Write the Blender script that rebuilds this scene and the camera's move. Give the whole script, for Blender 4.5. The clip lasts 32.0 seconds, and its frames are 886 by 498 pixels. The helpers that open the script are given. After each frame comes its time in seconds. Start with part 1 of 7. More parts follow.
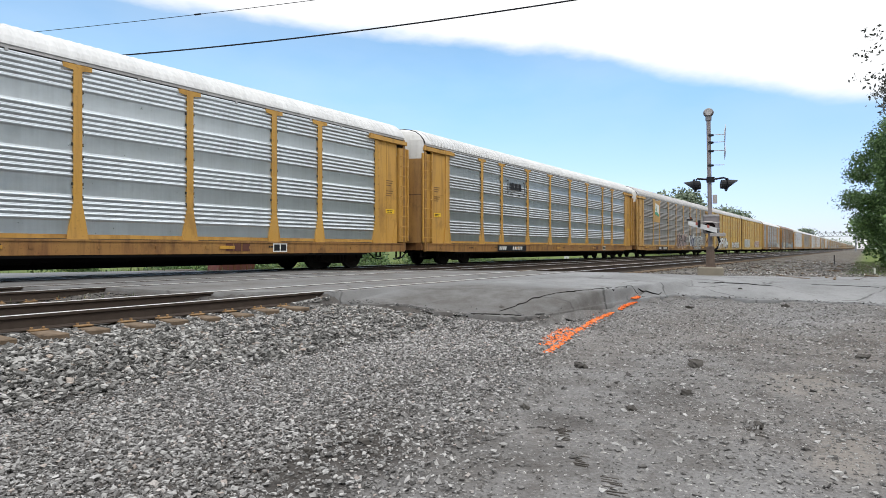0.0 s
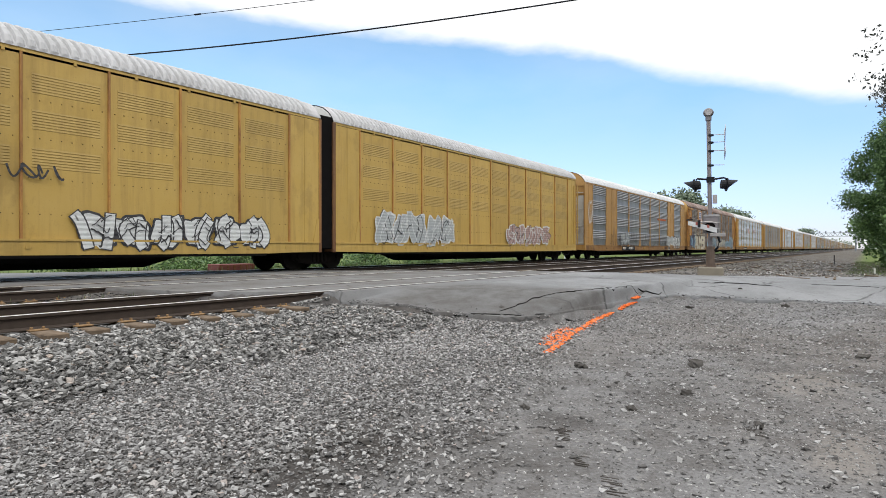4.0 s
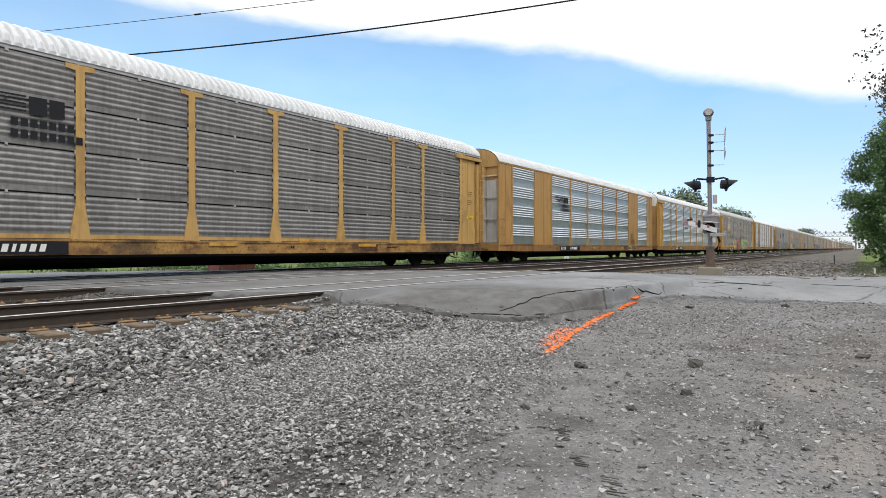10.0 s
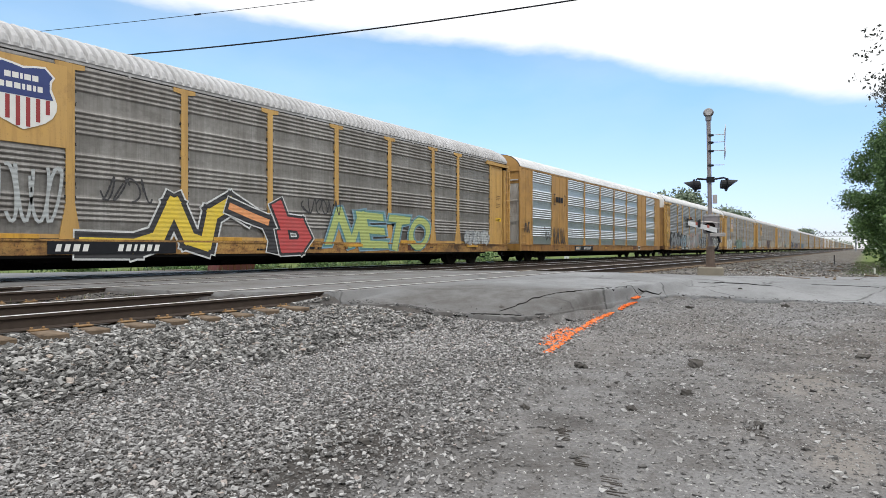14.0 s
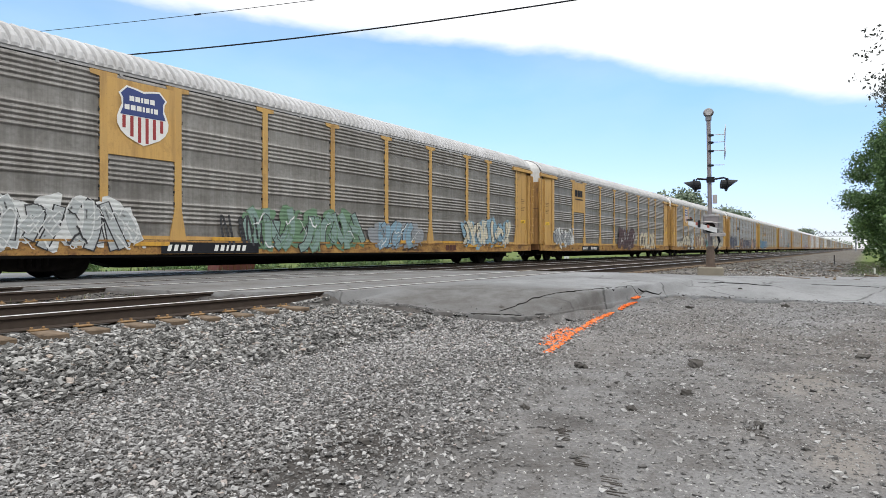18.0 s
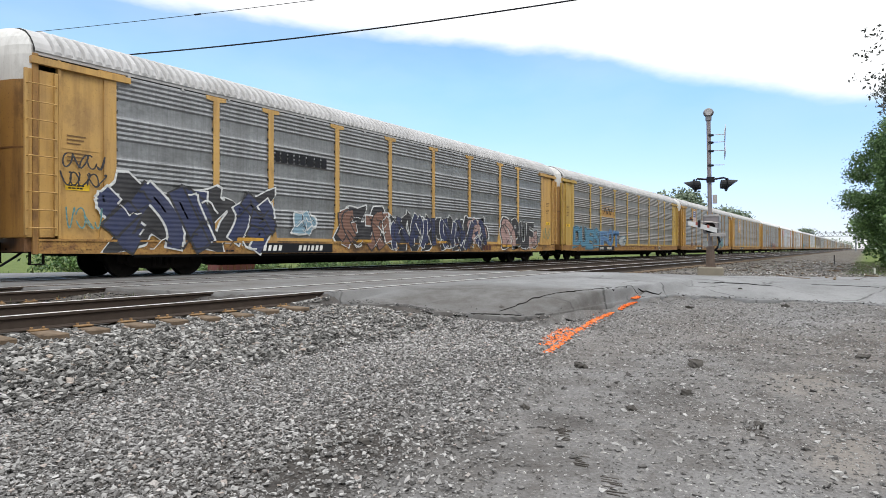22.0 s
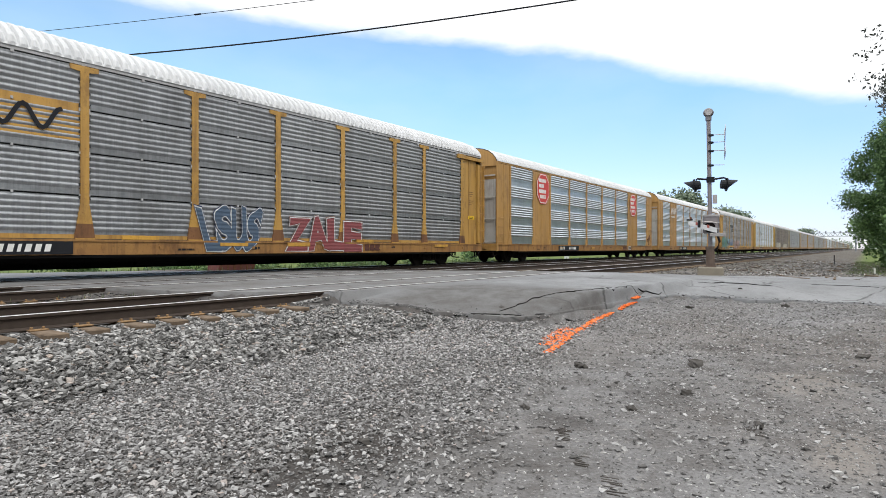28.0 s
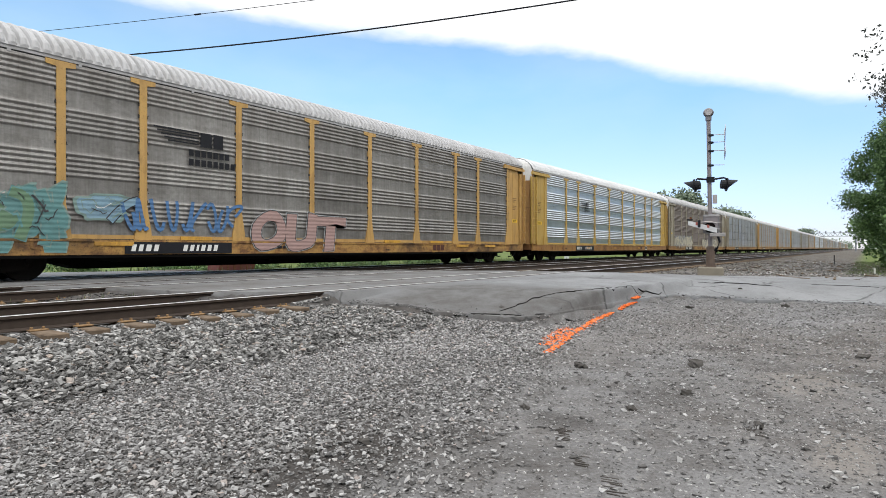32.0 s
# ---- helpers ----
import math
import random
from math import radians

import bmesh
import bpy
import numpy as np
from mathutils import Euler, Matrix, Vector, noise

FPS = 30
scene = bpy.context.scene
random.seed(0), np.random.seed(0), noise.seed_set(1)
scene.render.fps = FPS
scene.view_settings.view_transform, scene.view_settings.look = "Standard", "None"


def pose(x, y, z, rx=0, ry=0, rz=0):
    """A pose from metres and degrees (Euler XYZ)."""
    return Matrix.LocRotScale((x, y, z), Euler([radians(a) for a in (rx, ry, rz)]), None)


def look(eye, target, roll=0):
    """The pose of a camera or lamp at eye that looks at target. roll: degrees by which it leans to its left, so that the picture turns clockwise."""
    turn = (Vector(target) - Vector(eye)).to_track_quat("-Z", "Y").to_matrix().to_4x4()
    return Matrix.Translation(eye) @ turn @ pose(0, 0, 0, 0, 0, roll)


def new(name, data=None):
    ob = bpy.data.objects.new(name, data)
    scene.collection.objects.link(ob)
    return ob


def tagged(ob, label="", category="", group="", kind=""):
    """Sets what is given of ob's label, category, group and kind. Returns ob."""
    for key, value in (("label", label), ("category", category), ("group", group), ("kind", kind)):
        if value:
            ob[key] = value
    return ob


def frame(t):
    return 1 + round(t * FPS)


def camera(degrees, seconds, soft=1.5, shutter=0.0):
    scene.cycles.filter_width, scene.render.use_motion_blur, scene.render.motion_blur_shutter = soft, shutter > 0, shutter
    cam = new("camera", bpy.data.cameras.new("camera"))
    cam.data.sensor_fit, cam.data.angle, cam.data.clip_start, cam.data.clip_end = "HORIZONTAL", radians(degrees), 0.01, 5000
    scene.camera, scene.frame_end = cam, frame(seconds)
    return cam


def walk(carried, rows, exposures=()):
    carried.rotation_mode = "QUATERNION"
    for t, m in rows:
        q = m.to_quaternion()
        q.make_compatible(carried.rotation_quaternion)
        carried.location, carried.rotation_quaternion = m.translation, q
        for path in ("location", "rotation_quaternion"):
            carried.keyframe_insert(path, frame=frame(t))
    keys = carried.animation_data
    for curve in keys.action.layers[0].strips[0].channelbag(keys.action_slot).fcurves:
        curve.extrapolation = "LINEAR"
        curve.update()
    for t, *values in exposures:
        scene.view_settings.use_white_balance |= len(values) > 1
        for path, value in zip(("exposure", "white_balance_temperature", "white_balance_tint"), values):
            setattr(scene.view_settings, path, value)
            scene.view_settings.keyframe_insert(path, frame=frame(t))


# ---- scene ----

# Plan: x runs along the tracks, away from the viewer; y runs across them, towards the train; z = 0 is the top of the rails.
EYE_H = 0.735
YAW = radians(35.05)
cam = camera(72.7, 32.0, soft=0.8)
EYE = Vector((0, 0, EYE_H))
AIM = EYE + Vector((math.cos(YAW), math.sin(YAW), -0.001))
walk(cam, [(0.0, look(EYE, AIM)), (32.0, look(EYE, AIM))], [(0.0, 0.0), (14.0, 0.02), (19.0, 0.09), (25.0, 0.10), (30.0, 0.05), (32.0, 0.05)])

# ---- sky, cloud and sun ----
SUN_DIR = Vector((-0.45, -0.62, 1.0)).normalized()


def make_world():
    w = bpy.data.worlds.new("sky")
    scene.world = w
    w.use_nodes = True
    nt = w.node_tree
    nt.nodes.clear()
    L = nt.links.new
    out = nt.nodes.new("ShaderNodeOutputWorld")
    mixs = nt.nodes.new("ShaderNodeMixShader")
    clear = nt.nodes.new("ShaderNodeBackground")
    cloud = nt.nodes.new("ShaderNodeBackground")
    sky = nt.nodes.new("ShaderNodeTexSky")
    sky.sky_type = "NISHITA"
    sky.sun_disc = False
    sky.sun_elevation = math.asin(SUN_DIR.z)
    sky.sun_rotation = math.atan2(SUN_DIR.x, SUN_DIR.y)
    sky.air_density = 1.0
    sky.dust_density = 0.15
    sky.ozone_density = 2.5
    tint = nt.nodes.new("ShaderNodeMixRGB")
    tint.blend_type = "MULTIPLY"
    tint.inputs[0].default_value = 1.0
    hgt = nt.nodes.new("ShaderNodeTexCoord")
    hsep = nt.nodes.new("ShaderNodeSeparateXYZ")
    L(hgt.outputs["Generated"], hsep.inputs[0])
    hr = nt.nodes.new("ShaderNodeValToRGB")
    hr.color_ramp.elements[0].position = 0.0
    hr.color_ramp.elements[0].color = (0.465, 0.508, 0.73, 1)
    hr.color_ramp.elements[1].position = 0.26
    hr.color_ramp.elements[1].color = (0.84, 0.955, 0.915, 1)
    band = hr.color_ramp.elements.new(0.10)
    band.color = (0.715, 0.708, 0.90, 1)
    L(hsep.outputs[2], hr.inputs[0])
    L(hr.outputs[0], tint.inputs[2])
    L(sky.outputs[0], tint.inputs[1])
    L(tint.outputs[0], clear.inputs[0])
    clear.inputs[1].default_value = 0.225
    tc = nt.nodes.new("ShaderNodeTexCoord")
    # the edge of a broad bank of cloud, frayed by noise
    dot = nt.nodes.new("ShaderNodeVectorMath")
    dot.operation = "DOT_PRODUCT"
    L(tc.outputs["Generated"], dot.inputs[0])
    dot.inputs[1].default_value = CLOUD_N
    big = nt.nodes.new("ShaderNodeTexNoise")
    big.inputs["Scale"].default_value = 5.0
    big.inputs["Detail"].default_value = 5.0
    big.inputs["Roughness"].default_value = 0.55
    stretch = nt.nodes.new("ShaderNodeMapping")
    stretch.inputs["Scale"].default_value = (1.0, 1.0, 2.6)
    L(tc.outputs["Generated"], stretch.inputs[0])
    L(stretch.outputs[0], big.inputs["Vector"])
    sub = nt.nodes.new("ShaderNodeMath")
    sub.operation = "MULTIPLY_ADD"
    sub.inputs[1].default_value = 0.06
    L(big.outputs[0], sub.inputs[0])
    L(dot.outputs["Value"], sub.inputs[2])
    ramp = nt.nodes.new("ShaderNodeValToRGB")
    ramp.color_ramp.interpolation = "EASE"
    ramp.color_ramp.elements[0].position = 0.020
    ramp.color_ramp.elements[1].position = 0.052
    L(sub.outputs[0], ramp.inputs[0])
    # thin veil over the blue
    veil = nt.nodes.new("ShaderNodeTexNoise")
    veil.inputs["Scale"].default_value = 3.0
    veil.inputs["Detail"].default_value = 6.0
    L(stretch.outputs[0], veil.inputs["Vector"])
    vr = nt.nodes.new("ShaderNodeValToRGB")
    vr.color_ramp.elements[0].position = 0.35
    vr.color_ramp.elements[0].color = (0.0, 0.0, 0.0, 1)
    vr.color_ramp.elements[1].position = 0.8
    vr.color_ramp.elements[1].color = (0.22, 0.22, 0.22, 1)
    L(veil.outputs[0], vr.inputs[0])
    mx = nt.nodes.new("ShaderNodeMath")
    mx.operation = "MAXIMUM"
    L(ramp.outputs[0], mx.inputs[0])
    L(vr.outputs[0], mx.inputs[1])
    # high deck, thinner near the skyline, brightest overhead: shaped unseen for the metal's reflections
    sep = nt.nodes.new("ShaderNodeSeparateXYZ")
    L(tc.outputs["Generated"], sep.inputs[0])
    low = nt.nodes.new("ShaderNodeMapRange")
    low.interpolation_type = "SMOOTHSTEP"
    low.inputs["From Min"].default_value = 0.10
    low.inputs["From Max"].default_value = 0.24
    L(sep.outputs[2], low.inputs["Value"])
    deck = nt.nodes.new("ShaderNodeMath")
    deck.operation = "MULTIPLY"
    L(mx.outputs[0], deck.inputs[0])
    L(low.outputs[0], deck.inputs[1])
    high = nt.nodes.new("ShaderNodeMapRange")
    high.interpolation_type = "SMOOTHSTEP"
    high.inputs["From Min"].default_value = 0.3
    high.inputs["From Max"].default_value = 0.85
    high.inputs["To Min"].default_value = 1.12
    high.inputs["To Max"].default_value = 1.95
    L(sep.outputs[2], high.inputs["Value"])
    cloud.inputs[0].default_value = (0.98, 0.99, 1.0, 1)
    L(high.outputs[0], cloud.inputs[1])
    L(deck.outputs[0], mixs.inputs[0])
    L(clear.outputs[0], mixs.inputs[1])
    L(cloud.outputs[0], mixs.inputs[2])
    L(mixs.outputs[0], out.inputs[0])


FOC = 1065.0


def direction(px, py):
    """World direction at px right and py up of the view's axis, in the lens's own units."""
    right = Vector((math.sin(YAW), -math.cos(YAW), 0))
    ahead = Vector((math.cos(YAW), math.sin(YAW), 0))
    return (ahead + right * (px / FOC) + Vector((0, 0, 1)) * (py / FOC)).normalized()


CLOUD_N = direction(741, 262).cross(direction(-105, 375)).normalized()
if CLOUD_N.z < 0:
    CLOUD_N = -CLOUD_N
make_world()

sun_data = bpy.data.lights.new("sun", "SUN")
sun_data.energy = 1.1
sun_data.angle = radians(14)
sun_data.color = (1.0, 0.96, 0.9)
sun = new("sun", sun_data)
sun.matrix_world = look(SUN_DIR * 100, (0, 0, 0))


# ---- materials ----
class Nodes:
    """A small shorthand for procedural materials."""

    def __init__(self, name, rough=0.7, metal=0.0):
        self.m = bpy.data.materials.new(name)
        self.m.use_nodes = True
        self.nt = self.m.node_tree
        self.b = self.nt.nodes["Principled BSDF"]
        self.b.inputs["Roughness"].default_value = rough
        self.b.inputs["Metallic"].default_value = metal
        self.tc = self.nt.nodes.new("ShaderNodeTexCoord")
        self.oi = self.nt.nodes.new("ShaderNodeObjectInfo")

    def put(self, sock, v):
        if isinstance(v, bpy.types.NodeSocket):
            self.nt.links.new(v, sock)
        elif isinstance(v, tuple) and len(v) == 3 and sock.type == "RGBA":
            sock.default_value = (*v, 1)
        else:
            sock.default_value = v

    def where(self, scale=(1, 1, 1), shift=False, world=False):
        mp = self.nt.nodes.new("ShaderNodeMapping")
        mp.inputs["Scale"].default_value = scale
        src = self.tc.outputs["Object"]
        if world:
            src = self.nt.nodes.new("ShaderNodeNewGeometry").outputs["Position"]
        self.nt.links.new(src, mp.inputs[0])
        if shift:
            sc = self.math("MULTIPLY", self.oi.outputs["Random"], 57.0)
            cb = self.nt.nodes.new("ShaderNodeCombineXYZ")
            self.put(cb.inputs[0], sc)
            self.put(cb.inputs[1], sc)
            self.nt.links.new(cb.outputs[0], mp.inputs["Location"])
        return mp.outputs[0]

    def grain(self, scale, detail=4.0, rough=0.55, vec=None):
        n = self.nt.nodes.new("ShaderNodeTexNoise")
        n.inputs["Scale"].default_value = scale
        n.inputs["Detail"].default_value = detail
        n.inputs["Roughness"].default_value = rough
        self.put(n.inputs["Vector"], vec if vec is not None else self.tc.outputs["Object"])
        return n.outputs[0]

    def cells(self, scale, vec=None, out="Distance"):
        n = self.nt.nodes.new("ShaderNodeTexVoronoi")
        n.inputs["Scale"].default_value = scale
        self.put(n.inputs["Vector"], vec if vec is not None else self.tc.outputs["Object"])
        return n.outputs[out]

    def ramp(self, fac, *stops):
        r = self.nt.nodes.new("ShaderNodeValToRGB")
        el = r.color_ramp.elements
        while len(el) < len(stops):
            el.new(0.5)
        for e, (p, c) in zip(el, stops):
            e.position = p
            e.color = (*c, 1) if isinstance(c, tuple) else (c, c, c, 1)
        self.put(r.inputs[0], fac)
        return r.outputs[0]

    def mix(self, fac, a, b, blend="MIX"):
        n = self.nt.nodes.new("ShaderNodeMixRGB")
        n.blend_type = blend
        self.put(n.inputs[0], fac)
        self.put(n.inputs[1], a)
        self.put(n.inputs[2], b)
        return n.outputs[0]

    def math(self, op, a, b=0.0):
        n = self.nt.nodes.new("ShaderNodeMath")
        n.operation = op
        self.put(n.inputs[0], a)
        self.put(n.inputs[1], b)
        return n.outputs[0]

    def island(self):
        return self.nt.nodes.new("ShaderNodeNewGeometry").outputs["Random Per Island"]

    def bump(self, h, strength=0.4, dist=0.01):
        n = self.nt.nodes.new("ShaderNodeBump")
        n.inputs["Strength"].default_value = strength
        n.inputs["Distance"].default_value = dist
        self.put(n.inputs["Height"], h)
        self.nt.links.new(n.outputs[0], self.b.inputs["Normal"])

    def done(self, color=None, rough=None, metal=None):
        if color is not None:
            self.put(self.b.inputs["Base Color"], color)
        if rough is not None:
            self.put(self.b.inputs["Roughness"], rough)
        if metal is not None:
            self.put(self.b.inputs["Metallic"], metal)
        return self.m


def mat_galvanised(name, light, dark, dirt, dirt_amount, metal=0.55, rough=0.42, clean=False):
    g = Nodes(name, rough, metal)
    w = g.where((1, 1, 1), shift=True)
    streak = g.grain(1.0, 5, 0.6, g.where((2.2, 1, 0.25), shift=True))
    fine = g.grain(9.0, 4, 0.6, w)
    rub = g.grain(1.0, 4, 0.65, g.where((0.35, 1, 7.0), shift=True))
    base = g.mix(g.ramp(fine, (0.3, 0.35 if clean else 0.0), (0.7, 0.75 if clean else 1.0)), dark, light)
    # faint upright marks of the sheet's back
    grid = g.grain(1.0, 3, 0.6, g.where((16.0, 1, 0.5), shift=True))
    base = g.mix(g.math("MULTIPLY", g.ramp(grid, (0.46, 0.0), (0.64, 1.0)), 0.15 if clean else 0.42), base, tuple(c * 0.75 for c in dark))
    base = g.mix(g.math("MULTIPLY", g.ramp(rub, (0.40, 0.0), (0.72, 1.0)), 0.45), base, light)
    k = g.math("MULTIPLY", g.ramp(streak, (0.38, 0.0), (0.75, 1.0)), dirt_amount)
    base = g.mix(k, base, dirt)
    soot = g.grain(1.0, 6, 0.7, g.where((0.9, 1, 3.0), shift=True))
    base = g.mix(g.math("MULTIPLY", g.ramp(soot, (0.50, 0.0), (0.66, 1.0)), dirt_amount * (0.12 if clean else 0.45)), base, tuple(c * 0.7 for c in dirt))
    tone = g.math("MULTIPLY_ADD", g.oi.outputs["Random"], 0.16)
    tone.node.inputs[2].default_value = 0.92
    base = g.mix(1.0, base, tone, "MULTIPLY")
    if not clean:
        g.bump(fine, 0.08, 0.004)
    r = g.ramp(fine, (0.2, max(0.12, rough - 0.08)), (0.8, rough + 0.10))
    return g.done(base, r)


def mat_paint(name, color, worn, stain, amount=0.5, rough=0.55):
    g = Nodes(name, rough)
    w = g.where((1, 1, 1), shift=True)
    streak = g.grain(1.0, 6, 0.62, g.where((5.0, 5.0, 0.35), shift=True))
    blot = g.grain(1.3, 5, 0.6, w)
    fine = g.grain(22.0, 3, 0.6, w)
    base = g.mix(g.ramp(blot, (0.3, 0.0), (0.75, 1.0)), color, worn)
    k = g.math("MULTIPLY", g.ramp(streak, (0.48, 0.0), (0.78, 1.0)), amount)
    base = g.mix(k, base, stain)
    base = g.mix(g.math("MULTIPLY", g.ramp(fine, (0.60, 0.0), (0.72, 1.0)), amount * 0.6), base, stain)
    patch = g.grain(0.9, 7, 0.7, g.where((1.2, 1.2, 0.7), shift=True))
    base = g.mix(g.math("MULTIPLY", g.ramp(patch, (0.54, 0.0), (0.64, 1.0)), amount * 0.75), base, tuple(a * 0.55 + b * 0.25 for a, b in zip(stain, worn)))
    tone = g.math("MULTIPLY_ADD", g.oi.outputs["Random"], 0.14)
    tone.node.inputs[2].default_value = 0.93
    base = g.mix(1.0, base, tone, "MULTIPLY")
    g.bump(fine, 0.1, 0.004)
    return g.done(base)


def mat_plain(name, color, rough=0.6, metal=0.0, vary=0.25, scale=6.0, gloss=0.5):
    g = Nodes(name, rough, metal)
    g.b.inputs["Specular IOR Level"].default_value = gloss
    n = g.grain(scale, 5, 0.6, g.where((1, 1, 1), shift=True))
    lo = tuple(c * (1 - vary) for c in color)
    hi = tuple(min(1.0, c * (1 + vary)) for c in color)
    g.bump(g.grain(scale * 6, 3), 0.15, 0.004)
    return g.done(g.mix(n, lo, hi))


def mat_roof(name, color, low, stain, amount):
    g = Nodes(name, 0.5)
    blot = g.grain(0.7, 6, 0.65)
    bands = g.grain(1.0, 4, 0.6, g.where((3.2, 0.3, 0.3)))
    base = g.mix(g.ramp(bands, (0.4, 0.0), (0.65, 1.0)), color, low)
    base = g.mix(g.math("MULTIPLY", g.ramp(blot, (0.42, 0.0), (0.66, 1.0)), amount), base, stain)
    return g.done(base)


YELLOW = (0.50, 0.275, 0.05)
M_yel = mat_paint("freight_yellow", YELLOW, (0.50, 0.285, 0.075), (0.12, 0.05, 0.02), 0.6)
M_yel_fade = mat_paint("faded_yellow", (0.54, 0.325, 0.095), (0.48, 0.30, 0.11), (0.15, 0.07, 0.03), 0.55)
M_yel_gold = mat_paint("gold_yellow", (0.41, 0.225, 0.06), (0.42, 0.245, 0.085), (0.17, 0.085, 0.025), 0.65)
M_yel_pale = mat_paint("pale_yellow", (0.47, 0.31, 0.075), (0.50, 0.34, 0.10), (0.20, 0.12, 0.035), 0.45)
M_louvre = mat_paint("olive_louvre", (0.39, 0.265, 0.07), (0.43, 0.295, 0.09), (0.20, 0.12, 0.035), 0.4)


def mat_sill(name):
    """Sill paint worn through in long stretches: rust, soot, leftover yellow."""
    g = Nodes(name, 0.7)
    w = g.where((1, 1, 1), shift=True)
    run = g.grain(1.0, 4, 0.6, g.where((0.55, 1, 0.8), shift=True))
    blot = g.grain(1.0, 6, 0.68, g.where((2.2, 2, 3.5), shift=True))
    fine = g.grain(18.0, 4, 0.65, w)
    base = g.ramp(blot, (0.38, (0.44, 0.255, 0.072)), (0.52, (0.34, 0.18, 0.052)), (0.64, (0.16, 0.075, 0.03)))
    base = g.mix(g.ramp(run, (0.49, 0.0), (0.63, 0.8)), base, g.ramp(blot, (0.40, (0.075, 0.042, 0.026)), (0.60, (0.022, 0.016, 0.013))))
    base = g.mix(g.ramp(fine, (0.52, 0.0), (0.68, 0.7)), base, (0.035, 0.02, 0.014))
    g.bump(fine, 0.3, 0.006)
    return g.done(base)


M_sill = mat_sill("grimy_sill_paint")
M_sill_clean = mat_paint("dusty_sill_yellow", (0.37, 0.20, 0.055), (0.27, 0.125, 0.04), (0.085, 0.036, 0.018), 0.9)
M_door = mat_paint("dusty_white_door", (0.50, 0.50, 0.48), (0.42, 0.41, 0.39), (0.22, 0.17, 0.13), 0.6)
M_foot = mat_paint("rusted_post_foot", (0.22, 0.10, 0.035), (0.14, 0.06, 0.028), (0.05, 0.025, 0.014), 0.8)
M_end = mat_paint("grimy_end_yellow", (0.21, 0.105, 0.035), (0.13, 0.058, 0.026), (0.04, 0.02, 0.012), 0.9)
# grimy yellow, darkened further: shade between the cars is in this colour
M_door_yel = mat_paint("grimy_shaded_door_yellow", (0.37, 0.205, 0.055), (0.26, 0.135, 0.045), (0.08, 0.038, 0.02), 0.8)
M_hood = mat_paint("dusty_white_hood", (0.66, 0.66, 0.65), (0.56, 0.56, 0.55), (0.33, 0.31, 0.29), 0.5)
# yellow of the far cars, greyed to paint in the haze of distance
M_yel_far = mat_paint("haze_greyed_yellow", (0.34, 0.305, 0.225), (0.30, 0.275, 0.22), (0.16, 0.125, 0.095), 0.6)
M_yel_old = mat_paint("old_yellow", (0.45, 0.25, 0.05), (0.47, 0.275, 0.075), (0.12, 0.05, 0.02), 0.75)
M_yel_rust = mat_paint("rusty_yellow", (0.50, 0.26, 0.06), (0.30, 0.13, 0.045), (0.09, 0.035, 0.018), 0.85)
M_pan_new = mat_galvanised("bright_galvanised", (0.705, 0.757, 0.80), (0.575, 0.627, 0.67), (0.25, 0.255, 0.26), 0.20, 0.93, 0.33, True)
M_pan_soft = mat_galvanised("soft_galvanised", (0.58, 0.615, 0.65), (0.45, 0.48, 0.51), (0.20, 0.21, 0.22), 0.26, 0.9, 0.34, True)
M_pan_mid = mat_galvanised("dull_galvanised", (0.362, 0.373, 0.388), (0.235, 0.244, 0.258), (0.13, 0.128, 0.125), 0.5, 0.6, 0.38)
M_pan_old = mat_galvanised("dirty_galvanised", (0.362, 0.349, 0.332), (0.238, 0.229, 0.218), (0.105, 0.092, 0.080), 0.6, 0.5, 0.42)
M_pan_dark = mat_galvanised("dark_galvanised", (0.33, 0.32, 0.31), (0.19, 0.186, 0.183), (0.09, 0.086, 0.082), 0.5, 0.45, 0.46)
M_pan_rust = mat_galvanised("grimy_brown_metal", (0.25, 0.21, 0.18), (0.12, 0.098, 0.082), (0.055, 0.04, 0.032), 0.65, 0.25, 0.6)
M_roof_white = mat_roof("white_roof", (0.60, 0.61, 0.62), (0.50, 0.51, 0.52), (0.42, 0.42, 0.42), 0.4)
M_roof_grey = mat_roof("grey_roof", (0.46, 0.46, 0.47), (0.36, 0.36, 0.365), (0.28, 0.275, 0.27), 0.6)
M_roof_rust = mat_roof("rusty_roof", (0.21, 0.12, 0.088), (0.105, 0.058, 0.042), (0.40, 0.35, 0.32), 0.55)
M_under = mat_plain("underframe_black", (0.006, 0.0055, 0.0055), 0.95, 0.0, 0.5, 4, 0.1)
M_truck = mat_plain("truck_iron", (0.010, 0.008, 0.007), 0.9, 0.0, 0.6, 8, 0.15)
M_wheel = mat_plain("wheel_steel", (0.012, 0.010, 0.009), 0.8, 0.1, 0.5, 8, 0.2)
M_seam = mat_plain("dark_gap", (0.03, 0.03, 0.03), 0.8)
M_black = mat_plain("black_paint", (0.013, 0.014, 0.018), 0.6, 0, 0.3, 6.0, 0.25)
M_white = mat_plain("white_paint", (0.74, 0.74, 0.72), 0.55, 0, 0.12)
M_red = mat_plain("red_paint", (0.55, 0.045, 0.035), 0.5, 0, 0.15)
M_blue = mat_plain("blue_paint", (0.035, 0.055, 0.19), 0.5, 0, 0.15)
M_shield_red = mat_plain("shield_red", (0.30, 0.035, 0.04), 0.55, 0, 0.2)
M_rust = mat_plain("rust", (0.14, 0.06, 0.03), 0.85, 0, 0.5, 10)


def gravel_mix(g, vec):
    """Colours of crushed limestone and dust."""
    a = g.cells(38.0, vec, "Color")
    s = g.nt.nodes.new("ShaderNodeSeparateColor")
    g.put(s.inputs[0], a)
    return s.outputs[0]


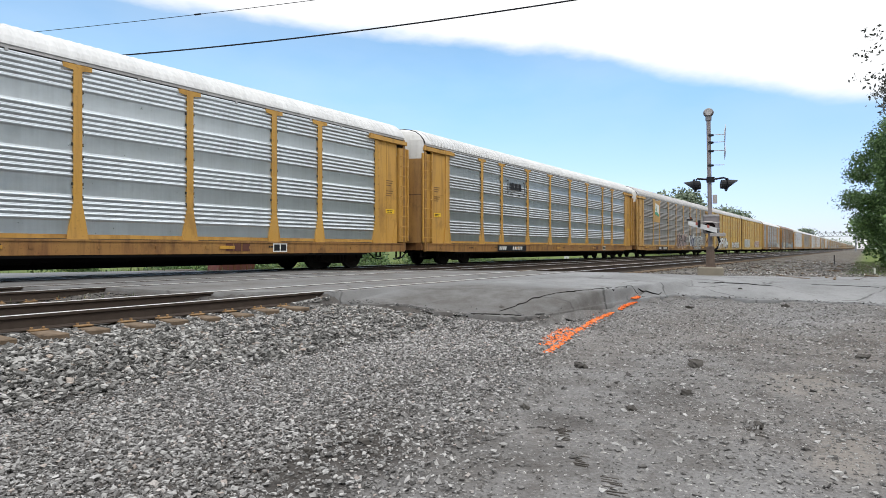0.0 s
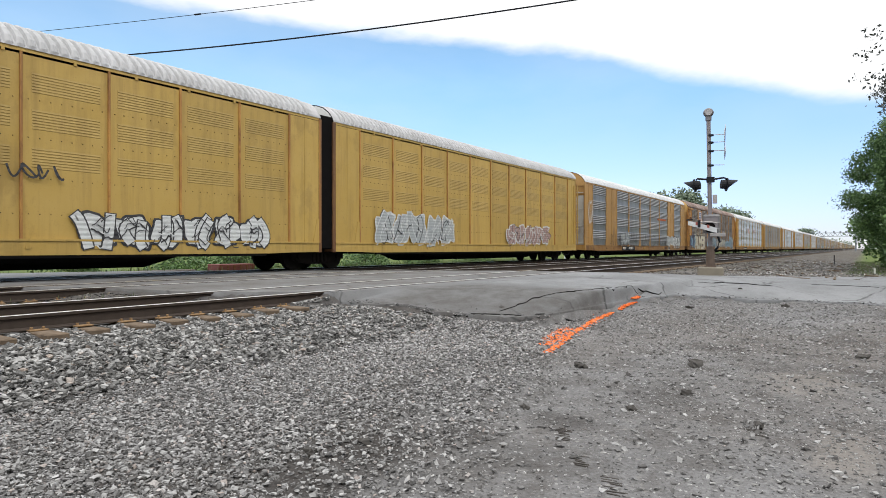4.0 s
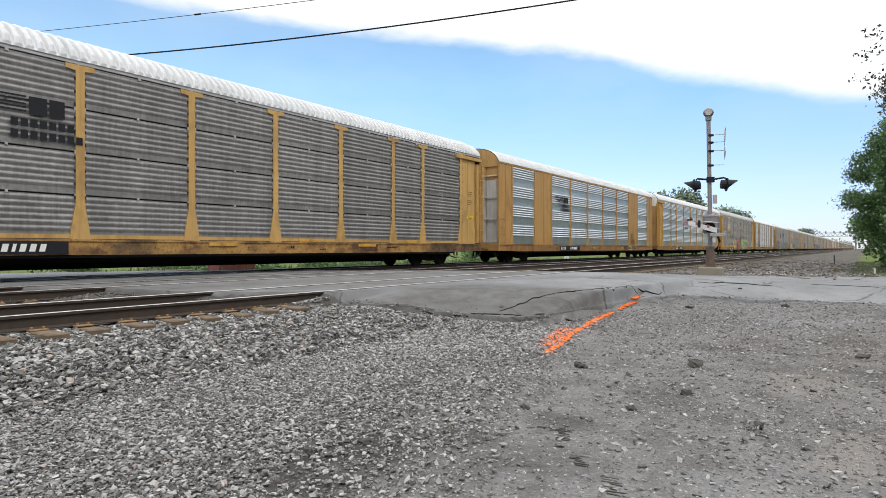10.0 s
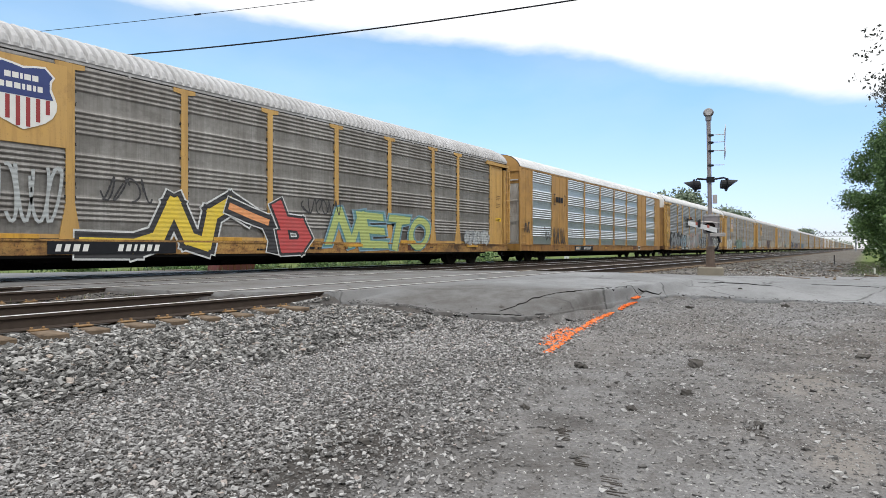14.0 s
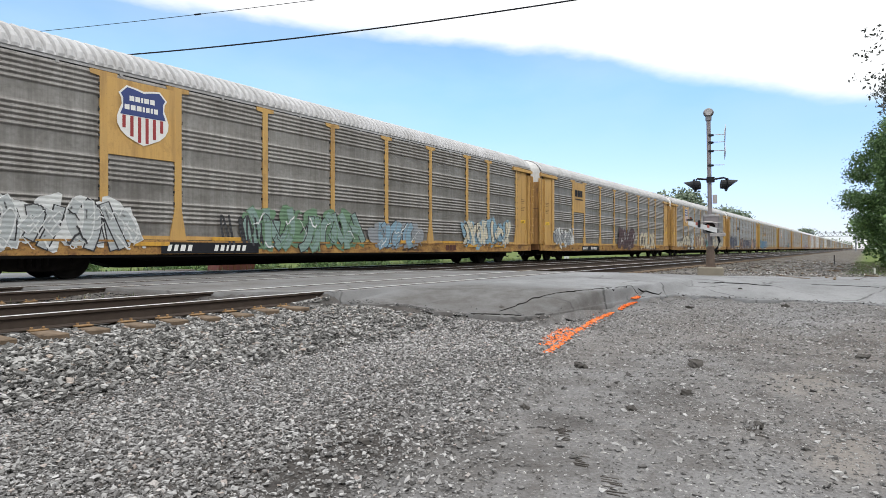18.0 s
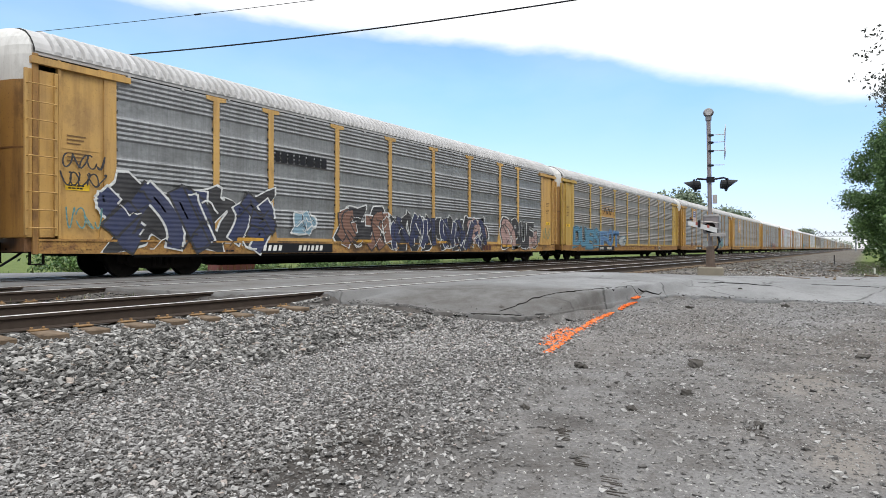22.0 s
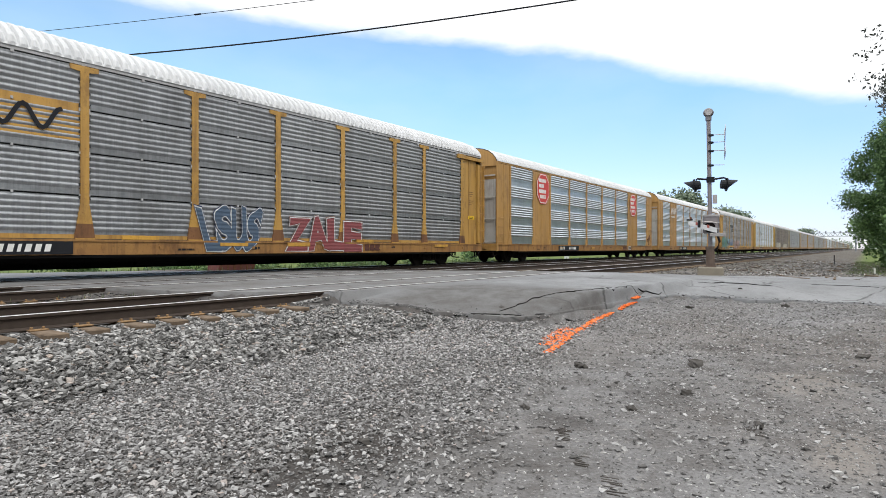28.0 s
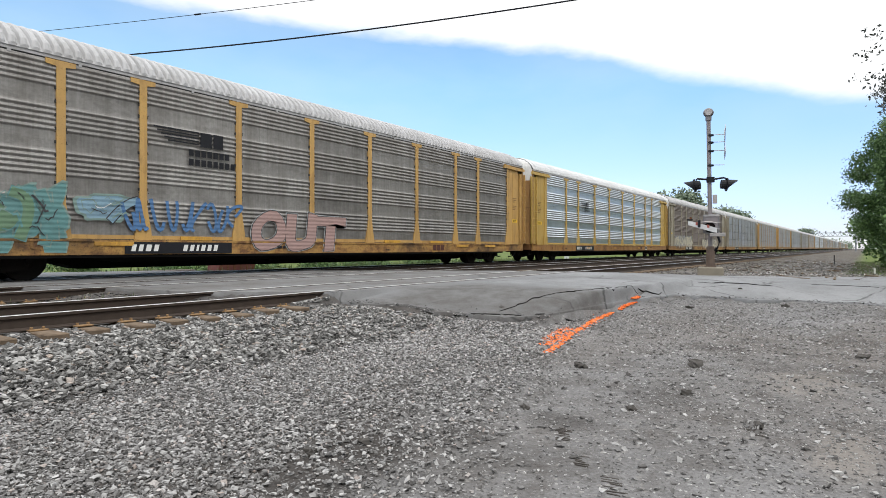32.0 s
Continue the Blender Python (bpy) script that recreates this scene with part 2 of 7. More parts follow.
def mat_ground():
    g = Nodes("gravel_ground", 0.95)
    g.b.inputs["Specular IOR Level"].default_value = 0.15
    p = g.where((1, 1, 1), world=True)
    chips = gravel_mix(g, p)
    big = g.grain(0.45, 6, 0.6, p)
    mid = g.grain(2.4, 6, 0.65, p)
    fine = g.grain(40.0, 5, 0.7, p)
    dust = g.ramp(big, (0.30, (0.130, 0.127, 0.127)), (0.5, (0.20, 0.197, 0.198)), (0.70, (0.262, 0.260, 0.262)))
    dust = g.mix(g.ramp(mid, (0.50, 0.0), (0.68, 0.65)), dust, (0.075, 0.067, 0.062))
    dust = g.mix(g.ramp(fine, (0.35, 0.55), (0.6, 0.0)), dust, (0.07, 0.065, 0.062))
    col = g.mix(g.ramp(chips, (0.93, 0.0), (0.97, 0.5)), dust, g.ramp(fine, (0.3, (0.19, 0.18, 0.17)), (0.7, (0.40, 0.39, 0.37))))
    sep = g.nt.nodes.new("ShaderNodeSeparateXYZ")
    g.put(sep.inputs[0], p)
    col = g.mix(g.ramp(g.grain(0.16, 6, 0.65, p), (0.44, 0.0), (0.58, 0.45)), col, (0.145, 0.122, 0.105))
    col = g.mix(g.ramp(g.grain(0.75, 7, 0.72, p), (0.52, 0.0), (0.66, 0.7)), col, (0.06, 0.052, 0.046))
    # under dense gravel the shade of the gaps is painted into the ground
    line = g.math("ADD", g.math("MULTIPLY", sep.outputs[0], 0.29), 1.2)
    gap_shade = g.ramp(g.math("ADD", g.math("SUBTRACT", sep.outputs[1], line), g.math("MULTIPLY", g.math("SUBTRACT", mid, 0.5), 1.6)), (0.0, 0.0), (0.9, 0.75))
    col = g.mix(gap_shade, col, g.ramp(mid, (0.35, (0.035, 0.032, 0.030)), (0.65, (0.085, 0.077, 0.071))))

    def stain(x, y, rx, ry, amount, colour, under):
        """A spill or a dry patch with a frayed outline."""
        a = g.math("MULTIPLY", g.math("SUBTRACT", sep.outputs[0], x), 1 / rx)
        b = g.math("MULTIPLY", g.math("SUBTRACT", sep.outputs[1], y), 1 / ry)
        d = g.math("SQRT", g.math("ADD", g.math("MULTIPLY", a, a), g.math("MULTIPLY", b, b)))
        d = g.math("ADD", d, g.math("MULTIPLY", g.math("SUBTRACT", mid, 0.5), 2.2))
        return g.mix(g.ramp(d, (0.35, amount), (1.05, 0.0)), under, colour)
    oil, tan, pale = (0.045, 0.040, 0.037), (0.25, 0.225, 0.20), (0.23, 0.235, 0.245)
    for x, y, rx, ry, amount, colour in ((2.8, 2.55, 0.5, 0.45, 0.85, oil), (2.2, 2.5, 0.35, 0.45, 0.7, oil), (3.35, 2.2, 0.45, 0.3, 0.6, oil), (4.05, 1.8, 0.3, 0.4, 0.6, oil), (5.3, 1.4, 0.7, 0.35, 0.4, oil), (4.3, 0.1, 0.7, 0.25, 0.5, tan), (6.4, 0.4, 0.9, 0.5, 0.45, tan), (12.0, 1.0, 3.0, 1.2, 0.4, pale)):
        col = stain(x, y, rx, ry, amount, colour, col)
    verge = g.ramp(g.math("MULTIPLY", g.math("SUBTRACT", sep.outputs[0], 20.0), 0.08), (0.0, 0.0), (1.0, 1.0))
    verge = g.math("MULTIPLY", verge, g.ramp(g.grain(0.8, 6, 0.7, p), (0.38, 0.3), (0.54, 1.0)))
    col = g.mix(verge, col, g.ramp(mid, (0.36, (0.03, 0.026, 0.02)), (0.5, (0.085, 0.073, 0.06)), (0.64, (0.17, 0.155, 0.135))))
    # grass verges: beyond the last track, and under the trees
    edge = g.math("MULTIPLY", g.math("SUBTRACT", g.grain(0.25, 5, 0.6, p), 0.5), 6.0)
    far = g.ramp(g.math("MULTIPLY", g.math("SUBTRACT", g.math("ADD", sep.outputs[1], edge), 19.5), 0.4), (0.0, 0.0), (1.0, 1.0))
    ahead = g.math("MULTIPLY", g.ramp(g.math("MULTIPLY", g.math("SUBTRACT", g.math("ADD", sep.outputs[0], edge), 33.0), 0.2), (0.0, 0.0), (1.0, 1.0)), g.ramp(g.math("MULTIPLY", g.math("SUBTRACT", 1.2, g.math("ADD", sep.outputs[1], g.math("MULTIPLY", edge, 0.4))), 0.8), (0.0, 0.0), (1.0, 1.0)))
    green = g.ramp(mid, (0.3, (0.055, 0.085, 0.022)), (0.7, (0.15, 0.19, 0.055)))
    col = g.mix(g.math("MAXIMUM", far, ahead), col, green)
    h = g.math("ADD", g.math("MULTIPLY", fine, 0.6), g.math("MULTIPLY", g.cells(38.0, p), -0.7))
    g.bump(h, 0.9, 0.012)
    return g.done(col)


def mat_asphalt():
    g = Nodes("worn_asphalt", 0.85)
    p = g.where((1, 1, 1), world=True)
    big = g.grain(0.5, 6, 0.62, p)
    mid = g.grain(3.0, 5, 0.6, p)
    fine = g.grain(130.0, 3, 0.7, p)
    col = g.ramp(big, (0.32, (0.140, 0.143, 0.148)), (0.68, (0.243, 0.248, 0.256)))
    col = g.mix(g.ramp(mid, (0.5, 0.0), (0.75, 0.35)), col, (0.085, 0.083, 0.082))
    col = g.mix(g.ramp(fine, (0.30, 0.35), (0.55, 0.0)), col, (0.06, 0.06, 0.06))
    # dirt tracked onto the apron beside the rails
    xyz = g.nt.nodes.new("ShaderNodeSeparateXYZ")
    g.put(xyz.inputs[0], p)
    wide = g.math("MULTIPLY", g.math("SUBTRACT", big, 0.5), 3.0)
    d1 = g.ramp(g.math("SUBTRACT", g.math("ADD", 11.6, wide), xyz.outputs[0]), (0.0, 0.0), (1.0, 1.0))
    d2 = g.ramp(g.math("SUBTRACT", g.math("ADD", 7.6, wide), xyz.outputs[1]), (0.0, 0.0), (0.8, 1.0))
    dirt = g.math("MULTIPLY", g.math("MULTIPLY", d1, d2), g.ramp(mid, (0.3, 0.5), (0.65, 0.95)))
    col = g.mix(dirt, col, (0.070, 0.065, 0.061))
    # oil and brake dust along the rails
    grime = g.math("MULTIPLY", g.ramp(g.math("MULTIPLY", g.math("SUBTRACT", xyz.outputs[1], 7.2), 1.0), (0.0, 0.0), (0.6, 1.0)), g.ramp(g.math("MULTIPLY", g.math("SUBTRACT", g.math("ADD", 19.5, wide), xyz.outputs[1]), 0.4), (0.0, 0.0), (1.0, 1.0)))
    grime = g.math("MULTIPLY", grime, g.ramp(g.grain(0.9, 6, 0.65, p), (0.36, 0.15), (0.62, 0.8)))
    col = g.mix(grime, col, (0.085, 0.078, 0.070))
    v = g.nt.nodes.new("ShaderNodeTexVoronoi")
    v.feature = "DISTANCE_TO_EDGE"
    v.inputs["Scale"].default_value = 0.55
    wob = g.nt.nodes.new("ShaderNodeTexNoise")
    wob.inputs["Scale"].default_value = 1.6
    wob.inputs["Detail"].default_value = 6
    g.put(wob.inputs["Vector"], p)
    g.put(v.inputs["Vector"], g.mix(0.35, p, wob.outputs[1], "ADD"))
    line = g.math("MULTIPLY", g.ramp(v.outputs["Distance"], (0.0, 0.9), (0.018, 0.0)), g.ramp(g.grain(0.6, 4, 0.6, p), (0.42, 0.0), (0.54, 1.0)))
    col = g.mix(line, col, (0.03, 0.03, 0.03))
    g.bump(g.math("ADD", fine, g.math("MULTIPLY", mid, 0.8)), 0.45, 0.006)
    return g.done(col)


def mat_stones(name, lo, hi, tint):
    g = Nodes(name, 0.85)
    r = g.island()
    n = g.grain(30.0, 4, 0.6, g.where((1, 1, 1), world=True))
    c = g.ramp(r, (0.0, lo), (0.55, tuple(a * 0.6 + b * 0.4 for a, b in zip(lo, hi))), (0.90, hi), (1.0, tint))
    c = g.mix(g.ramp(n, (0.35, 0.4), (0.65, 0.0)), c, tuple(a * 0.5 for a in lo))
    g.bump(n, 0.5, 0.004)
    return g.done(c)


M_ground = mat_ground()
M_asphalt = mat_asphalt()
M_ballast = mat_stones("ballast_stone", (0.108, 0.103, 0.100), (0.50, 0.494, 0.49), (0.37, 0.31, 0.28))
M_shoulder = mat_stones("shoulder_ballast", (0.055, 0.053, 0.050), (0.53, 0.522, 0.51), (0.34, 0.27, 0.225))
M_bed = mat_stones("oily_ballast", (0.02, 0.019, 0.018), (0.20, 0.185, 0.165), (0.20, 0.15, 0.09))
M_chips = mat_stones("gravel_chips", (0.085, 0.080, 0.077), (0.40, 0.396, 0.39), (0.50, 0.495, 0.485))
M_rail_side = mat_plain("rail_brown", (0.050, 0.036, 0.028), 0.85, 0.1, 0.4, 7)
M_rail_head = mat_plain("rail_shine", (0.66, 0.65, 0.64), 0.32, 0.9, 0.15, 5)
M_tie = mat_plain("sleeper_wood", (0.15, 0.112, 0.08), 0.95, 0, 0.75, 9, 0.2)
M_plate = mat_plain("tie_plate_rust", (0.25, 0.155, 0.075), 0.95, 0.0, 0.4, 12)
M_concrete = mat_plain("weathered_concrete", (0.235, 0.21, 0.165), 0.9, 0, 0.25, 5)
M_alu = mat_plain("dull_aluminium", (0.40, 0.38, 0.37), 0.5, 0.5, 0.2, 6)
M_wire = mat_plain("black_cable", (0.008, 0.010, 0.016), 1.0)
M_orange = mat_plain("orange_marking_paint", (0.95, 0.19, 0.04), 0.8, 0, 0.35, 25)


def mat_leaf(name, lo, hi):
    g = Nodes(name, 0.6)
    c = g.ramp(g.island(), (0.0, lo), (1.0, hi))
    n = g.grain(0.6, 3, 0.6, g.where((1, 1, 1), world=True))
    c = g.mix(g.ramp(n, (0.35, 0.5), (0.65, 0.0)), c, lo)
    m = g.done(c)
    g.b.inputs["Subsurface Weight"].default_value = 0.0
    return m


M_leaf = mat_leaf("tree_leaves", (0.045, 0.095, 0.035), (0.17, 0.29, 0.085))
# paler greens: the haze of distance is painted into these leaves
M_leaf_far = mat_leaf("haze_pale_leaves", (0.14, 0.185, 0.135), (0.25, 0.30, 0.20))
M_leaf_dull = mat_leaf("sparse_leaves", (0.05, 0.055, 0.05), (0.11, 0.12, 0.11))
M_bark = mat_plain("bark", (0.10, 0.08, 0.065), 0.9, 0, 0.4, 6)
M_grass = mat_leaf("grass", (0.06, 0.09, 0.026), (0.17, 0.21, 0.07))


# ---- mesh helpers ----
def mesh_of(name, verts, faces, mats, idx=None, smooth=False):
    me = bpy.data.meshes.new(name)
    me.from_pydata(verts, [], faces)
    for m in (mats if isinstance(mats, (list, tuple)) else [mats]):
        me.materials.append(m)
    if idx is not None:
        me.polygons.foreach_set("material_index", idx)
    if smooth:
        me.polygons.foreach_set("use_smooth", [True] * len(me.polygons))
    me.update()
    return me


class Shape:
    """Collects boxes, prisms and tubes into one mesh with several materials."""

    def __init__(self):
        self.v, self.f, self.i = [], [], []

    def box(self, a, b, mi=0, bev=0.0):
        (x0, y0, z0), (x1, y1, z1) = a, b
        n = len(self.v)
        if bev <= 0:
            self.v += [(x0, y0, z0), (x1, y0, z0), (x1, y1, z0), (x0, y1, z0), (x0, y0, z1), (x1, y0, z1), (x1, y1, z1), (x0, y1, z1)]
            fs = [(0, 3, 2, 1), (4, 5, 6, 7), (0, 1, 5, 4), (1, 2, 6, 5), (2, 3, 7, 6), (3, 0, 4, 7)]
            self.f += [tuple(n + k for k in q) for q in fs]
            self.i += [mi] * 6
            return self
        bm = bmesh.new()
        bmesh.ops.create_cube(bm, size=1.0, matrix=Matrix.Translation(((x0 + x1) / 2, (y0 + y1) / 2, (z0 + z1) / 2)) @ Matrix.Diagonal((x1 - x0, y1 - y0, z1 - z0, 1)))
        bmesh.ops.bevel(bm, geom=bm.edges[:], offset=bev, segments=1, affect="EDGES")
        self.take(bm, mi)
        return self

    def take(self, bm, mi=0):
        n = len(self.v)
        bm.verts.index_update()
        self.v += [tuple(q.co) for q in bm.verts]
        self.f += [tuple(n + q.index for q in f.verts) for f in bm.faces]
        self.i += [mi] * len(bm.faces)
        bm.free()

    def prism(self, pts, axis, a, b, mi=0):
        """A flat outline pushed along an axis ('x', 'y' or 'z') from a to b."""
        n, k = len(self.v), len(pts)
        for w in (a, b):
            for p, q in pts:
                self.v.append({"x": (w, p, q), "y": (p, w, q), "z": (p, q, w)}[axis])
        self.f.append(tuple(n + j for j in range(k)))
        self.f.append(tuple(n + k + j for j in reversed(range(k))))
        for j in range(k):
            self.f.append((n + j, n + k + j, n + k + (j + 1) % k, n + (j + 1) % k))
        self.i += [mi] * (k + 2)
        return self

    def tube(self, path, r, sides=6, mi=0, r2=None):
        n = len(self.v)
        pts = [Vector(p) for p in path]
        for j, p in enumerate(pts):
            d = (pts[min(j + 1, len(pts) - 1)] - pts[max(j - 1, 0)]).normalized()
            u = d.cross(Vector((0, 0, 1)) if abs(d.z) < 0.9 else Vector((1, 0, 0))).normalized()
            w = d.cross(u)
            rr = r if r2 is None else r + (r2 - r) * j / max(1, len(pts) - 1)
            for k in range(sides):
                t = 2 * math.pi * k / sides
                self.v.append(tuple(p + u * (rr * math.cos(t)) + w * (rr * math.sin(t))))
        for j in range(len(pts) - 1):
            for k in range(sides):
                a, b = n + j * sides + k, n + j * sides + (k + 1) % sides
                self.f.append((a, b, b + sides, a + sides))
                self.i.append(mi)
        self.f.append(tuple(n + k for k in reversed(range(sides))))
        self.f.append(tuple(n + (len(pts) - 1) * sides + k for k in range(sides)))
        self.i += [mi, mi]
        return self

    def disc(self, c, axis, r, depth, sides=20, mi=0):
        c = Vector(c)
        d = {"x": Vector((1, 0, 0)), "y": Vector((0, 1, 0)), "z": Vector((0, 0, 1))}[axis] * depth / 2
        return self.tube([c - d, c + d], r, sides, mi)

    def mesh(self, name, mats, smooth=False):
        return mesh_of(name, self.v, self.f, mats, self.i, smooth)


def child(name, me, parent, m=None, label=""):
    ob = new(name, me)
    ob.parent = parent
    if m is not None:
        ob.matrix_basis = m
    if label:
        ob["label"] = label
    return ob


def thing(name, m, label, category, group="", kind=""):
    ob = new(name)
    ob.matrix_basis = m
    return tagged(ob, label, category, group, kind)


def ease(a, b, x):
    t = np.clip((x - a) / (b - a), 0, 1)
    return t * t * (3 - 2 * t)


# ---- ground, road and tracks ----
GAUGE = 1.505
TRAIN_Y = 16.64
TRACKS = (8.42, 12.62, TRAIN_Y)
TIE_TOP = -0.178
ROAD_FAR = ((-60.0, 95.0), (-8.0, 47.0), (9.3, 22.6), (14.8, 15.0), (18.3, 10.0), (19.0, 6.0), (19.6, 4.0), (25.5, -0.6), (43.0, -14.0), (90.0, -50.0))
ROAD_NEAR = ((-75.0, 80.0), (-16.0, 32.0), (-0.6, 19.5), (5.6, 12.5), (6.0, 9.3), (7.2, 7.9), (7.5, 7.0), (7.9, 5.5), (8.3, 4.5), (8.9, 4.18), (12.3, 4.06), (14.6, 3.6), (15.6, 1.5), (16.2, -0.6), (26.0, -14.0), (62.0, -50.0))


def road_edges(lat):
    far = np.interp(lat, [p[1] for p in reversed(ROAD_FAR)], [p[0] for p in reversed(ROAD_FAR)])
    near = np.interp(lat, [p[1] for p in reversed(ROAD_NEAR)], [p[0] for p in reversed(ROAD_NEAR)])
    return near, far


def road_height(s, lat):
    z = -0.20 * ease(6.9, -0.6, lat) - 0.010 * np.clip(-0.6 - lat, 0, 30)
    z = z - 0.02 * np.clip(lat - 19.5, 0, 8) - 0.014
    near, far = road_edges(lat)
    apron = np.where(lat < 7.4, 1 - ease(0.0, 2.2, s - near), 0.0) * ease(-8, 0.5, lat)
    return z - apron * (0.16 + 0.10 * ease(7.4, 5.0, lat))


def base_height(s, lat):
    z = np.where(lat < 12, -0.205 - 0.06 * ease(7.45, 7.0, lat) - 0.235 * ease(6.9, 4.9, lat), -0.205)
    z = z - 0.55 * ease(18.9, 22.0, lat)
    z = z - 0.25 * ease(24, 60, s) * ease(6.0, 0.0, lat)
    return z


def ground_height(s, lat):
    s, lat = np.broadcast_arrays(np.asarray(s, float), np.asarray(lat, float))
    z = base_height(s, lat)
    near, far = road_edges(lat)
    out = np.maximum(np.maximum(near - s, s - far), 0)
    r = road_height(np.clip(s, near, far), lat) - 0.035
    k = 1 - ease(0.05, 1.4, out)
    # the road lies on the ground; under it the ground rises to meet it
    z = z * (1 - k) + np.where(out <= 0, r, np.maximum(r - 0.055, z)) * k
    rip = 0.010 * np.sin(s * 1.3 + lat * 0.7) + 0.008 * np.sin(s * 0.6 - lat * 1.9) + 0.005 * np.sin(3.1 * s + 2.2 * lat)
    return z + rip * np.where((lat < 6.3) & (out > 0.3), 1, 0)


def lines(*parts):
    out = []
    for a, b, step in parts:
        out += list(np.arange(a, b, step))
    return np.array(out)


def build_ground():
    xs = np.concatenate([-np.geomspace(2500, 14, 22), lines((-12, 0, 0.4), (0, 24, 0.12), (24, 60, 0.6)), np.geomspace(60, 2500, 40)])
    ys = np.concatenate([-np.geomspace(2500, 14, 22), lines((-12, -3, 0.5), (-3, 9, 0.12), (9, 24, 0.3)), np.geomspace(24, 2500, 40)])
    X, Y = np.meshgrid(xs, ys, indexing="ij")
    Z = ground_height(X, Y)
    n, m = len(xs), len(ys)
    v = np.stack([X.ravel(), Y.ravel(), Z.ravel()], 1)
    a = (np.arange(n - 1)[:, None] * m + np.arange(m - 1)[None]).ravel()
    f = np.stack([a, a + m, a + m + 1, a + 1], 1)
    ob = new("ground", mesh_of("ground", v.tolist(), f.tolist(), M_ground, smooth=True))
    tagged(ob, "grey compacted gravel and dirt lot beside the tracks", "ground", kind="structure")


def build_road():
    lats = np.concatenate([np.linspace(-50, -4, 30), lines((-4, 9, 0.06)), lines((9, 24, 0.4)), np.linspace(24, 80, 24)])
    v, f = [], []
    K = 48
    for lat in lats:
        near, far = road_edges(lat)
        wob = 0.16 * math.sin(lat * 2.3) + 0.10 * math.sin(lat * 5.1 + 1) + 0.05 * math.sin(lat * 11.0)
        bits = math.sin(lat * 23.0 + 2 * math.sin(lat * 7.0)) + 0.8 * math.sin(lat * 41.0 + 1.7) + 0.6 * math.sin(lat * 67.0)
        near = near + (wob + bits * (0.035 if lat < 3.5 or lat > 4.3 else 0.16) if lat < 6.9 else 0.0)
        us = np.linspace(0, 1, K) ** 1.7
        for u in us:
            s = near + (far - near) * u
            z = float(road_height(np.array(s), np.array(lat)))
            v.append((float(s), float(lat), z + (0.0 if 0 < u < 1 else -0.10)))
    for j in range(len(lats) - 1):
        for k in range(K - 1):
            a = j * K + k
            f.append((a, a + 1, a + K + 1, a + K))
    ob = new("road", mesh_of("road", v, f, M_asphalt, smooth=True))
    tagged(ob, "worn grey asphalt road with cracks crossing the tracks", "road", kind="structure")


RAIL_PROFILE = ((-0.075, -0.178), (0.075, -0.178), (0.075, -0.166), (0.014, -0.145), (0.010, -0.050), (0.036, -0.036), (0.036, -0.004), (0.028, 0.0), (-0.028, 0.0), (-0.036, -0.004), (-0.036, -0.036), (-0.010, -0.050), (-0.014, -0.145), (-0.075, -0.166))


def tie_places(n):
    """Where along track n its sleepers lie."""
    rnd = random.Random(5 + n)
    x, out = -10.0, []
    near, far = road_edges(TRACKS[n])
    while x < 420:
        if not near - 0.2 < x < far + 0.1:
            out.append(x)
        x += 0.495 + rnd.uniform(-0.02, 0.02)
    return out


def build_tracks():
    # the rails
    rail = Shape()
    k = len(RAIL_PROFILE)
    x0, x1 = -700.0, 2200.0
    for w in (x0, x1):
        rail.v += [(w, p, q) for p, q in RAIL_PROFILE]
    for j in range(k):
        rail.f.append((j, k + j, k + (j + 1) % k, (j + 1) % k))
        rail.i.append(1 if j in (6, 7, 8) else 0)
    rail_me = {}
    for side in (-1, 1):
        rail.i = [1 if j in (6, 7, 8) else 0 for j in range(k)]
        rail_me[side] = rail.mesh("rail", [M_rail_side, M_rail_head])
    tie_me = Shape().box((-0.11, -1.29, TIE_TOP - 0.17), (0.11, 1.29, TIE_TOP - 0.004), 0, 0.012).mesh("tie", M_tie)
    pl = Shape()
    pl.box((-0.095, -0.17, TIE_TOP - 0.004), (0.095, 0.17, TIE_TOP + 0.012), 0, 0.004)
    for dx in (-0.06, 0.06):
        for dy in (-0.105, 0.105):
            pl.box((dx - 0.014, dy - 0.014, TIE_TOP), (dx + 0.014, dy + 0.014, TIE_TOP + 0.04), 0, 0.004)
    plate_me = pl.mesh("tie_plate", M_plate)
    rnd = random.Random(5)
    for n, yc in enumerate(TRACKS):
        tr = thing("railway_track", pose(0, yc, 0), "steel rails on weathered wooden sleepers in ballast", "railway track", "parallel tracks", "structure")
        for side in (-1, 1):
            child("rail", rail_me[side], tr, pose(0, side * GAUGE / 2, 0))
        a, b = (-10.0, 46.0) if n == 0 else (-10.0, 40.0)
        rest = Shape()
        for x in tie_places(n):
            if x < b:
                child("sleeper", tie_me, tr, pose(x, rnd.uniform(-0.07, 0.07), rnd.uniform(-0.012, 0.004), 0, 0, rnd.uniform(-1.5, 1.5)))
                if n < 2 and x < 8:
                    for side in (-1, 1):
                        child("tie_plate", plate_me, tr, pose(x, side * GAUGE / 2, 0))
            else:
                rest.box((x - 0.11, -1.29, TIE_TOP - 0.17), (x + 0.11, 1.29, TIE_TOP - 0.006))
        tagged(child("far_sleepers", rest.mesh("far_sleepers", M_tie), tr), kind="stuff")




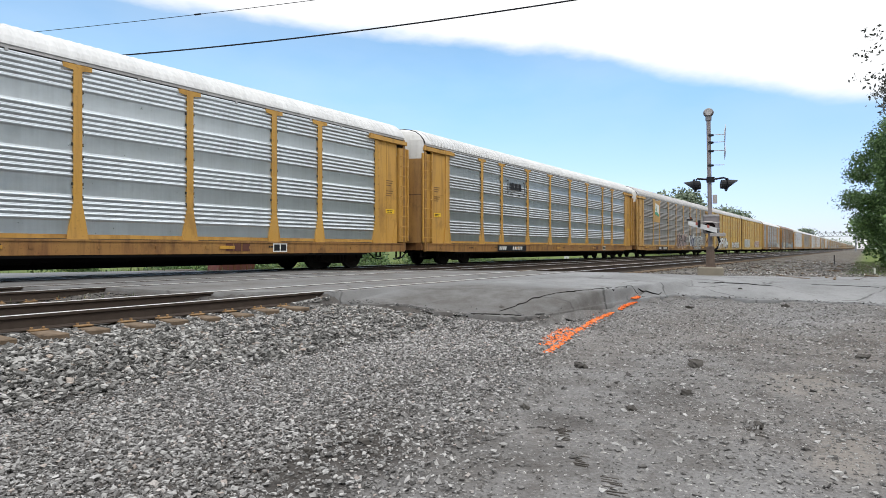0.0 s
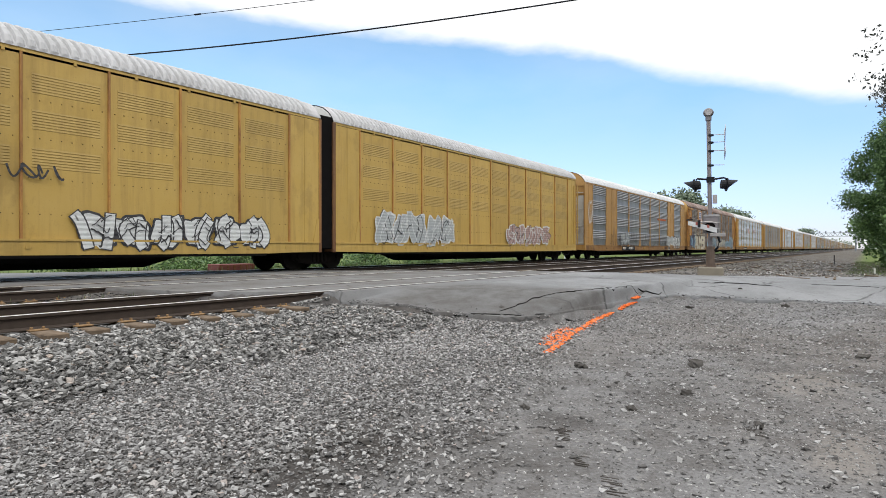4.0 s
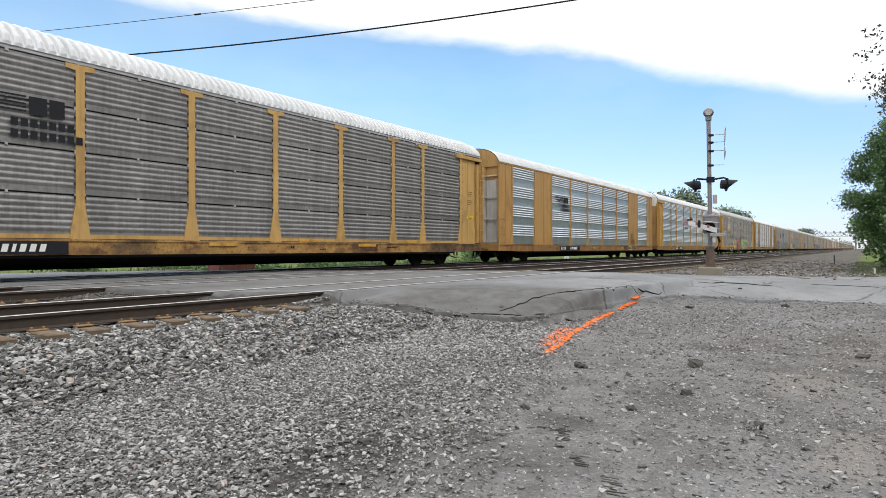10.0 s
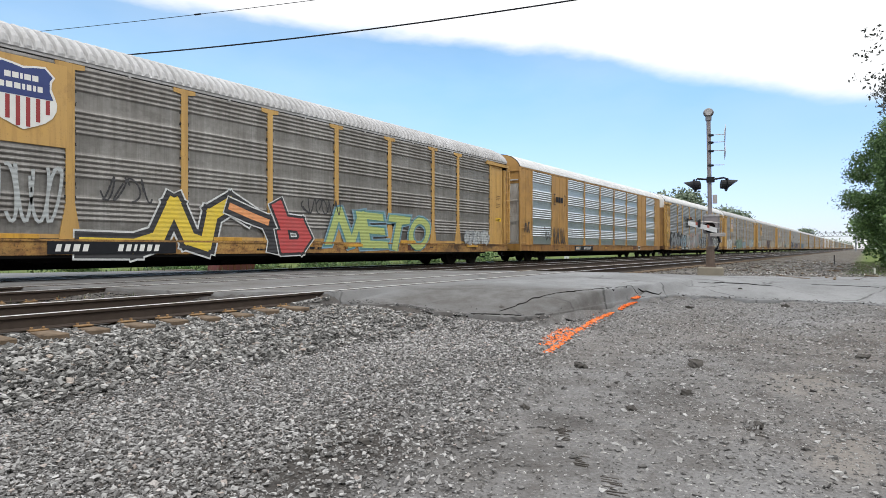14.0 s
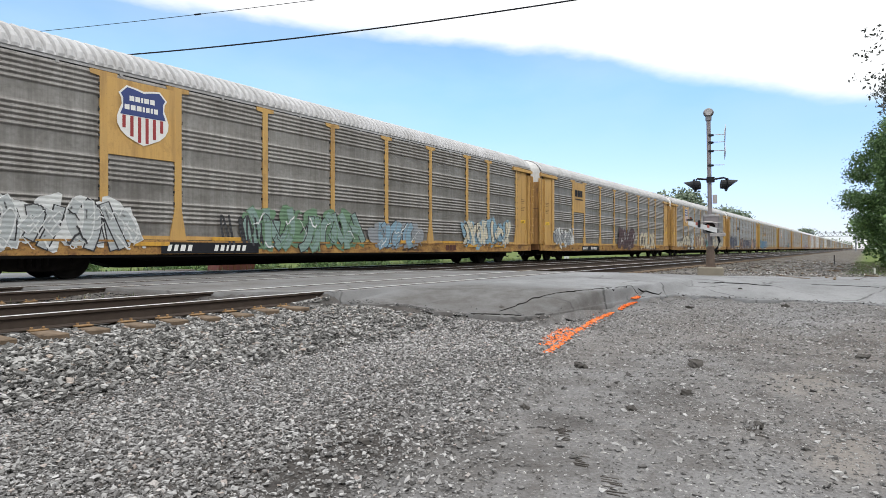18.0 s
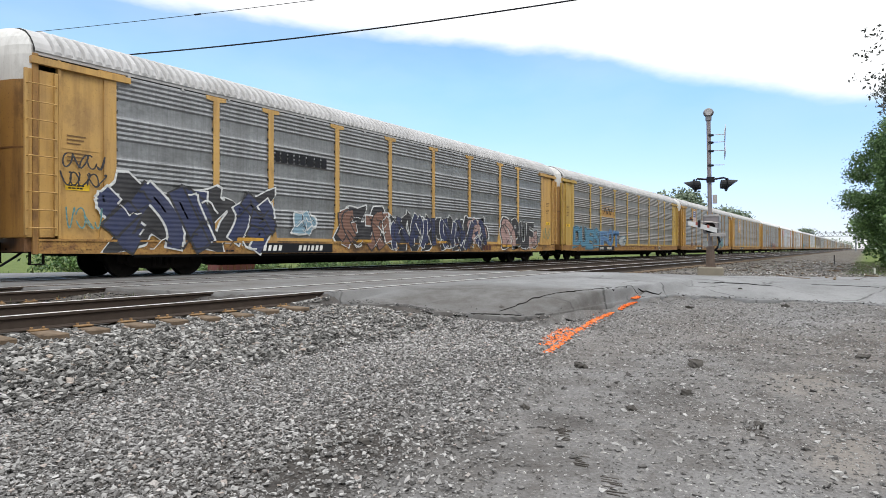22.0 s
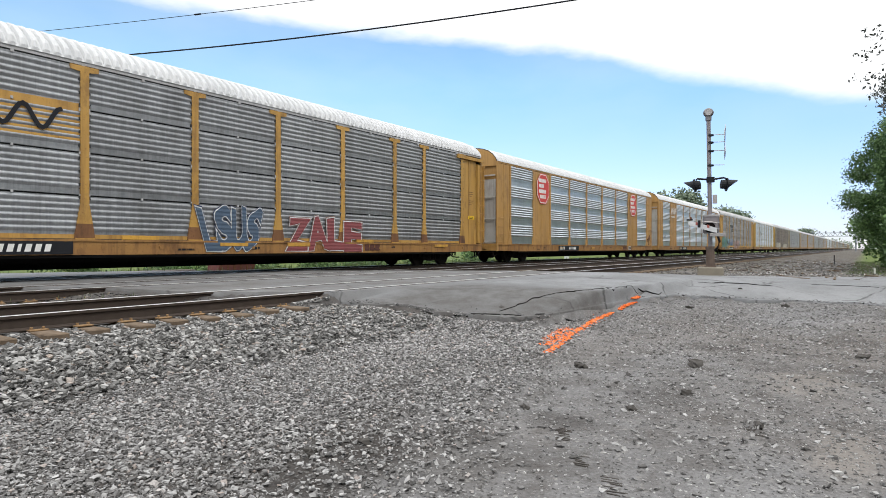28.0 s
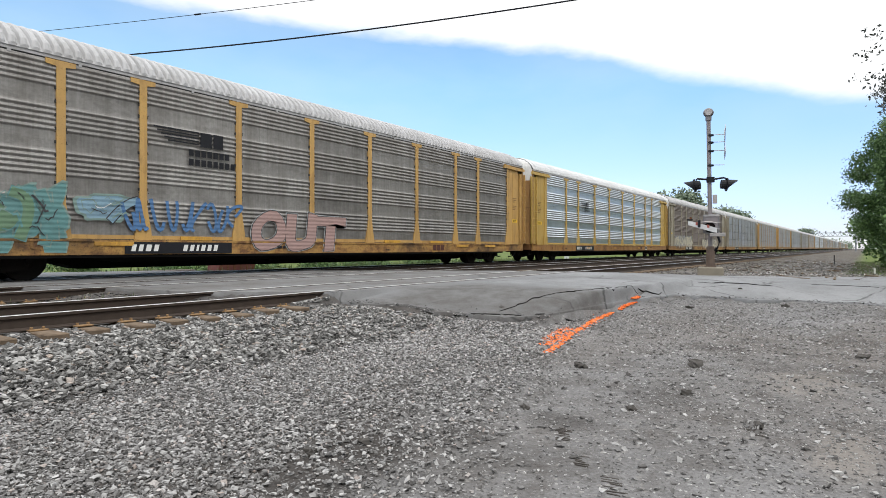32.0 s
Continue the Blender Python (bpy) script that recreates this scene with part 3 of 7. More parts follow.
def stones(name, pts, sizes, mat, rnd, small=False, lump=False):
    """Many angular stones in one mesh; small ones have fewer faces."""
    bm = bmesh.new()
    if small:
        bmesh.ops.create_uvsphere(bm, u_segments=4, v_segments=2, radius=1.0)
    elif lump:
        bmesh.ops.create_icosphere(bm, subdivisions=2, radius=1.0)
    else:
        bmesh.ops.create_cube(bm, size=1.45)
    bmesh.ops.triangulate(bm, faces=bm.faces[:])
    base = np.array([v.co[:] for v in bm.verts])
    faces = np.array([[v.index for v in f.verts] for f in bm.faces])
    bm.free()
    nv, nf = len(base), len(faces)
    n = len(pts)
    kinds = []
    for _ in range(24):
        b = (base * rnd.uniform(0.6, 1.2, (nv, 1)) + rnd.normal(size=(nv, 3)) * (0.0 if small else 0.17)) * np.array([1.3, rnd.uniform(0.65, 1.1), rnd.uniform(0.38, 0.75) if lump else rnd.uniform(0.30, 0.55)])
        kinds.append(b)
    kinds = np.array(kinds)[rnd.integers(0, 24, n)]
    q = rnd.normal(size=(n, 4)) * np.array([1.0, 0.16, 0.16, 1.0])
    q /= np.linalg.norm(q, axis=1, keepdims=True)
    w, x, y, z = q.T
    R = np.stack([np.stack([1 - 2 * (y * y + z * z), 2 * (x * y - z * w), 2 * (x * z + y * w)], 1),
                  np.stack([2 * (x * y + z * w), 1 - 2 * (x * x + z * z), 2 * (y * z - x * w)], 1),
                  np.stack([2 * (x * z - y * w), 2 * (y * z + x * w), 1 - 2 * (x * x + y * y)], 1)], 1)
    v = np.einsum("nij,nkj->nki", R, kinds) * sizes[:, None, None]
    v += pts[:, None, :]
    f = faces[None] + nv * np.arange(n)[:, None, None]
    me = bpy.data.meshes.new(name)
    me.vertices.add(n * nv)
    me.vertices.foreach_set("co", v.ravel())
    fl = f.ravel().astype(np.int32)
    me.loops.add(len(fl))
    me.loops.foreach_set("vertex_index", fl)
    me.polygons.add(n * nf)
    me.polygons.foreach_set("loop_start", np.arange(0, len(fl), 3, dtype=np.int32))
    me.materials.append(mat)
    me.update(calc_edges=True)
    me.polygons.foreach_set("use_smooth", [False] * (n * nf))
    return me


def in_road(s, lat, margin=0.0):
    near, far = road_edges(lat)
    return (s > near - margin) & (s < far + margin)


def build_stones():
    rnd = np.random.default_rng(7)

    def scatter(n, s0, s1, l0, l1, r0, r1, keep, sink=0.3, power=1.6, heap=0.0):
        s, l = rnd.uniform(s0, s1, n), rnd.uniform(l0, l1, n)
        r = r0 + (r1 - r0) * rnd.uniform(0, 1, n) ** power
        ok = keep(s, l, rnd.uniform(0, 1, n))
        s, l, r = s[ok], l[ok], r[ok]
        z = ground_height(s, l) + r * sink + rnd.uniform(0, 1, len(r)) ** 2 * heap
        return np.stack([s, l, z], 1), r

    def view(s, l):
        ang = np.degrees(np.arctan2(l, s))
        return (ang > -12) & (ang < 84) & (s * s + l * l > 2.0)

    # ballast shoulder of the near track
    ties = np.array([x for x in tie_places(0) if x < 12])

    def clear(s, l):
        gap = np.abs(s[:, None] - ties[None]).min(axis=1)
        return (l < 6.98) | ((gap > 0.13) & (l < 7.55))

    p, r = scatter(74000, -1.5, 9.5, 5.2, 7.5, 0.012, 0.036, lambda s, l, u: view(s, l) & ~in_road(s, l, 0.12) & clear(s, l) & (u < 0.25 + 0.75 * ease(5.3, 6.2, l)), 0.35, 1.9, 0.05)
    p[:, 2] -= 0.035 * ease(6.8, 7.1, p[:, 1])
    tagged(new("ballast_shoulder", stones("ballast_shoulder", p, r, M_shoulder, rnd)), "grey crushed-stone ballast heaped beside the rails", "ballast", kind="stuff")
    # ballast between the rails and beyond
    p, r = scatter(30000, -6, 9.0, 7.9, 19.4, 0.018, 0.04, lambda s, l, u: view(s, l) & ~in_road(s, l, 0.1), 0.2)
    p2, r2 = scatter(24000, 17, 60, 5.4, 18.6, 0.02, 0.05, lambda s, l, u: ~in_road(s, l, 0.1) & (u < 1.2 - s / 60), 0.25)
    p3, r3 = scatter(26000, 17, 75, -2.0, 5.9, 0.012, 0.075, lambda s, l, u: ~in_road(s, l, 0.1) & (u < 1.1 - s / 90), 0.25, 2.5)
    tagged(new("track_ballast", stones("track_ballast", np.concatenate([p, p2]), np.concatenate([r, r2]), M_bed, rnd, True)), "grey track ballast between the rails", "ballast", kind="stuff")

    tagged(new("verge_gravel", stones("verge_gravel", p3, r3, M_shoulder, rnd, True)), "mixed grey stones on the ground past the road", "gravel", kind="stuff")

    # loose gravel in front, thinning into packed dirt
    def loose(s, l, u):
        w = ease(-0.55, 0.75, l - (1.95 + (s - 2.2) * 0.29))
        # bare, damp hollows in the gravel
        for a, b, ra, rb in ((2.8, 2.55, 0.42, 0.36), (3.4, 2.75, 0.5, 0.3), (2.2, 2.5, 0.3, 0.4), (4.4, 3.4, 0.6, 0.25)):
            w = w * (1 - 0.75 * np.exp(-((s - a) / ra) ** 2 - ((l - b) / rb) ** 2))
        return view(s, l) & ~in_road(s, l, -0.1) & (u < 0.012 + 0.988 * w)

    p, r = scatter(330000, 0.2, 12.5, -2.5, 5.9, 0.006, 0.019, loose, 0.30, 2.2, 0.022)
    close = p[:, 0] ** 2 + p[:, 1] ** 2 < 52
    tagged(new("loose_gravel", stones("loose_gravel", p[close], r[close], M_ballast, rnd)), "loose grey gravel strewn over the lot", "gravel", kind="stuff")
    tagged(new("far_gravel", stones("far_gravel", p[~close], r[~close] * 1.5, M_ballast, rnd, True)), "loose grey gravel towards the road", "gravel", kind="stuff")

    def patchy(s, l, u):
        k = 0.5 + 0.5 * np.sin(0.9 * s + 1.7 * np.sin(1.3 * l + 0.4)) * np.sin(1.6 * l - 0.5 * s + 1.0)
        return view(s, l) & ~in_road(s, l, -0.15) & (u < 0.4 + 0.6 * k)

    p, r = scatter(34000, 0.8, 15.8, -4, 5.0, 0.007, 0.026, patchy, 0.15, 2.8)
    tagged(new("strewn_stones", stones("strewn_stones", p, r, M_chips, rnd)), "pale stones strewn over the packed dirt", "gravel", kind="stuff")
    p, r = scatter(270000, 0.8, 16, -4, 5.0, 0.003, 0.012, patchy, 0.2, 2.2)
    tagged(new("gravel_chips", stones("gravel_chips", p, r, M_chips, rnd, True)), "pale stone chips pressed into the dirt", "gravel", kind="stuff")


build_ground()
build_road()
build_tracks()
build_stones()


# ---- the freight train ----
SIDE = 1.5          # half the width over the posts
SILL0, SILL1 = 0.58, 0.95
EAVE = 5.07
SEGS_POST = (("e", 1.77), ("p", 2.90), ("p", 1.93), ("p", 2.875), ("p", 2.875), ("p", 2.875), ("p", 2.875), ("p", 2.875), ("p", 1.93), ("p", 2.90), ("e", 1.77))
SEGS_GOLD = (("g", 1.45), ("p", 2.70), ("y", 2.15), ("p", 2.84), ("p", 2.84), ("p", 2.84), ("p", 2.84), ("p", 2.84), ("y", 2.15), ("p", 2.70), ("g", 1.45))
MESHES = {}


def cached(key, make):
    if key not in MESHES:
        MESHES[key] = make()
    return MESHES[key]


def rib_profile(style):
    """Depth (outwards, metres) by height for a corrugated side sheet."""
    z0, z1 = SILL1 + 0.02, EAVE - 0.03
    H = z1 - z0
    pts = [(z0, 0.0)]
    if style == "bands":
        # hollow bands with groups of rounded ribs above them
        unit, pitch = H / 4, 0.122
        gap = unit - 5 * pitch - 0.02
        for q in range(4):
            low = z0 + q * unit + 0.01
            for j in range(7):
                pts.append((low + gap * j / 7, -0.004 * math.sin(math.pi * j / 7)))
            for k in range(5):
                for j in range(7):
                    pts.append((low + gap + (k + j / 7) * pitch, 0.017 * (1 - math.cos(2 * math.pi * j / 7))))
    else:
        for q in range(4):
            a, b = z0 + H * q / 4, z0 + H * (q + 1) / 4
            n = 6
            flat_top = a + 0.16
            pitch = (b - flat_top - 0.03) / n
            if q:
                pts += [(a - 0.02, 0.0), (a - 0.018, -0.05), (a + 0.018, -0.05), (a + 0.02, 0.0)]
            pts.append((flat_top, -0.003))
            for k in range(n):
                c = flat_top + k * pitch
                pts += [(c, 0.0), (c + pitch * 0.22, 0.010), (c + pitch * 0.46, 0.019), (c + pitch * 0.62, 0.017), (c + pitch * 0.88, 0.0)]
    pts.append((z1, 0.0))
    return pts


def panel_mesh(width, style, mat, trim=None):
    """A ribbed side sheet with its rivets and clips; trim: the paint of the flange along its foot."""
    def make():
        prof = rib_profile(style)
        v, f, idx = [], [], []
        w = width - 0.17
        for x in (0.085, 0.085 + w):
            for z, d in prof:
                v.append((x, -(SIDE - 0.048 + d), z))
        n = len(prof)
        for j in range(n - 1):
            f.append((j, n + j, n + j + 1, j + 1))
            deep = prof[j][1] < -0.04 and prof[j + 1][1] < -0.04
            idx.append(1 if deep else 0)

        def block(xa, xb, za, zb, y, mi):
            m = len(v)
            for yy in (-(SIDE - y), -(SIDE - y - 0.03)):
                v.extend([(xa, yy, za), (xb, yy, za), (xb, yy, zb), (xa, yy, zb)])
            f.extend(tuple(m + q for q in face) for face in ((0, 3, 2, 1), (4, 5, 6, 7), (0, 1, 5, 4), (1, 2, 6, 5), (2, 3, 7, 6), (3, 0, 4, 7)))
            idx.extend([mi] * 6)
        if trim:
            block(0.22, width - 0.22, 0.965, 1.065, 0.035, 3)
            block(0.10, width - 0.10, 0.950, 0.966, 0.030, 1)
        if style == "seams":
            # clips at the seams, a tab under the eave and an upright lock rod
            zs = [prof[0][0] + (prof[-1][0] - prof[0][0]) * q / 4 for q in range(4)]
            mid_x = width * 0.48
            worn = mat is M_pan_rust
            if worn:
                block(mid_x - 0.08, mid_x + 0.08, 4.86, 5.04, 0.02, 2)
                block(mid_x - 0.010, mid_x + 0.010, zs[2], 4.86, 0.03, 1)
            for z in zs[1:]:
                block(mid_x - 0.02, mid_x + 0.03, z - 0.03, z + 0.03, 0.01, 2)
            for x in (0.10, width - 0.10):
                for z in zs[1:]:
                    block(x - 0.025, x + 0.025, z - (0.10 if worn else 0.05), z + 0.03, 0.012, 2)
        # rivets along both edges and a thin inner face
        for x in (0.125, width - 0.125):
            for z in np.arange(1.15, 5.0, 0.25):
                m = len(v)
                v += [(x - 0.012, -(SIDE - 0.009), z - 0.012), (x + 0.012, -(SIDE - 0.009), z - 0.012), (x + 0.012, -(SIDE - 0.009), z + 0.012), (x - 0.012, -(SIDE - 0.009), z + 0.012)]
                f.append((m, m + 1, m + 2, m + 3))
                idx.append(1)
        m = len(v)
        v += [(0.0, -(SIDE - 0.13), SILL1), (width, -(SIDE - 0.13), SILL1), (width, -(SIDE - 0.13), EAVE), (0.0, -(SIDE - 0.13), EAVE)]
        f.append((m, m + 1, m + 2, m + 3))
        idx.append(1)
        return mesh_of("panel", v, f, [mat, M_seam, M_roof_grey, trim or mat], idx)
    return cached(("panel", width, style, mat.name, trim.name if trim else ""), make)


def louvre_mesh(width, mat):
    def make():
        s = Shape()
        y = -(SIDE - 0.05)
        s.box((0.0, y, SILL1), (width, y + 0.06, EAVE), 0)
        for zc in (2.75, 3.6, 4.42):
            for k in range(7):
                z = zc - 0.21 + k * 0.065
                s.prism([(y - 0.001, z), (y - 0.008, z + 0.012), (y - 0.001, z + 0.055)], "x", 0.22, width - 0.2, 2)
        for z in (1.5, 2.3, 3.2, 4.05):
            for k in range(8):
                x = 0.15 + k * (width - 0.3) / 7
                s.box((x - 0.01, y - 0.008, z - 0.01), (x + 0.01, y, z + 0.01), 1)
        return s.mesh("panel", [mat, M_under, M_louvre])
    return cached(("louvre", width, mat.name), make)


def post_mesh(kind, mat):
    def make():
        s = Shape()
        y0, y1 = -(SIDE - 0.006), -(SIDE - 0.12)
        if kind == "cap":
            out = [(-0.18, 1.32), (0.18, 1.32), (0.098, 1.80), (0.098, 4.91), (0.32, 4.94), (0.32, 5.05), (-0.32, 5.05), (-0.32, 4.94), (-0.098, 4.91), (-0.098, 1.80)]
            s.prism(out, "y", y0, y1)
            s.prism([(-0.24, SILL1 - 0.02), (0.24, SILL1 - 0.02), (0.18, 1.32), (-0.18, 1.32)], "y", y0, y1, 1)
            for z in np.arange(1.9, 4.9, 0.31):
                for sg in (-1, 1):
                    s.box((sg * 0.112 - 0.014, y0 + 0.004, z), (sg * 0.112 + 0.014, y1, z + 0.07), 2)
            s.box((-0.22, y0 - 0.02, SILL1 - 0.02), (0.22, y0, SILL1 + 0.03), 0)
        elif kind == "plain":
            out = [(-0.15, SILL1 - 0.02), (0.15, SILL1 - 0.02), (0.11, 1.35), (0.085, 1.8), (0.085, 5.05), (-0.085, 5.05), (-0.085, 1.8), (-0.11, 1.35)]
            s.prism(out, "y", y0, y1)
            for z in np.arange(1.5, 5.0, 0.42):
                s.box((-0.13, y0 + 0.01, z), (-0.085, y1, z + 0.07), 0)
                s.box((0.085, y0 + 0.01, z), (0.13, y1, z + 0.07), 0)
        elif kind == "rib":
            s.box((-0.025, y0 - 0.006, SILL1 - 0.02), (0.025, y1, EAVE), 0)
        else:
            s.prism([(-0.16, SILL1 - 0.02), (0.16, SILL1 - 0.02), (0.08, 1.5), (0.08, 5.05), (-0.08, 5.05), (-0.08, 1.5)], "y", y0, y1)
        return s.mesh("post", [mat, M_foot if mat is M_yel_old else mat, M_seam])
    return cached(("post", kind, mat.name), make)


def solid_panel_mesh(width, mat, kind):
    """A plain painted side sheet with stiffeners: at the car's ends, or as a broad bay."""
    def make():
        s = Shape()
        y = -(SIDE - (0.05 if kind != "broad" else 0.03))
        s.box((0, y, SILL1), (width, y + 0.08, EAVE - 0.02), 0)
        if kind == "end":
            s.box((width - 0.20, y - 0.045, SILL1), (width - 0.04, y, EAVE - 0.02), 0, 0.01)
            s.box((0.0, y - 0.05, SILL1), (0.07, y, EAVE - 0.02), 0, 0.01)
            s.prism([(width - 0.32, SILL1), (width + 0.06, SILL1), (width - 0.04, 1.75), (width - 0.2, 1.75)], "y", y - 0.05, y)
            s.box((0.10, y - 0.012, 3.05), (width - 0.3, y, 3.08), 0)
        else:
            s.box((width / 2 - 0.02, y - 0.012, SILL1), (width / 2 + 0.02, y, EAVE - 0.02), 0)
            for x in (0.0, width):
                sgn = 1 if x == 0 else -1
                pts = [(x, SILL1), (x + sgn * 0.28, SILL1), (x + sgn * 0.12, 1.72), (x, 1.72)]
                s.prism(pts if sgn > 0 else pts[::-1], "y", y - 0.02, y)
        return s.mesh("side_sheet", mat)
    return cached(("solid", width, mat.name, kind), make)


ROOF_CURVE = ((-1.49, 5.15), (-1.465, 5.22), (-1.38, 5.36), (-1.22, 5.53), (-0.98, 5.70), (-0.65, 5.82), (-0.3, 5.88), (0.0, 5.90), (0.3, 5.88), (0.65, 5.82), (0.98, 5.70), (1.22, 5.53), (1.38, 5.36), (1.465, 5.22), (1.49, 5.15))


def roof_mesh(length, mat, rib, crimped=False):
    def make():
        pitch, v, f = 0.225, [], []
        xs = []
        x = 0.35
        while x < length - 0.55:
            if crimped:
                xs += [(x, -0.035), (x + 0.022, -0.035), (x + 0.034, 0.008), (x + 0.125, 0.020), (x + 0.213, 0.008)]
            else:
                xs += [(x, -rib * 0.6), (x + 0.03, -rib * 0.6), (x + 0.065, rib * 0.75), (x + 0.105, rib * 1.15), (x + 0.145, rib * 1.15), (x + 0.185, rib * 0.75)]
            x += pitch
        xs = [(0.0, 0.01), (0.34, 0.01)] + xs + [(length - 0.3, 0.01), (length, 0.01)]
        k = len(ROOF_CURVE)
        for x, d in xs:
            for q, (y, z) in enumerate(ROOF_CURVE):
                n = Vector((0, y * 0.9, (z - 4.6))).normalized() * min(1.0, q / 2, (k - 1 - q) / 2)
                v.append((x, y + n.y * d, z + n.z * d))
        for j in range(len(xs) - 1):
            for q in range(k - 1):
                a = j * k + q
                f.append((a, a + k, a + k + 1, a + 1))
        m = len(v)
        for x in (0.0, length):
            v.extend((x, y, z) for y, z in ROOF_CURVE)
        n = len(f)
        f.append(tuple(m + q for q in range(k)))
        f.append(tuple(m + k + q for q in reversed(range(k))))
        return mesh_of("roof", v, f, [mat, M_seam], [0] * n + [1, 1])
    return cached(("roof", round(length, 2), mat.name, rib, crimped), make)


def ladder_mesh(mat, w=0.52):
    def make():
        s = Shape()
        y = -(SIDE + 0.02)
        for x in (0.0, w):
            s.box((x - 0.035, y - 0.02, 1.02), (x + 0.035, y + 0.05, 4.72), 0, 0.006)
        for z in np.arange(1.18, 4.7, 0.40):
            s.tube([(0.0, y, z), (0.02, y - 0.075, z + 0.012), (w - 0.02, y - 0.075, z + 0.012), (w, y, z)], 0.015, 5)
        return s.mesh("ladder", mat)
    return cached(("ladder", mat.name, w), make)


def corner_sheet_mesh(mat, slot):
    """The sheet behind a ladder; a dark slot beside it where the end door folds."""
    def make():
        s = Shape()
        s.box((-0.03, -(SIDE - 0.04), 0.98), (0.55, -(SIDE - 0.10), 4.74), 0, 0.008)
        s.box((0.24, -(SIDE - 0.03), 0.98), (0.28, -(SIDE - 0.04), 4.74), 0)
        if slot:
            s.box((-0.15, -(SIDE - 0.16), 0.98), (-0.02, -(SIDE - 0.20), 4.80), 1)
        return s.mesh("corner_sheet", [mat, M_seam])
    return cached(("corner", mat.name, slot), make)


def hood_rings():
    """Half width and bulge of the rounded end, by height."""
    return ((0.98, 1.44, 0.40), (4.52, 1.44, 0.40), (5.08, 1.44, 0.40), (5.30, 1.40, 0.385), (5.52, 1.22, 0.35), (5.68, 0.98, 0.31), (5.80, 0.64, 0.24), (5.86, 0.28, 0.12))


def bulge_mesh(name, mat, rings, sides):
    """A shell that bows out from the car's end, lofted through rings; sides: the part of the width that it spans."""
    def make():
        v, f = [], []
        us = np.linspace(sides[0], sides[1], 13)
        for z, half, deep in rings:
            for u in us:
                v.append((0.06 - deep * (1 - abs(u) ** 2.6) - 0.02, half * u, z))
        k = len(us)
        for j in range(len(rings) - 1):
            for q in range(k - 1):
                a = j * k + q
                f.append((a, a + 1, a + k + 1, a + k))
        n = len(v)
        v += [(x + 0.05, y * 0.98, z - 0.01) for x, y, z in v]
        f += [tuple(n + q for q in reversed(face)) for face in list(f)]
        rim = list(range(k)) + [j * k + k - 1 for j in range(1, len(rings))] + [(len(rings) - 1) * k + q for q in reversed(range(k - 1))] + [j * k for j in reversed(range(1, len(rings) - 1))]
        for a, b in zip(rim, rim[1:] + rim[:1]):
            f.append((b, a, n + a, n + b))
        return mesh_of(name, v, f, mat, smooth=False)
    return cached((name, mat.name, sides, len(rings)), make)


def grab_mesh(mat):
    def make():
        s = Shape()
        y = -(SIDE - 0.05)
        s.tube([(0.08, y, 0), (0.08, y - 0.07, 0), (0.62, y - 0.07, 0), (0.62, y, 0)], 0.013, 5)
        return s.mesh("grab_iron", mat)
    return cached(("grab", mat.name), make)


def end_meshes(mat, cap, gold):
    """The end's frame with its arch, and one folding door leaf for each half."""
    top = 4.55 if not gold else 4.25
    lower, upper = (2, 0) if gold else (0, 1)

    def frame_make():
        s = Shape()
        for sg in (-1, 1):
            s.box((0.0, sg * 1.47 - 0.06, 0.6), (0.13, sg * 1.47 + 0.02, 5.12), 0, 0.01)
        s.box((0.02, -1.46, 0.62), (0.3, 1.46, 0.98), 0)
        arch = [(y * 0.98, z - 0.02) for y, z in ROOF_CURVE]
        s.prism([(-1.44, 4.9)] + arch[1:-1] + [(1.44, 4.9)], "x", 0.03, 0.09, 1 if not gold else 0)
        return s.mesh("end_frame", [mat, cap, M_door])

    def leaf_make(sg, a, b, fold):
        s = Shape()
        y0, y1 = min(sg * a, sg * b), max(sg * a, sg * b)
        s.box((0.06 + fold, y0, 0.98), (0.12 + fold, y1, top), lower)
        s.box((0.02 + fold, y0 + 0.06, 1.0), (0.06 + fold, y0 + 0.11, top), lower)
        s.box((0.05 + fold, y0, top), (0.115 + fold, y1, 5.0), upper)
        return s.mesh("end_door", [mat, cap, M_door])

    def bar_make(sg):
        s = Shape()
        s.box((0.03, min(sg * 0.02, sg * 1.38), 0), (0.06, max(sg * 0.02, sg * 1.38), 0.07), lower, 0.006)
        return s.mesh("cross_bar", [mat, cap, M_door])

    def rod_make(sg):
        return Shape().tube([(0.02, sg * 0.1, 1.0), (0.02, sg * 0.1, 4.9)], 0.025, 6, lower).mesh("lock_rod", [mat, cap, M_door])
    key = (mat.name, cap.name, gold)
    leaves = {}
    for sg in (-1, 1):
        leaves[sg] = (cached(("leaf", sg, 0, key), lambda: leaf_make(sg, 0.02, 0.70, 0.0)), cached(("leaf", sg, 1, key), lambda: leaf_make(sg, 0.72, 1.40, 0.05)), cached(("bar", sg, key), lambda: bar_make(sg)), cached(("rod", sg, key), lambda: rod_make(sg)))
    return cached(("endframe", key), frame_make), leaves


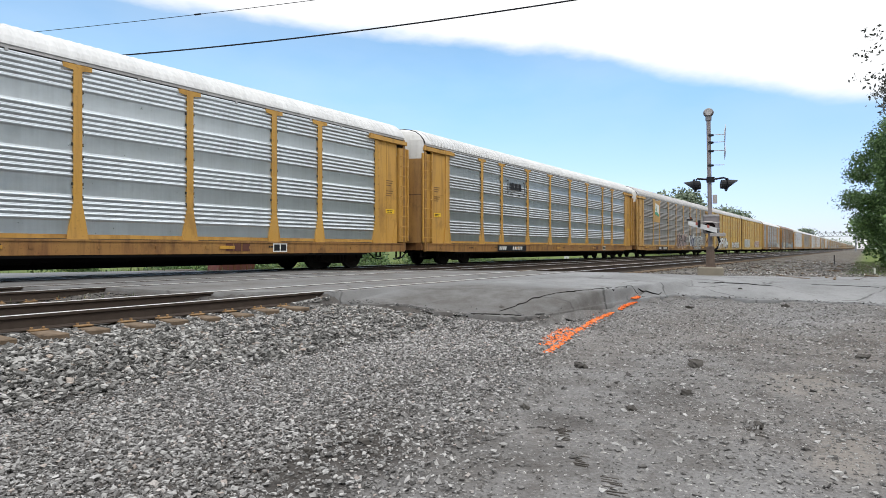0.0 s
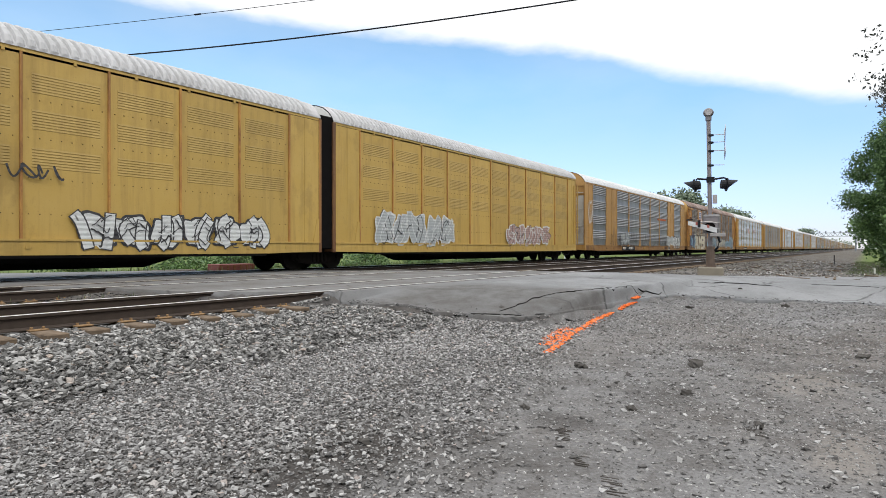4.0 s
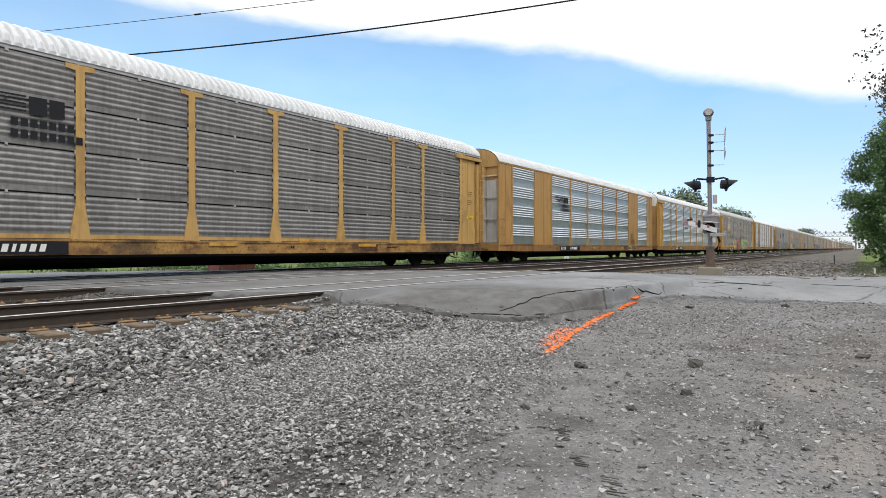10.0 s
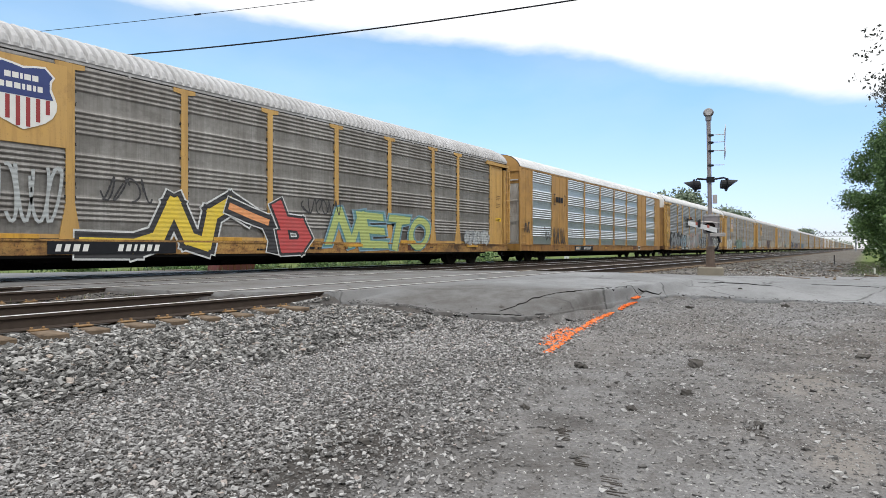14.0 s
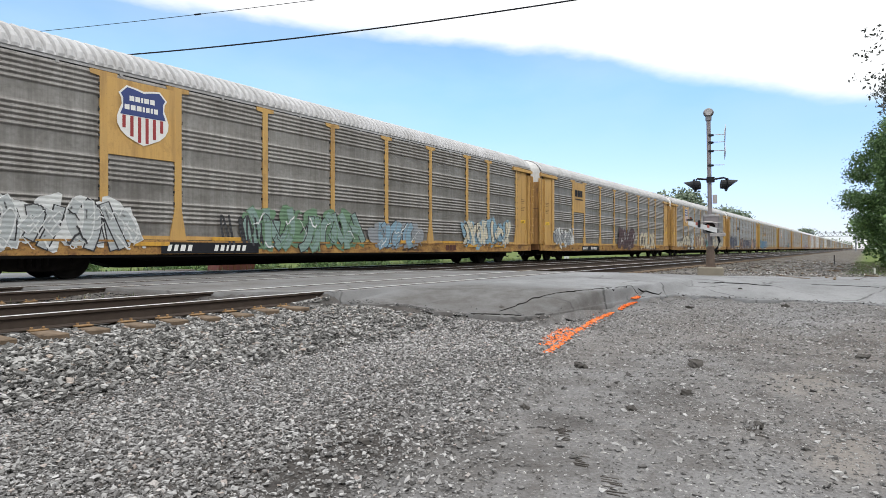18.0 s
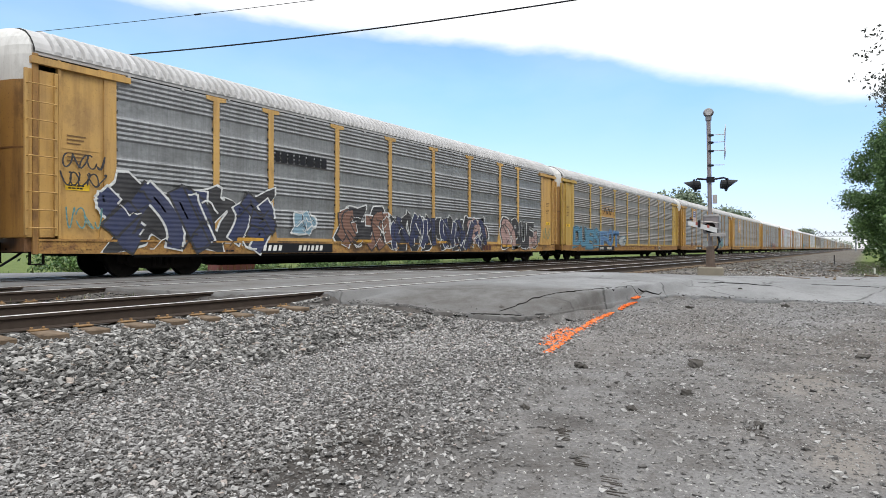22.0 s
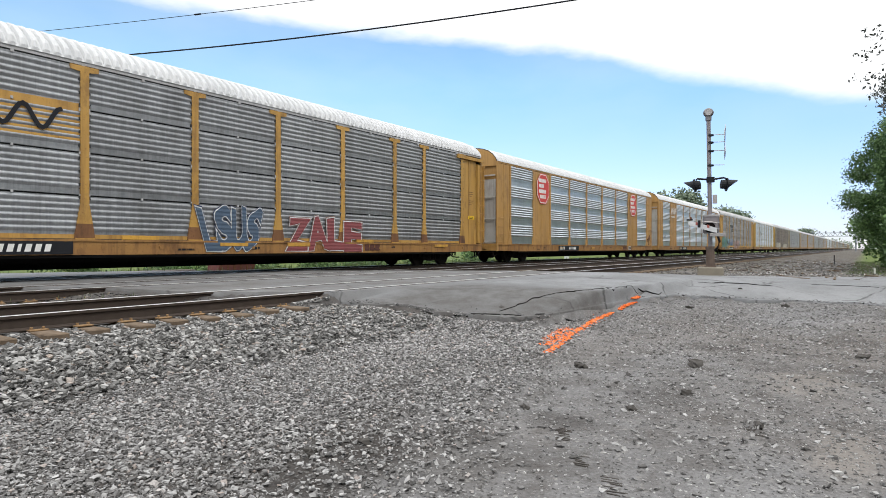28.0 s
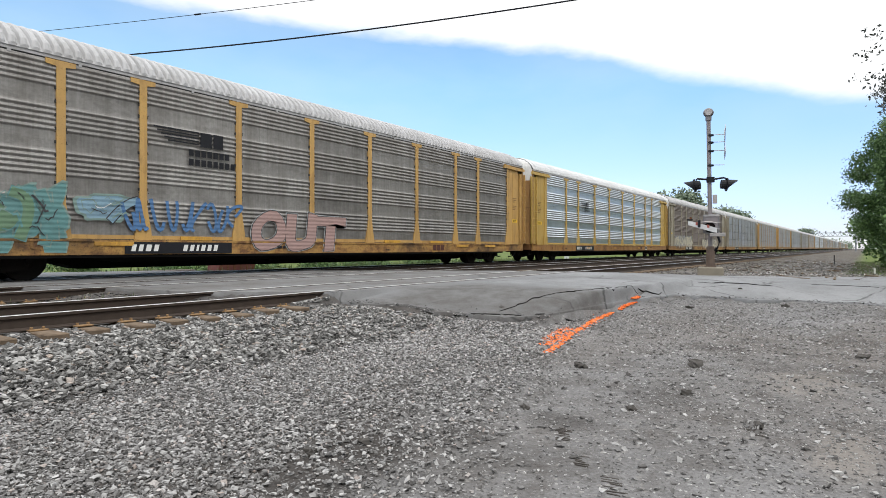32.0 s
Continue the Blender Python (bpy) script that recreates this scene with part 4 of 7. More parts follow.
def add_round_end(car, m, mat, cap):
    """Rounded clamshell doors with a pale hood over them."""
    def frame_make():
        s = Shape()
        for sg in (-1, 1):
            s.box((0.04, sg * 1.44 - 0.05, 0.6), (0.16, sg * 1.44 + 0.03, 5.10), 0, 0.01)
        s.box((-0.10, -1.40, 0.66), (0.3, 1.40, 0.97), 1)
        return s.mesh("end_frame", [mat, M_end])
    child("end_frame", cached(("roundframe", mat.name), frame_make), car, m)
    rings = hood_rings()
    for sides in ((-1.0, -0.008), (0.008, 1.0)):
        door = child("end_door", bulge_mesh("end_door", mat, rings[:2], sides), car, m, "rounded yellow end door")
        child("door_lip", bulge_mesh("door_lip", M_end, ((2.98, 1.448, 0.412), (3.02, 1.448, 0.412)), sides), door)
    child("end_hood", bulge_mesh("end_hood", cap, rings[1:], (-1.0, 1.0)), car, m, "dusty white rounded hood")


def add_end(car, m, mat, cap, gold, label=""):
    fr, leaves = end_meshes(mat, cap, gold)
    child("end_frame", fr, car, m)
    for sg in (-1, 1):
        inner, outer, bar, rod = leaves[sg]
        door = child("end_door", inner, car, m, label)
        child("fold_panel", outer, door)
        child("lock_rod", rod, door)
        for z in (1.05, 2.2, 3.3, 4.4):
            child("cross_bar", bar, door, pose(0, 0, z))


def truck_meshes():
    def frame_make():
        s = Shape()
        out = [(-1.18, 0.36), (-1.02, 0.36), (-0.90, 0.28), (-0.42, 0.20), (0.42, 0.20), (0.90, 0.28), (1.02, 0.36), (1.18, 0.36), (1.18, 0.56), (0.98, 0.62), (0.55, 0.66), (0.4, 0.74), (-0.4, 0.74), (-0.55, 0.66), (-0.98, 0.62), (-1.18, 0.56)]
        s.prism(out, "y", -0.07, 0.07)
        for x in (-0.26, -0.09, 0.09, 0.26):
            s.tube([(x, -0.09, 0.28), (x, -0.09, 0.58)], 0.06, 8)
        for x in (-0.89, 0.89):
            s.disc((x, -0.10, 0.46), "y", 0.11, 0.1, 10)
        return s.mesh("side_frame", M_truck)

    def wheel_make():
        s = Shape()
        for sg in (-1, 1):
            s.disc((0, sg * 0.745, 0), "y", 0.46, 0.13, 26)
            s.disc((0, sg * 0.69, 0), "y", 0.49, 0.03, 26)
            s.disc((0, sg * 0.83, 0), "y", 0.14, 0.06, 12)
            for k in range(3):
                t = k * 2.094
                s.box((0.26 * math.cos(t) - 0.035, sg * 0.812 - 0.004, 0.26 * math.sin(t) - 0.035), (0.26 * math.cos(t) + 0.035, sg * 0.812 + 0.004, 0.26 * math.sin(t) + 0.035))
        s.tube([(0, -0.9, 0), (0, 0.9, 0)], 0.08, 10)
        return s.mesh("wheelset", M_wheel)

    def bolster_make():
        s = Shape()
        s.box((-0.2, -0.95, 0.36), (0.2, 0.95, 0.66), 0, 0.03)
        return s.mesh("bolster", M_truck)
    return cached("sideframe", frame_make), cached("wheelset", wheel_make), cached("bolster", bolster_make)


WHEELS = []


def brake_meshes():
    def gear():
        s = Shape()
        y = -(SIDE - 0.02)
        s.box((0.0, y - 0.14, 1.42), (0.34, y, 1.56), 0, 0.015)
        s.disc((0.42, y - 0.07, 1.58), "y", 0.13, 0.10, 14)
        s.tube([(0.42, y - 0.06, 1.6), (0.47, y - 0.08, 1.86)], 0.035, 7)
        return s.mesh("hand_brake", M_foot)

    def chain():
        s = Shape()
        y = -(SIDE + 0.03)
        s.tube([(0.44, y, 1.5), (0.40, y, 1.25), (0.33, y, 1.02)], 0.022, 6)
        return s.mesh("brake_rod", M_truck)
    return cached("brake", gear), cached("brakerod", chain)


def add_brake(car, x):
    gear, rod = brake_meshes()
    child("brake_rod", rod, child("hand_brake", gear, car, pose(x, 0, 0), "rusty hand brake gear"))


def add_truck(car, x, rolling):
    sf, wh, bo = truck_meshes()
    t = child("truck", bo, car, pose(x, 0, 0))
    for sg in (-1, 1):
        child("side_frame", sf, t, pose(0, sg * 1.0, 0, 0, 0, 0 if sg < 0 else 180))
    for dx in (-0.89, 0.89):
        w = child("wheelset", wh, t, pose(dx, 0, 0.46))
        if rolling:
            WHEELS.append((w, dx))


def underframe_mesh(length):
    def make():
        s = Shape()
        a, b = 1.0, length - 1.0
        s.prism([(a, 0.75), (b, 0.75), (b, 0.55), (b - 3.6, 0.50), (b - 4.6, 0.22), (a + 4.6, 0.22), (a + 3.6, 0.50), (a, 0.55)], "y", -0.42, 0.42)
        s.prism([(a, 0.75), (b, 0.75), (b, 0.58), (b - 3.6, 0.58), (b - 5.0, 0.40), (a + 5.0, 0.40), (a + 3.6, 0.58), (a, 0.58)], "y", -1.25, -1.18)
        s.box((0.2, -1.4, 0.72), (length - 0.2, 1.4, 0.93), 0)
        for x in np.arange(6.5, length - 6, 2.1):
            s.prism([(-1.38, 0.72), (1.38, 0.72), (1.38, 0.60), (0.4, 0.34), (-0.4, 0.34), (-1.38, 0.60)], "x", x - 0.02, x + 0.02)
        # brake reservoir, piping and boxes
        s.disc((length * 0.42, -0.8, 0.46), "x", 0.17, 1.1, 12)
        s.box((length * 0.50, -1.1, 0.36), (length * 0.50 + 0.6, -0.6, 0.66), 0, 0.02)
        s.tube([(1.5, -1.15, 0.62), (length - 1.5, -1.15, 0.62)], 0.03, 5)
        return s.mesh("underframe", M_under)
    return cached(("under", round(length, 2)), make)


def coupler_mesh():
    def make():
        s = Shape()
        s.box((-0.42, -0.10, 0.66), (0.6, 0.10, 0.88), 0, 0.02)
        s.box((-0.62, -0.16, 0.60), (-0.36, 0.14, 0.94), 0, 0.04)
        return s.mesh("coupler", M_truck)

    def hose():
        s = Shape()
        s.tube([(0.3, -0.35, 0.7), (0.1, -0.42, 0.55), (-0.2, -0.42, 0.34), (-0.5, -0.32, 0.28), (-0.6, -0.3, 0.3)], 0.03, 6)
        return s.mesh("brake_hose", M_wire)

    def lever():
        s = Shape()
        s.tube([(0.15, -1.3, 0.66), (-0.1, -0.4, 0.72)], 0.02, 5)
        return s.mesh("uncoupling_lever", M_truck)

    def step():
        s = Shape()
        for x in (0.05, 0.32):
            s.box((x, -1.28, 0.36), (x + 0.04, -1.22, 0.7), 0)
        s.box((0.05, -1.31, 0.36), (0.36, -1.19, 0.39), 0)
        return s.mesh("step", M_truck)
    return cached("coupler", make), cached("hose", hose), cached("lever", lever), cached("step", step)


def add_ends(car, x0, x1):
    co, ho, le, st = coupler_mesh()
    for m in (pose(x0, 0, 0), pose(x1, 0, 0, 0, 0, 180)):
        child("coupler", co, car, m)
        child("brake_hose", ho, car, m)
        child("uncoupling_lever", le, car, m)
        child("step", st, car, m)
        child("step", st, car, m @ pose(0, 2.5, 0))


def sill_mesh(length, mat):
    def make():
        s = Shape()
        y = -(SIDE + 0.0)
        s.prism([(0.15, 0.62), (1.6, 0.60), (2.2, SILL0), (length - 2.2, SILL0), (length - 1.6, 0.60), (length - 0.15, 0.62), (length - 0.15, SILL1 - 0.03), (0.15, SILL1 - 0.03)], "y", y, y + 0.10)
        s.box((0.15, y - 0.025, SILL1 - 0.05), (length - 0.15, y + 0.10, SILL1), 0)
        s.box((2.3, y + 0.012, SILL0 - 0.07), (length - 2.3, y + 0.09, SILL0), 1)
        for x in np.arange(1.2, length - 1, 1.45):
            s.box((x - 0.05, y - 0.02, 0.72), (x + 0.05, y, 0.80), 0)
        return s.mesh("side_sill", [mat, M_under])
    return cached(("sill", round(length, 2), mat.name), make)


def eave_mesh(length, mat, y0):
    def make():
        s = Shape()
        s.box((0.1, -(SIDE - 0.03), EAVE + 0.0), (length - 0.1, -(SIDE - 0.14), 5.17), 0)
        # dark strip below the eave: the shade line there, put in as colour
        s.box((0.1, -(SIDE - 0.05), EAVE - 0.05), (length - 0.1, -(SIDE - 0.14), EAVE), 1)
        for x in np.arange(2.2, length - 1.5, 1.45):
            s.box((x - 0.04, -(SIDE - 0.02), EAVE - 0.06), (x + 0.03, -(SIDE - 0.05), EAVE + 0.02), 0)
        return s.mesh("eave_rail", [mat, M_seam])
    return cached(("eave", round(length, 2), mat.name), make)


def header_mesh(mat):
    def make():
        s = Shape()
        s.prism([(0.0, 4.86), (2.2, 4.86), (2.2, 5.0), (0.0, 5.02)], "y", -(SIDE + 0.05), -(SIDE - 0.08))
        return s.mesh("header_beam", mat)
    return cached(("header", mat.name), make)


# ---- lettering bars, badges and spray paint on the cars ----
FACE = -(SIDE + 0.008)


def flat(s, pts, lift, mi):
    """A flat outline on the car's side, lift metres proud of it."""
    n = len(s.v)
    s.v += [(x, FACE - lift, z) for x, z in pts]
    s.f.append(tuple(range(n, n + len(pts))))
    s.i.append(mi)


def bar_row(s, x, z, h, widths, mi, lift=0.0, gap=0.35):
    for w in widths:
        if w > 0:
            flat(s, [(x, z), (x + w * h, z), (x + w * h, z + h), (x, z + h)], lift, mi)
        x += (abs(w) + gap) * h
    return x


def shield(s, xc, zc, w, h, mats):
    """A shield: white edge, blue head with pale bars, red and white stripes. mats: white, blue, red."""
    side = ((0.47, 0.34), (0.42, 0.26), (0.41, 0.16), (0.46, 0.05), (0.50, -0.06), (0.49, -0.17), (0.43, -0.28), (0.32, -0.37), (0.16, -0.44), (0.0, -0.50))
    crest = ((0.0, 0.43), (0.16, 0.46), (0.32, 0.48))

    def outline(k):
        half = crest + side
        pts = list(half) + [(-x, z) for x, z in reversed(half[1:-1])]
        return [(xc + x * w * k, zc + z * h * k) for x, z in pts]
    flat(s, outline(1.0), 0.004, mats[0])
    head = [(-0.44, -0.01), (0.44, -0.01), (0.385, 0.12), (0.385, 0.27), (0.43, 0.335), (0.31, 0.45), (0.16, 0.43), (0.0, 0.395), (-0.16, 0.43), (-0.31, 0.45), (-0.43, 0.335), (-0.385, 0.27), (-0.385, 0.12)]
    flat(s, [(xc + a * w, zc + b * h) for a, b in head], 0.008, mats[1])
    bar_row(s, xc - 0.27 * w, zc + 0.23 * h, 0.085 * h, (0.95, 0.95, 0.4, 1.0, 0.95), mats[0], 0.012, 0.22)
    bar_row(s, xc - 0.36 * w, zc + 0.08 * h, 0.085 * h, (0.95, 0.95, 0.95, 0.45, 0.7, 0.45, 0.8), mats[0], 0.012, 0.25)
    for k in range(6):
        a = -0.40 + k * 0.145
        d = -0.47 + 0.30 * (abs(a + 0.035) / 0.42) ** 1.6
        flat(s, [(xc + a * w, zc + d * h), (xc + (a + 0.062) * w, zc + d * h), (xc + (a + 0.062) * w, zc - 0.02 * h), (xc + a * w, zc - 0.02 * h)], 0.008, mats[2])


def octagon(s, xc, zc, w, h, red, white):
    def oc(k):
        c = 0.27
        return [(xc + x * w * k, zc + z * h * k) for x, z in ((-0.5, -0.5 + c), (-0.5 + c, -0.5), (0.5 - c, -0.5), (0.5, -0.5 + c), (0.5, 0.5 - c), (0.5 - c, 0.5), (-0.5 + c, 0.5), (-0.5, 0.5 - c))]
    flat(s, oc(1.08), 0.004, red)
    flat(s, oc(1.03), 0.007, white)
    flat(s, oc(0.97), 0.010, red)
    for k, (ind, ws) in enumerate(((-0.36, (1.1, 0.5, 0.5, 0.5, 0.5, 0.5)), (-0.36, (1.1, 0.3, 0.5, 0.5)), (-0.36, (1.0, 0.5, 0.5, 0.5, 0.4, 0.5)), (-0.28, (0.5, 1.0, 0.5, 0.3, 0.5)))):
        bar_row(s, xc + ind * w, zc + (0.22 - 0.19 * k) * h, 0.13 * h, ws, white, 0.013, 0.16)


def worm(s, xc, zc, w, h, mi, lift=0.008):
    """A badge drawn as one thick rounded ribbon that winds up and down."""
    t = 0.16 * h
    path = [(xc + (u - 0.5) * w, zc - 0.40 * h * math.cos(u * 5 * math.pi)) for u in np.linspace(0, 1, 31)]
    ribbon(s, path, t, mi, lift)


def ribbon(s, path, t, mi, lift):
    for (x0, z0), (x1, z1) in zip(path, path[1:]):
        d = Vector((x1 - x0, z1 - z0))
        if d.length < 1e-4:
            continue
        d.normalize()
        nx, nz = -d.y * t / 2, d.x * t / 2
        ex, ez = d.x * t * 0.35, d.y * t * 0.35
        flat(s, [(x0 + nx - ex, z0 + nz - ez), (x1 + nx + ex, z1 + nz + ez), (x1 - nx + ex, z1 - nz + ez), (x0 - nx - ex, z0 - nz - ez)], lift, mi)
        lift += 0.0004


def spray(name, rgb):
    return cached(("spray", name), lambda: mat_spray(name, rgb))


def mat_spray(name, rgb):
    g = Nodes("spray_" + name, 0.6)
    n = g.grain(3.0, 5, 0.65, g.where((1, 1, 1), shift=True))
    f = g.grain(1.0, 4, 0.6, g.where((9.0, 1, 40.0)))
    c = g.mix(g.ramp(n, (0.3, 0.0), (0.75, 0.45)), rgb, tuple(0.55 * a + 0.08 for a in rgb))
    c = g.mix(g.ramp(f, (0.50, 0.0), (0.68, 0.45)), c, tuple(0.45 * a + 0.03 for a in rgb))
    sep = g.nt.nodes.new("ShaderNodeSeparateXYZ")
    g.put(sep.inputs[0], g.tc.outputs["Object"])
    wave = g.math("SINE", g.math("MULTIPLY", sep.outputs[2], 53.2))
    g.bump(wave, 0.28, 0.012)
    return g.done(c)


SPRAY = {"white": (0.66, 0.68, 0.68), "black": (0.02, 0.02, 0.025), "silver": (0.42, 0.45, 0.46), "pink": (0.40, 0.26, 0.235), "red": (0.50, 0.06, 0.06), "blue": (0.06, 0.17, 0.37), "sky": (0.21, 0.35, 0.45), "navy": (0.022, 0.032, 0.095),
         "teal": (0.11, 0.27, 0.27), "yellow": (0.75, 0.55, 0.05), "lime": (0.42, 0.50, 0.16), "green": (0.13, 0.24, 0.14), "brown": (0.20, 0.10, 0.07), "grey": (0.25, 0.27, 0.29), "orange": (0.78, 0.33, 0.13), "cream": (0.60, 0.55, 0.42), "mauve": (0.075, 0.035, 0.045), "denim": (0.05, 0.09, 0.15), "maroon": (0.23, 0.045, 0.05), "mint": (0.20, 0.30, 0.27), "ocean": (0.065, 0.22, 0.34)}
SPRAY_NAMES = list(SPRAY)


def letters(canvas, *a, **k):
    canvas.piece(lambda s: draw_letters(s, *a, **k))


def scrawl(canvas, *a, **k):
    canvas.piece(lambda s: draw_scrawl(s, *a, **k))


def draw_letters(s, x0, x1, z0, z1, fill, edge, seed, count=None, glow=None, wild=0.35, accent=None):
    """Bubble-shaped spray-paint forms in a row: a halo, a dark outline, the fill, inner strokes and shine."""
    r = random.Random(seed)
    H = z1 - z0
    n = count or max(2, round((x1 - x0) / (H * 0.8)))
    W = (x1 - x0) / n
    F, E = SPRAY_NAMES.index(fill), SPRAY_NAMES.index(edge)
    for k in range(n):
        xc, zc = x0 + W * (k + 0.5), z0 + H * (0.5 + r.uniform(-0.06, 0.06))
        sides = 30
        tilt = r.uniform(-0.25, 0.25)
        ph, ph2 = r.uniform(0, 6), r.uniform(0, 6)
        kind = r.randrange(4)

        def ring(scale, grow):
            pts = []
            for j in range(sides):
                t = 2 * math.pi * j / sides
                rad = 1 + wild * (0.35 * math.sin(3 * t + ph) + 0.25 * math.sin(5 * t + ph2) + 0.16 * math.sin(8 * t + ph + ph2))
                sx = math.copysign(abs(math.cos(t)) ** 0.6, math.cos(t))
                sz = math.copysign(abs(math.sin(t)) ** 0.6, math.sin(t))
                x = sx * (0.50 * W * rad * scale + grow)
                z = sz * (0.46 * H * rad * scale + grow)
                pts.append((xc + x + tilt * z, max(0.63, zc + z)))
            return pts
        lift = 0.004 + 0.0008 * (k % 3)
        white, dark = SPRAY_NAMES.index("white"), SPRAY_NAMES.index("black")
        G = SPRAY_NAMES.index(glow) if glow else None
        body = F if not (accent and k % 2) else SPRAY_NAMES.index(accent)

        def at(a, b):
            return (xc + a * W * 0.5 + tilt * b * H * 0.5, max(0.72, zc + b * H * 0.5))
        if glow:
            flat(s, ring(1.0, 0.06), lift, G)
        flat(s, ring(0.96, 0.03), lift + 0.002, E)
        if wild < 0.45:
            flat(s, ring(0.88, 0.0), lift + 0.004, body)
        # thick bent strokes lying over one another, each with its outline
        t = 0.25 * min(W, H)
        bends = []
        for q in range(4 if wild > 0.45 else 2):
            a0, b0 = r.uniform(-0.95, 0.6), r.choice((-0.8, 0.75, r.uniform(-0.6, 0.6)))
            a1, b1 = a0 + r.uniform(-0.2, 0.9), -b0 * r.uniform(0.5, 1.1)
            am, bm_ = (a0 + a1) / 2 + r.uniform(-0.4, 0.4), (b0 + b1) / 2 + r.uniform(-0.3, 0.3)
            p0, p1, p2 = Vector(at(a0, b0)), Vector(at(2 * am - (a0 + a1) / 2, 2 * bm_ - (b0 + b1) / 2)), Vector(at(a1, b1))
            bends.append([tuple(p0 * (1 - u) ** 2 + p1 * 2 * u * (1 - u) + p2 * u * u) for u in np.linspace(0, 1, 8)])
        for q, path in enumerate(bends):
            up = lift + 0.005 + 0.0046 * q
            ribbon(s, path, t * 1.30, E if q % 2 else (G if glow else dark), up)
            ribbon(s, path, t, body, up + 0.0036)
            shine = [(x - t * 0.22, z + t * 0.18) for x, z in path]
            ribbon(s, shine[1:4], t * 0.12, white, up + 0.0040)
        # loose lines and arrows across the form
        for q in range(7):
            a, b = r.uniform(-0.9, 0.5), r.uniform(-0.85, 0.6)
            bend = [at(a + 0.12 * u, b + 0.5 * math.sin(0.5 * u + q) * r.uniform(0.3, 0.8)) for u in range(6)]
            ribbon(s, bend, r.choice((0.02, 0.025, 0.04)) * (0.6 + 0.4 * H), r.choice((E, E, dark, G if glow else white)), lift + 0.0270 + 0.0022 * q)


def glyph(ch, fat):
    """Flat outline of one letter, fattened, fitted to a unit square."""
    def make():
        cu = bpy.data.curves.new("glyph", "FONT")
        cu.body, cu.offset, cu.resolution_u, cu.fill_mode = ch, fat, 4, "FRONT"
        ob = bpy.data.objects.new("glyph", cu)
        me = bpy.data.meshes.new_from_object(ob)
        v = np.array([q.co[:2] for q in me.vertices])
        f = [tuple(q.vertices) for q in me.polygons]
        bpy.data.objects.remove(ob)
        bpy.data.meshes.remove(me)
        bpy.data.curves.remove(cu)
        return v, f
    return cached(("glyph", ch, round(fat, 3)), make)


def draw_word(s, text, x0, x1, z0, z1, fill, edge, seed, glow=None, fat=0.05, rim=0.06, lean=0.15, stack=False):
    """Painted letters, each swollen, tilted and outlined; stack: one below the other."""
    r = random.Random(seed)
    n = len(text)
    for k, ch in enumerate(text):
        if ch == " ":
            continue
        if stack:
            a, b, c, d = x0, x1, z1 - (z1 - z0) * (k + 1) / n, z1 - (z1 - z0) * k / n
        else:
            a, b, c, d = x0 + (x1 - x0) * k / n, x0 + (x1 - x0) * (k + 1) / n, z0, z1
        core = glyph(ch, 0.0)[0]
        lo, hi = core.min(axis=0), core.max(axis=0)
        tilt, up, wide = r.uniform(-lean, lean), r.uniform(-0.05, 0.05) * (d - c), r.uniform(0.95, 1.12)
        layers = [(fat, fill, 0.016)]
        if edge:
            layers.insert(0, (fat + rim, edge, 0.010))
        if glow:
            layers.insert(0, (fat + 1.8 * rim, glow, 0.004))
        for f, colour, lift in layers:
            v, faces = glyph(ch, f)
            m = len(s.v)
            for p in v:
                u, w = (p[0] - lo[0]) / (hi[0] - lo[0]) - 0.5, (p[1] - lo[1]) / (hi[1] - lo[1]) - 0.5
                z = (c + d) / 2 + up + w * (d - c) * 0.88 + 0.05 * math.sin(5 * u + seed) * (d - c)
                s.v.append(((a + b) / 2 + u * (b - a) * 0.84 * wide + tilt * w * (d - c), FACE - lift - 0.0012 * (k % 3), max(0.62, z)))
            s.f += [tuple(m + q for q in face) for face in faces]
            s.i += [SPRAY_NAMES.index(colour)] * len(faces)


def word(canvas, *a, **k):
    canvas.piece(lambda s: draw_word(s, *a, **k))


def draw_scrawl(s, x0, x1, z0, z1, colour, seed, t=0.045, strokes=None):
    """A quick hand-drawn tag of looping lines."""
    r = random.Random(seed)
    mi = SPRAY_NAMES.index(colour)
    n = strokes or max(3, int((x1 - x0) / 0.28))
    for k in range(n):
        xc = x0 + (x1 - x0) * (k + 0.5) / n
        w, h = (x1 - x0) / n * r.uniform(0.7, 1.3), z1 - z0
        a, b, ph = r.uniform(0.6, 1.6), r.uniform(0.6, 1.4), r.uniform(0, 6)
        pts = [(xc + 0.5 * w * math.sin(a * u + ph), (z0 + z1) / 2 + 0.48 * h * math.sin(b * u * 1.4 + ph * 1.7)) for u in np.linspace(0, 4.2, 15)]
        ribbon(s, pts, t, mi, 0.016)


class Canvas:
    """Hands out a fresh mesh for each piece of paint that is drawn on it."""

    def __init__(self, car, name, mats, label):
        self.car, self.name, self.mats, self.label = car, name, mats, label

    def piece(self, draw):
        s = Shape()
        draw(s)
        child(self.name, s.mesh(self.name, self.mats), self.car, None, self.label)


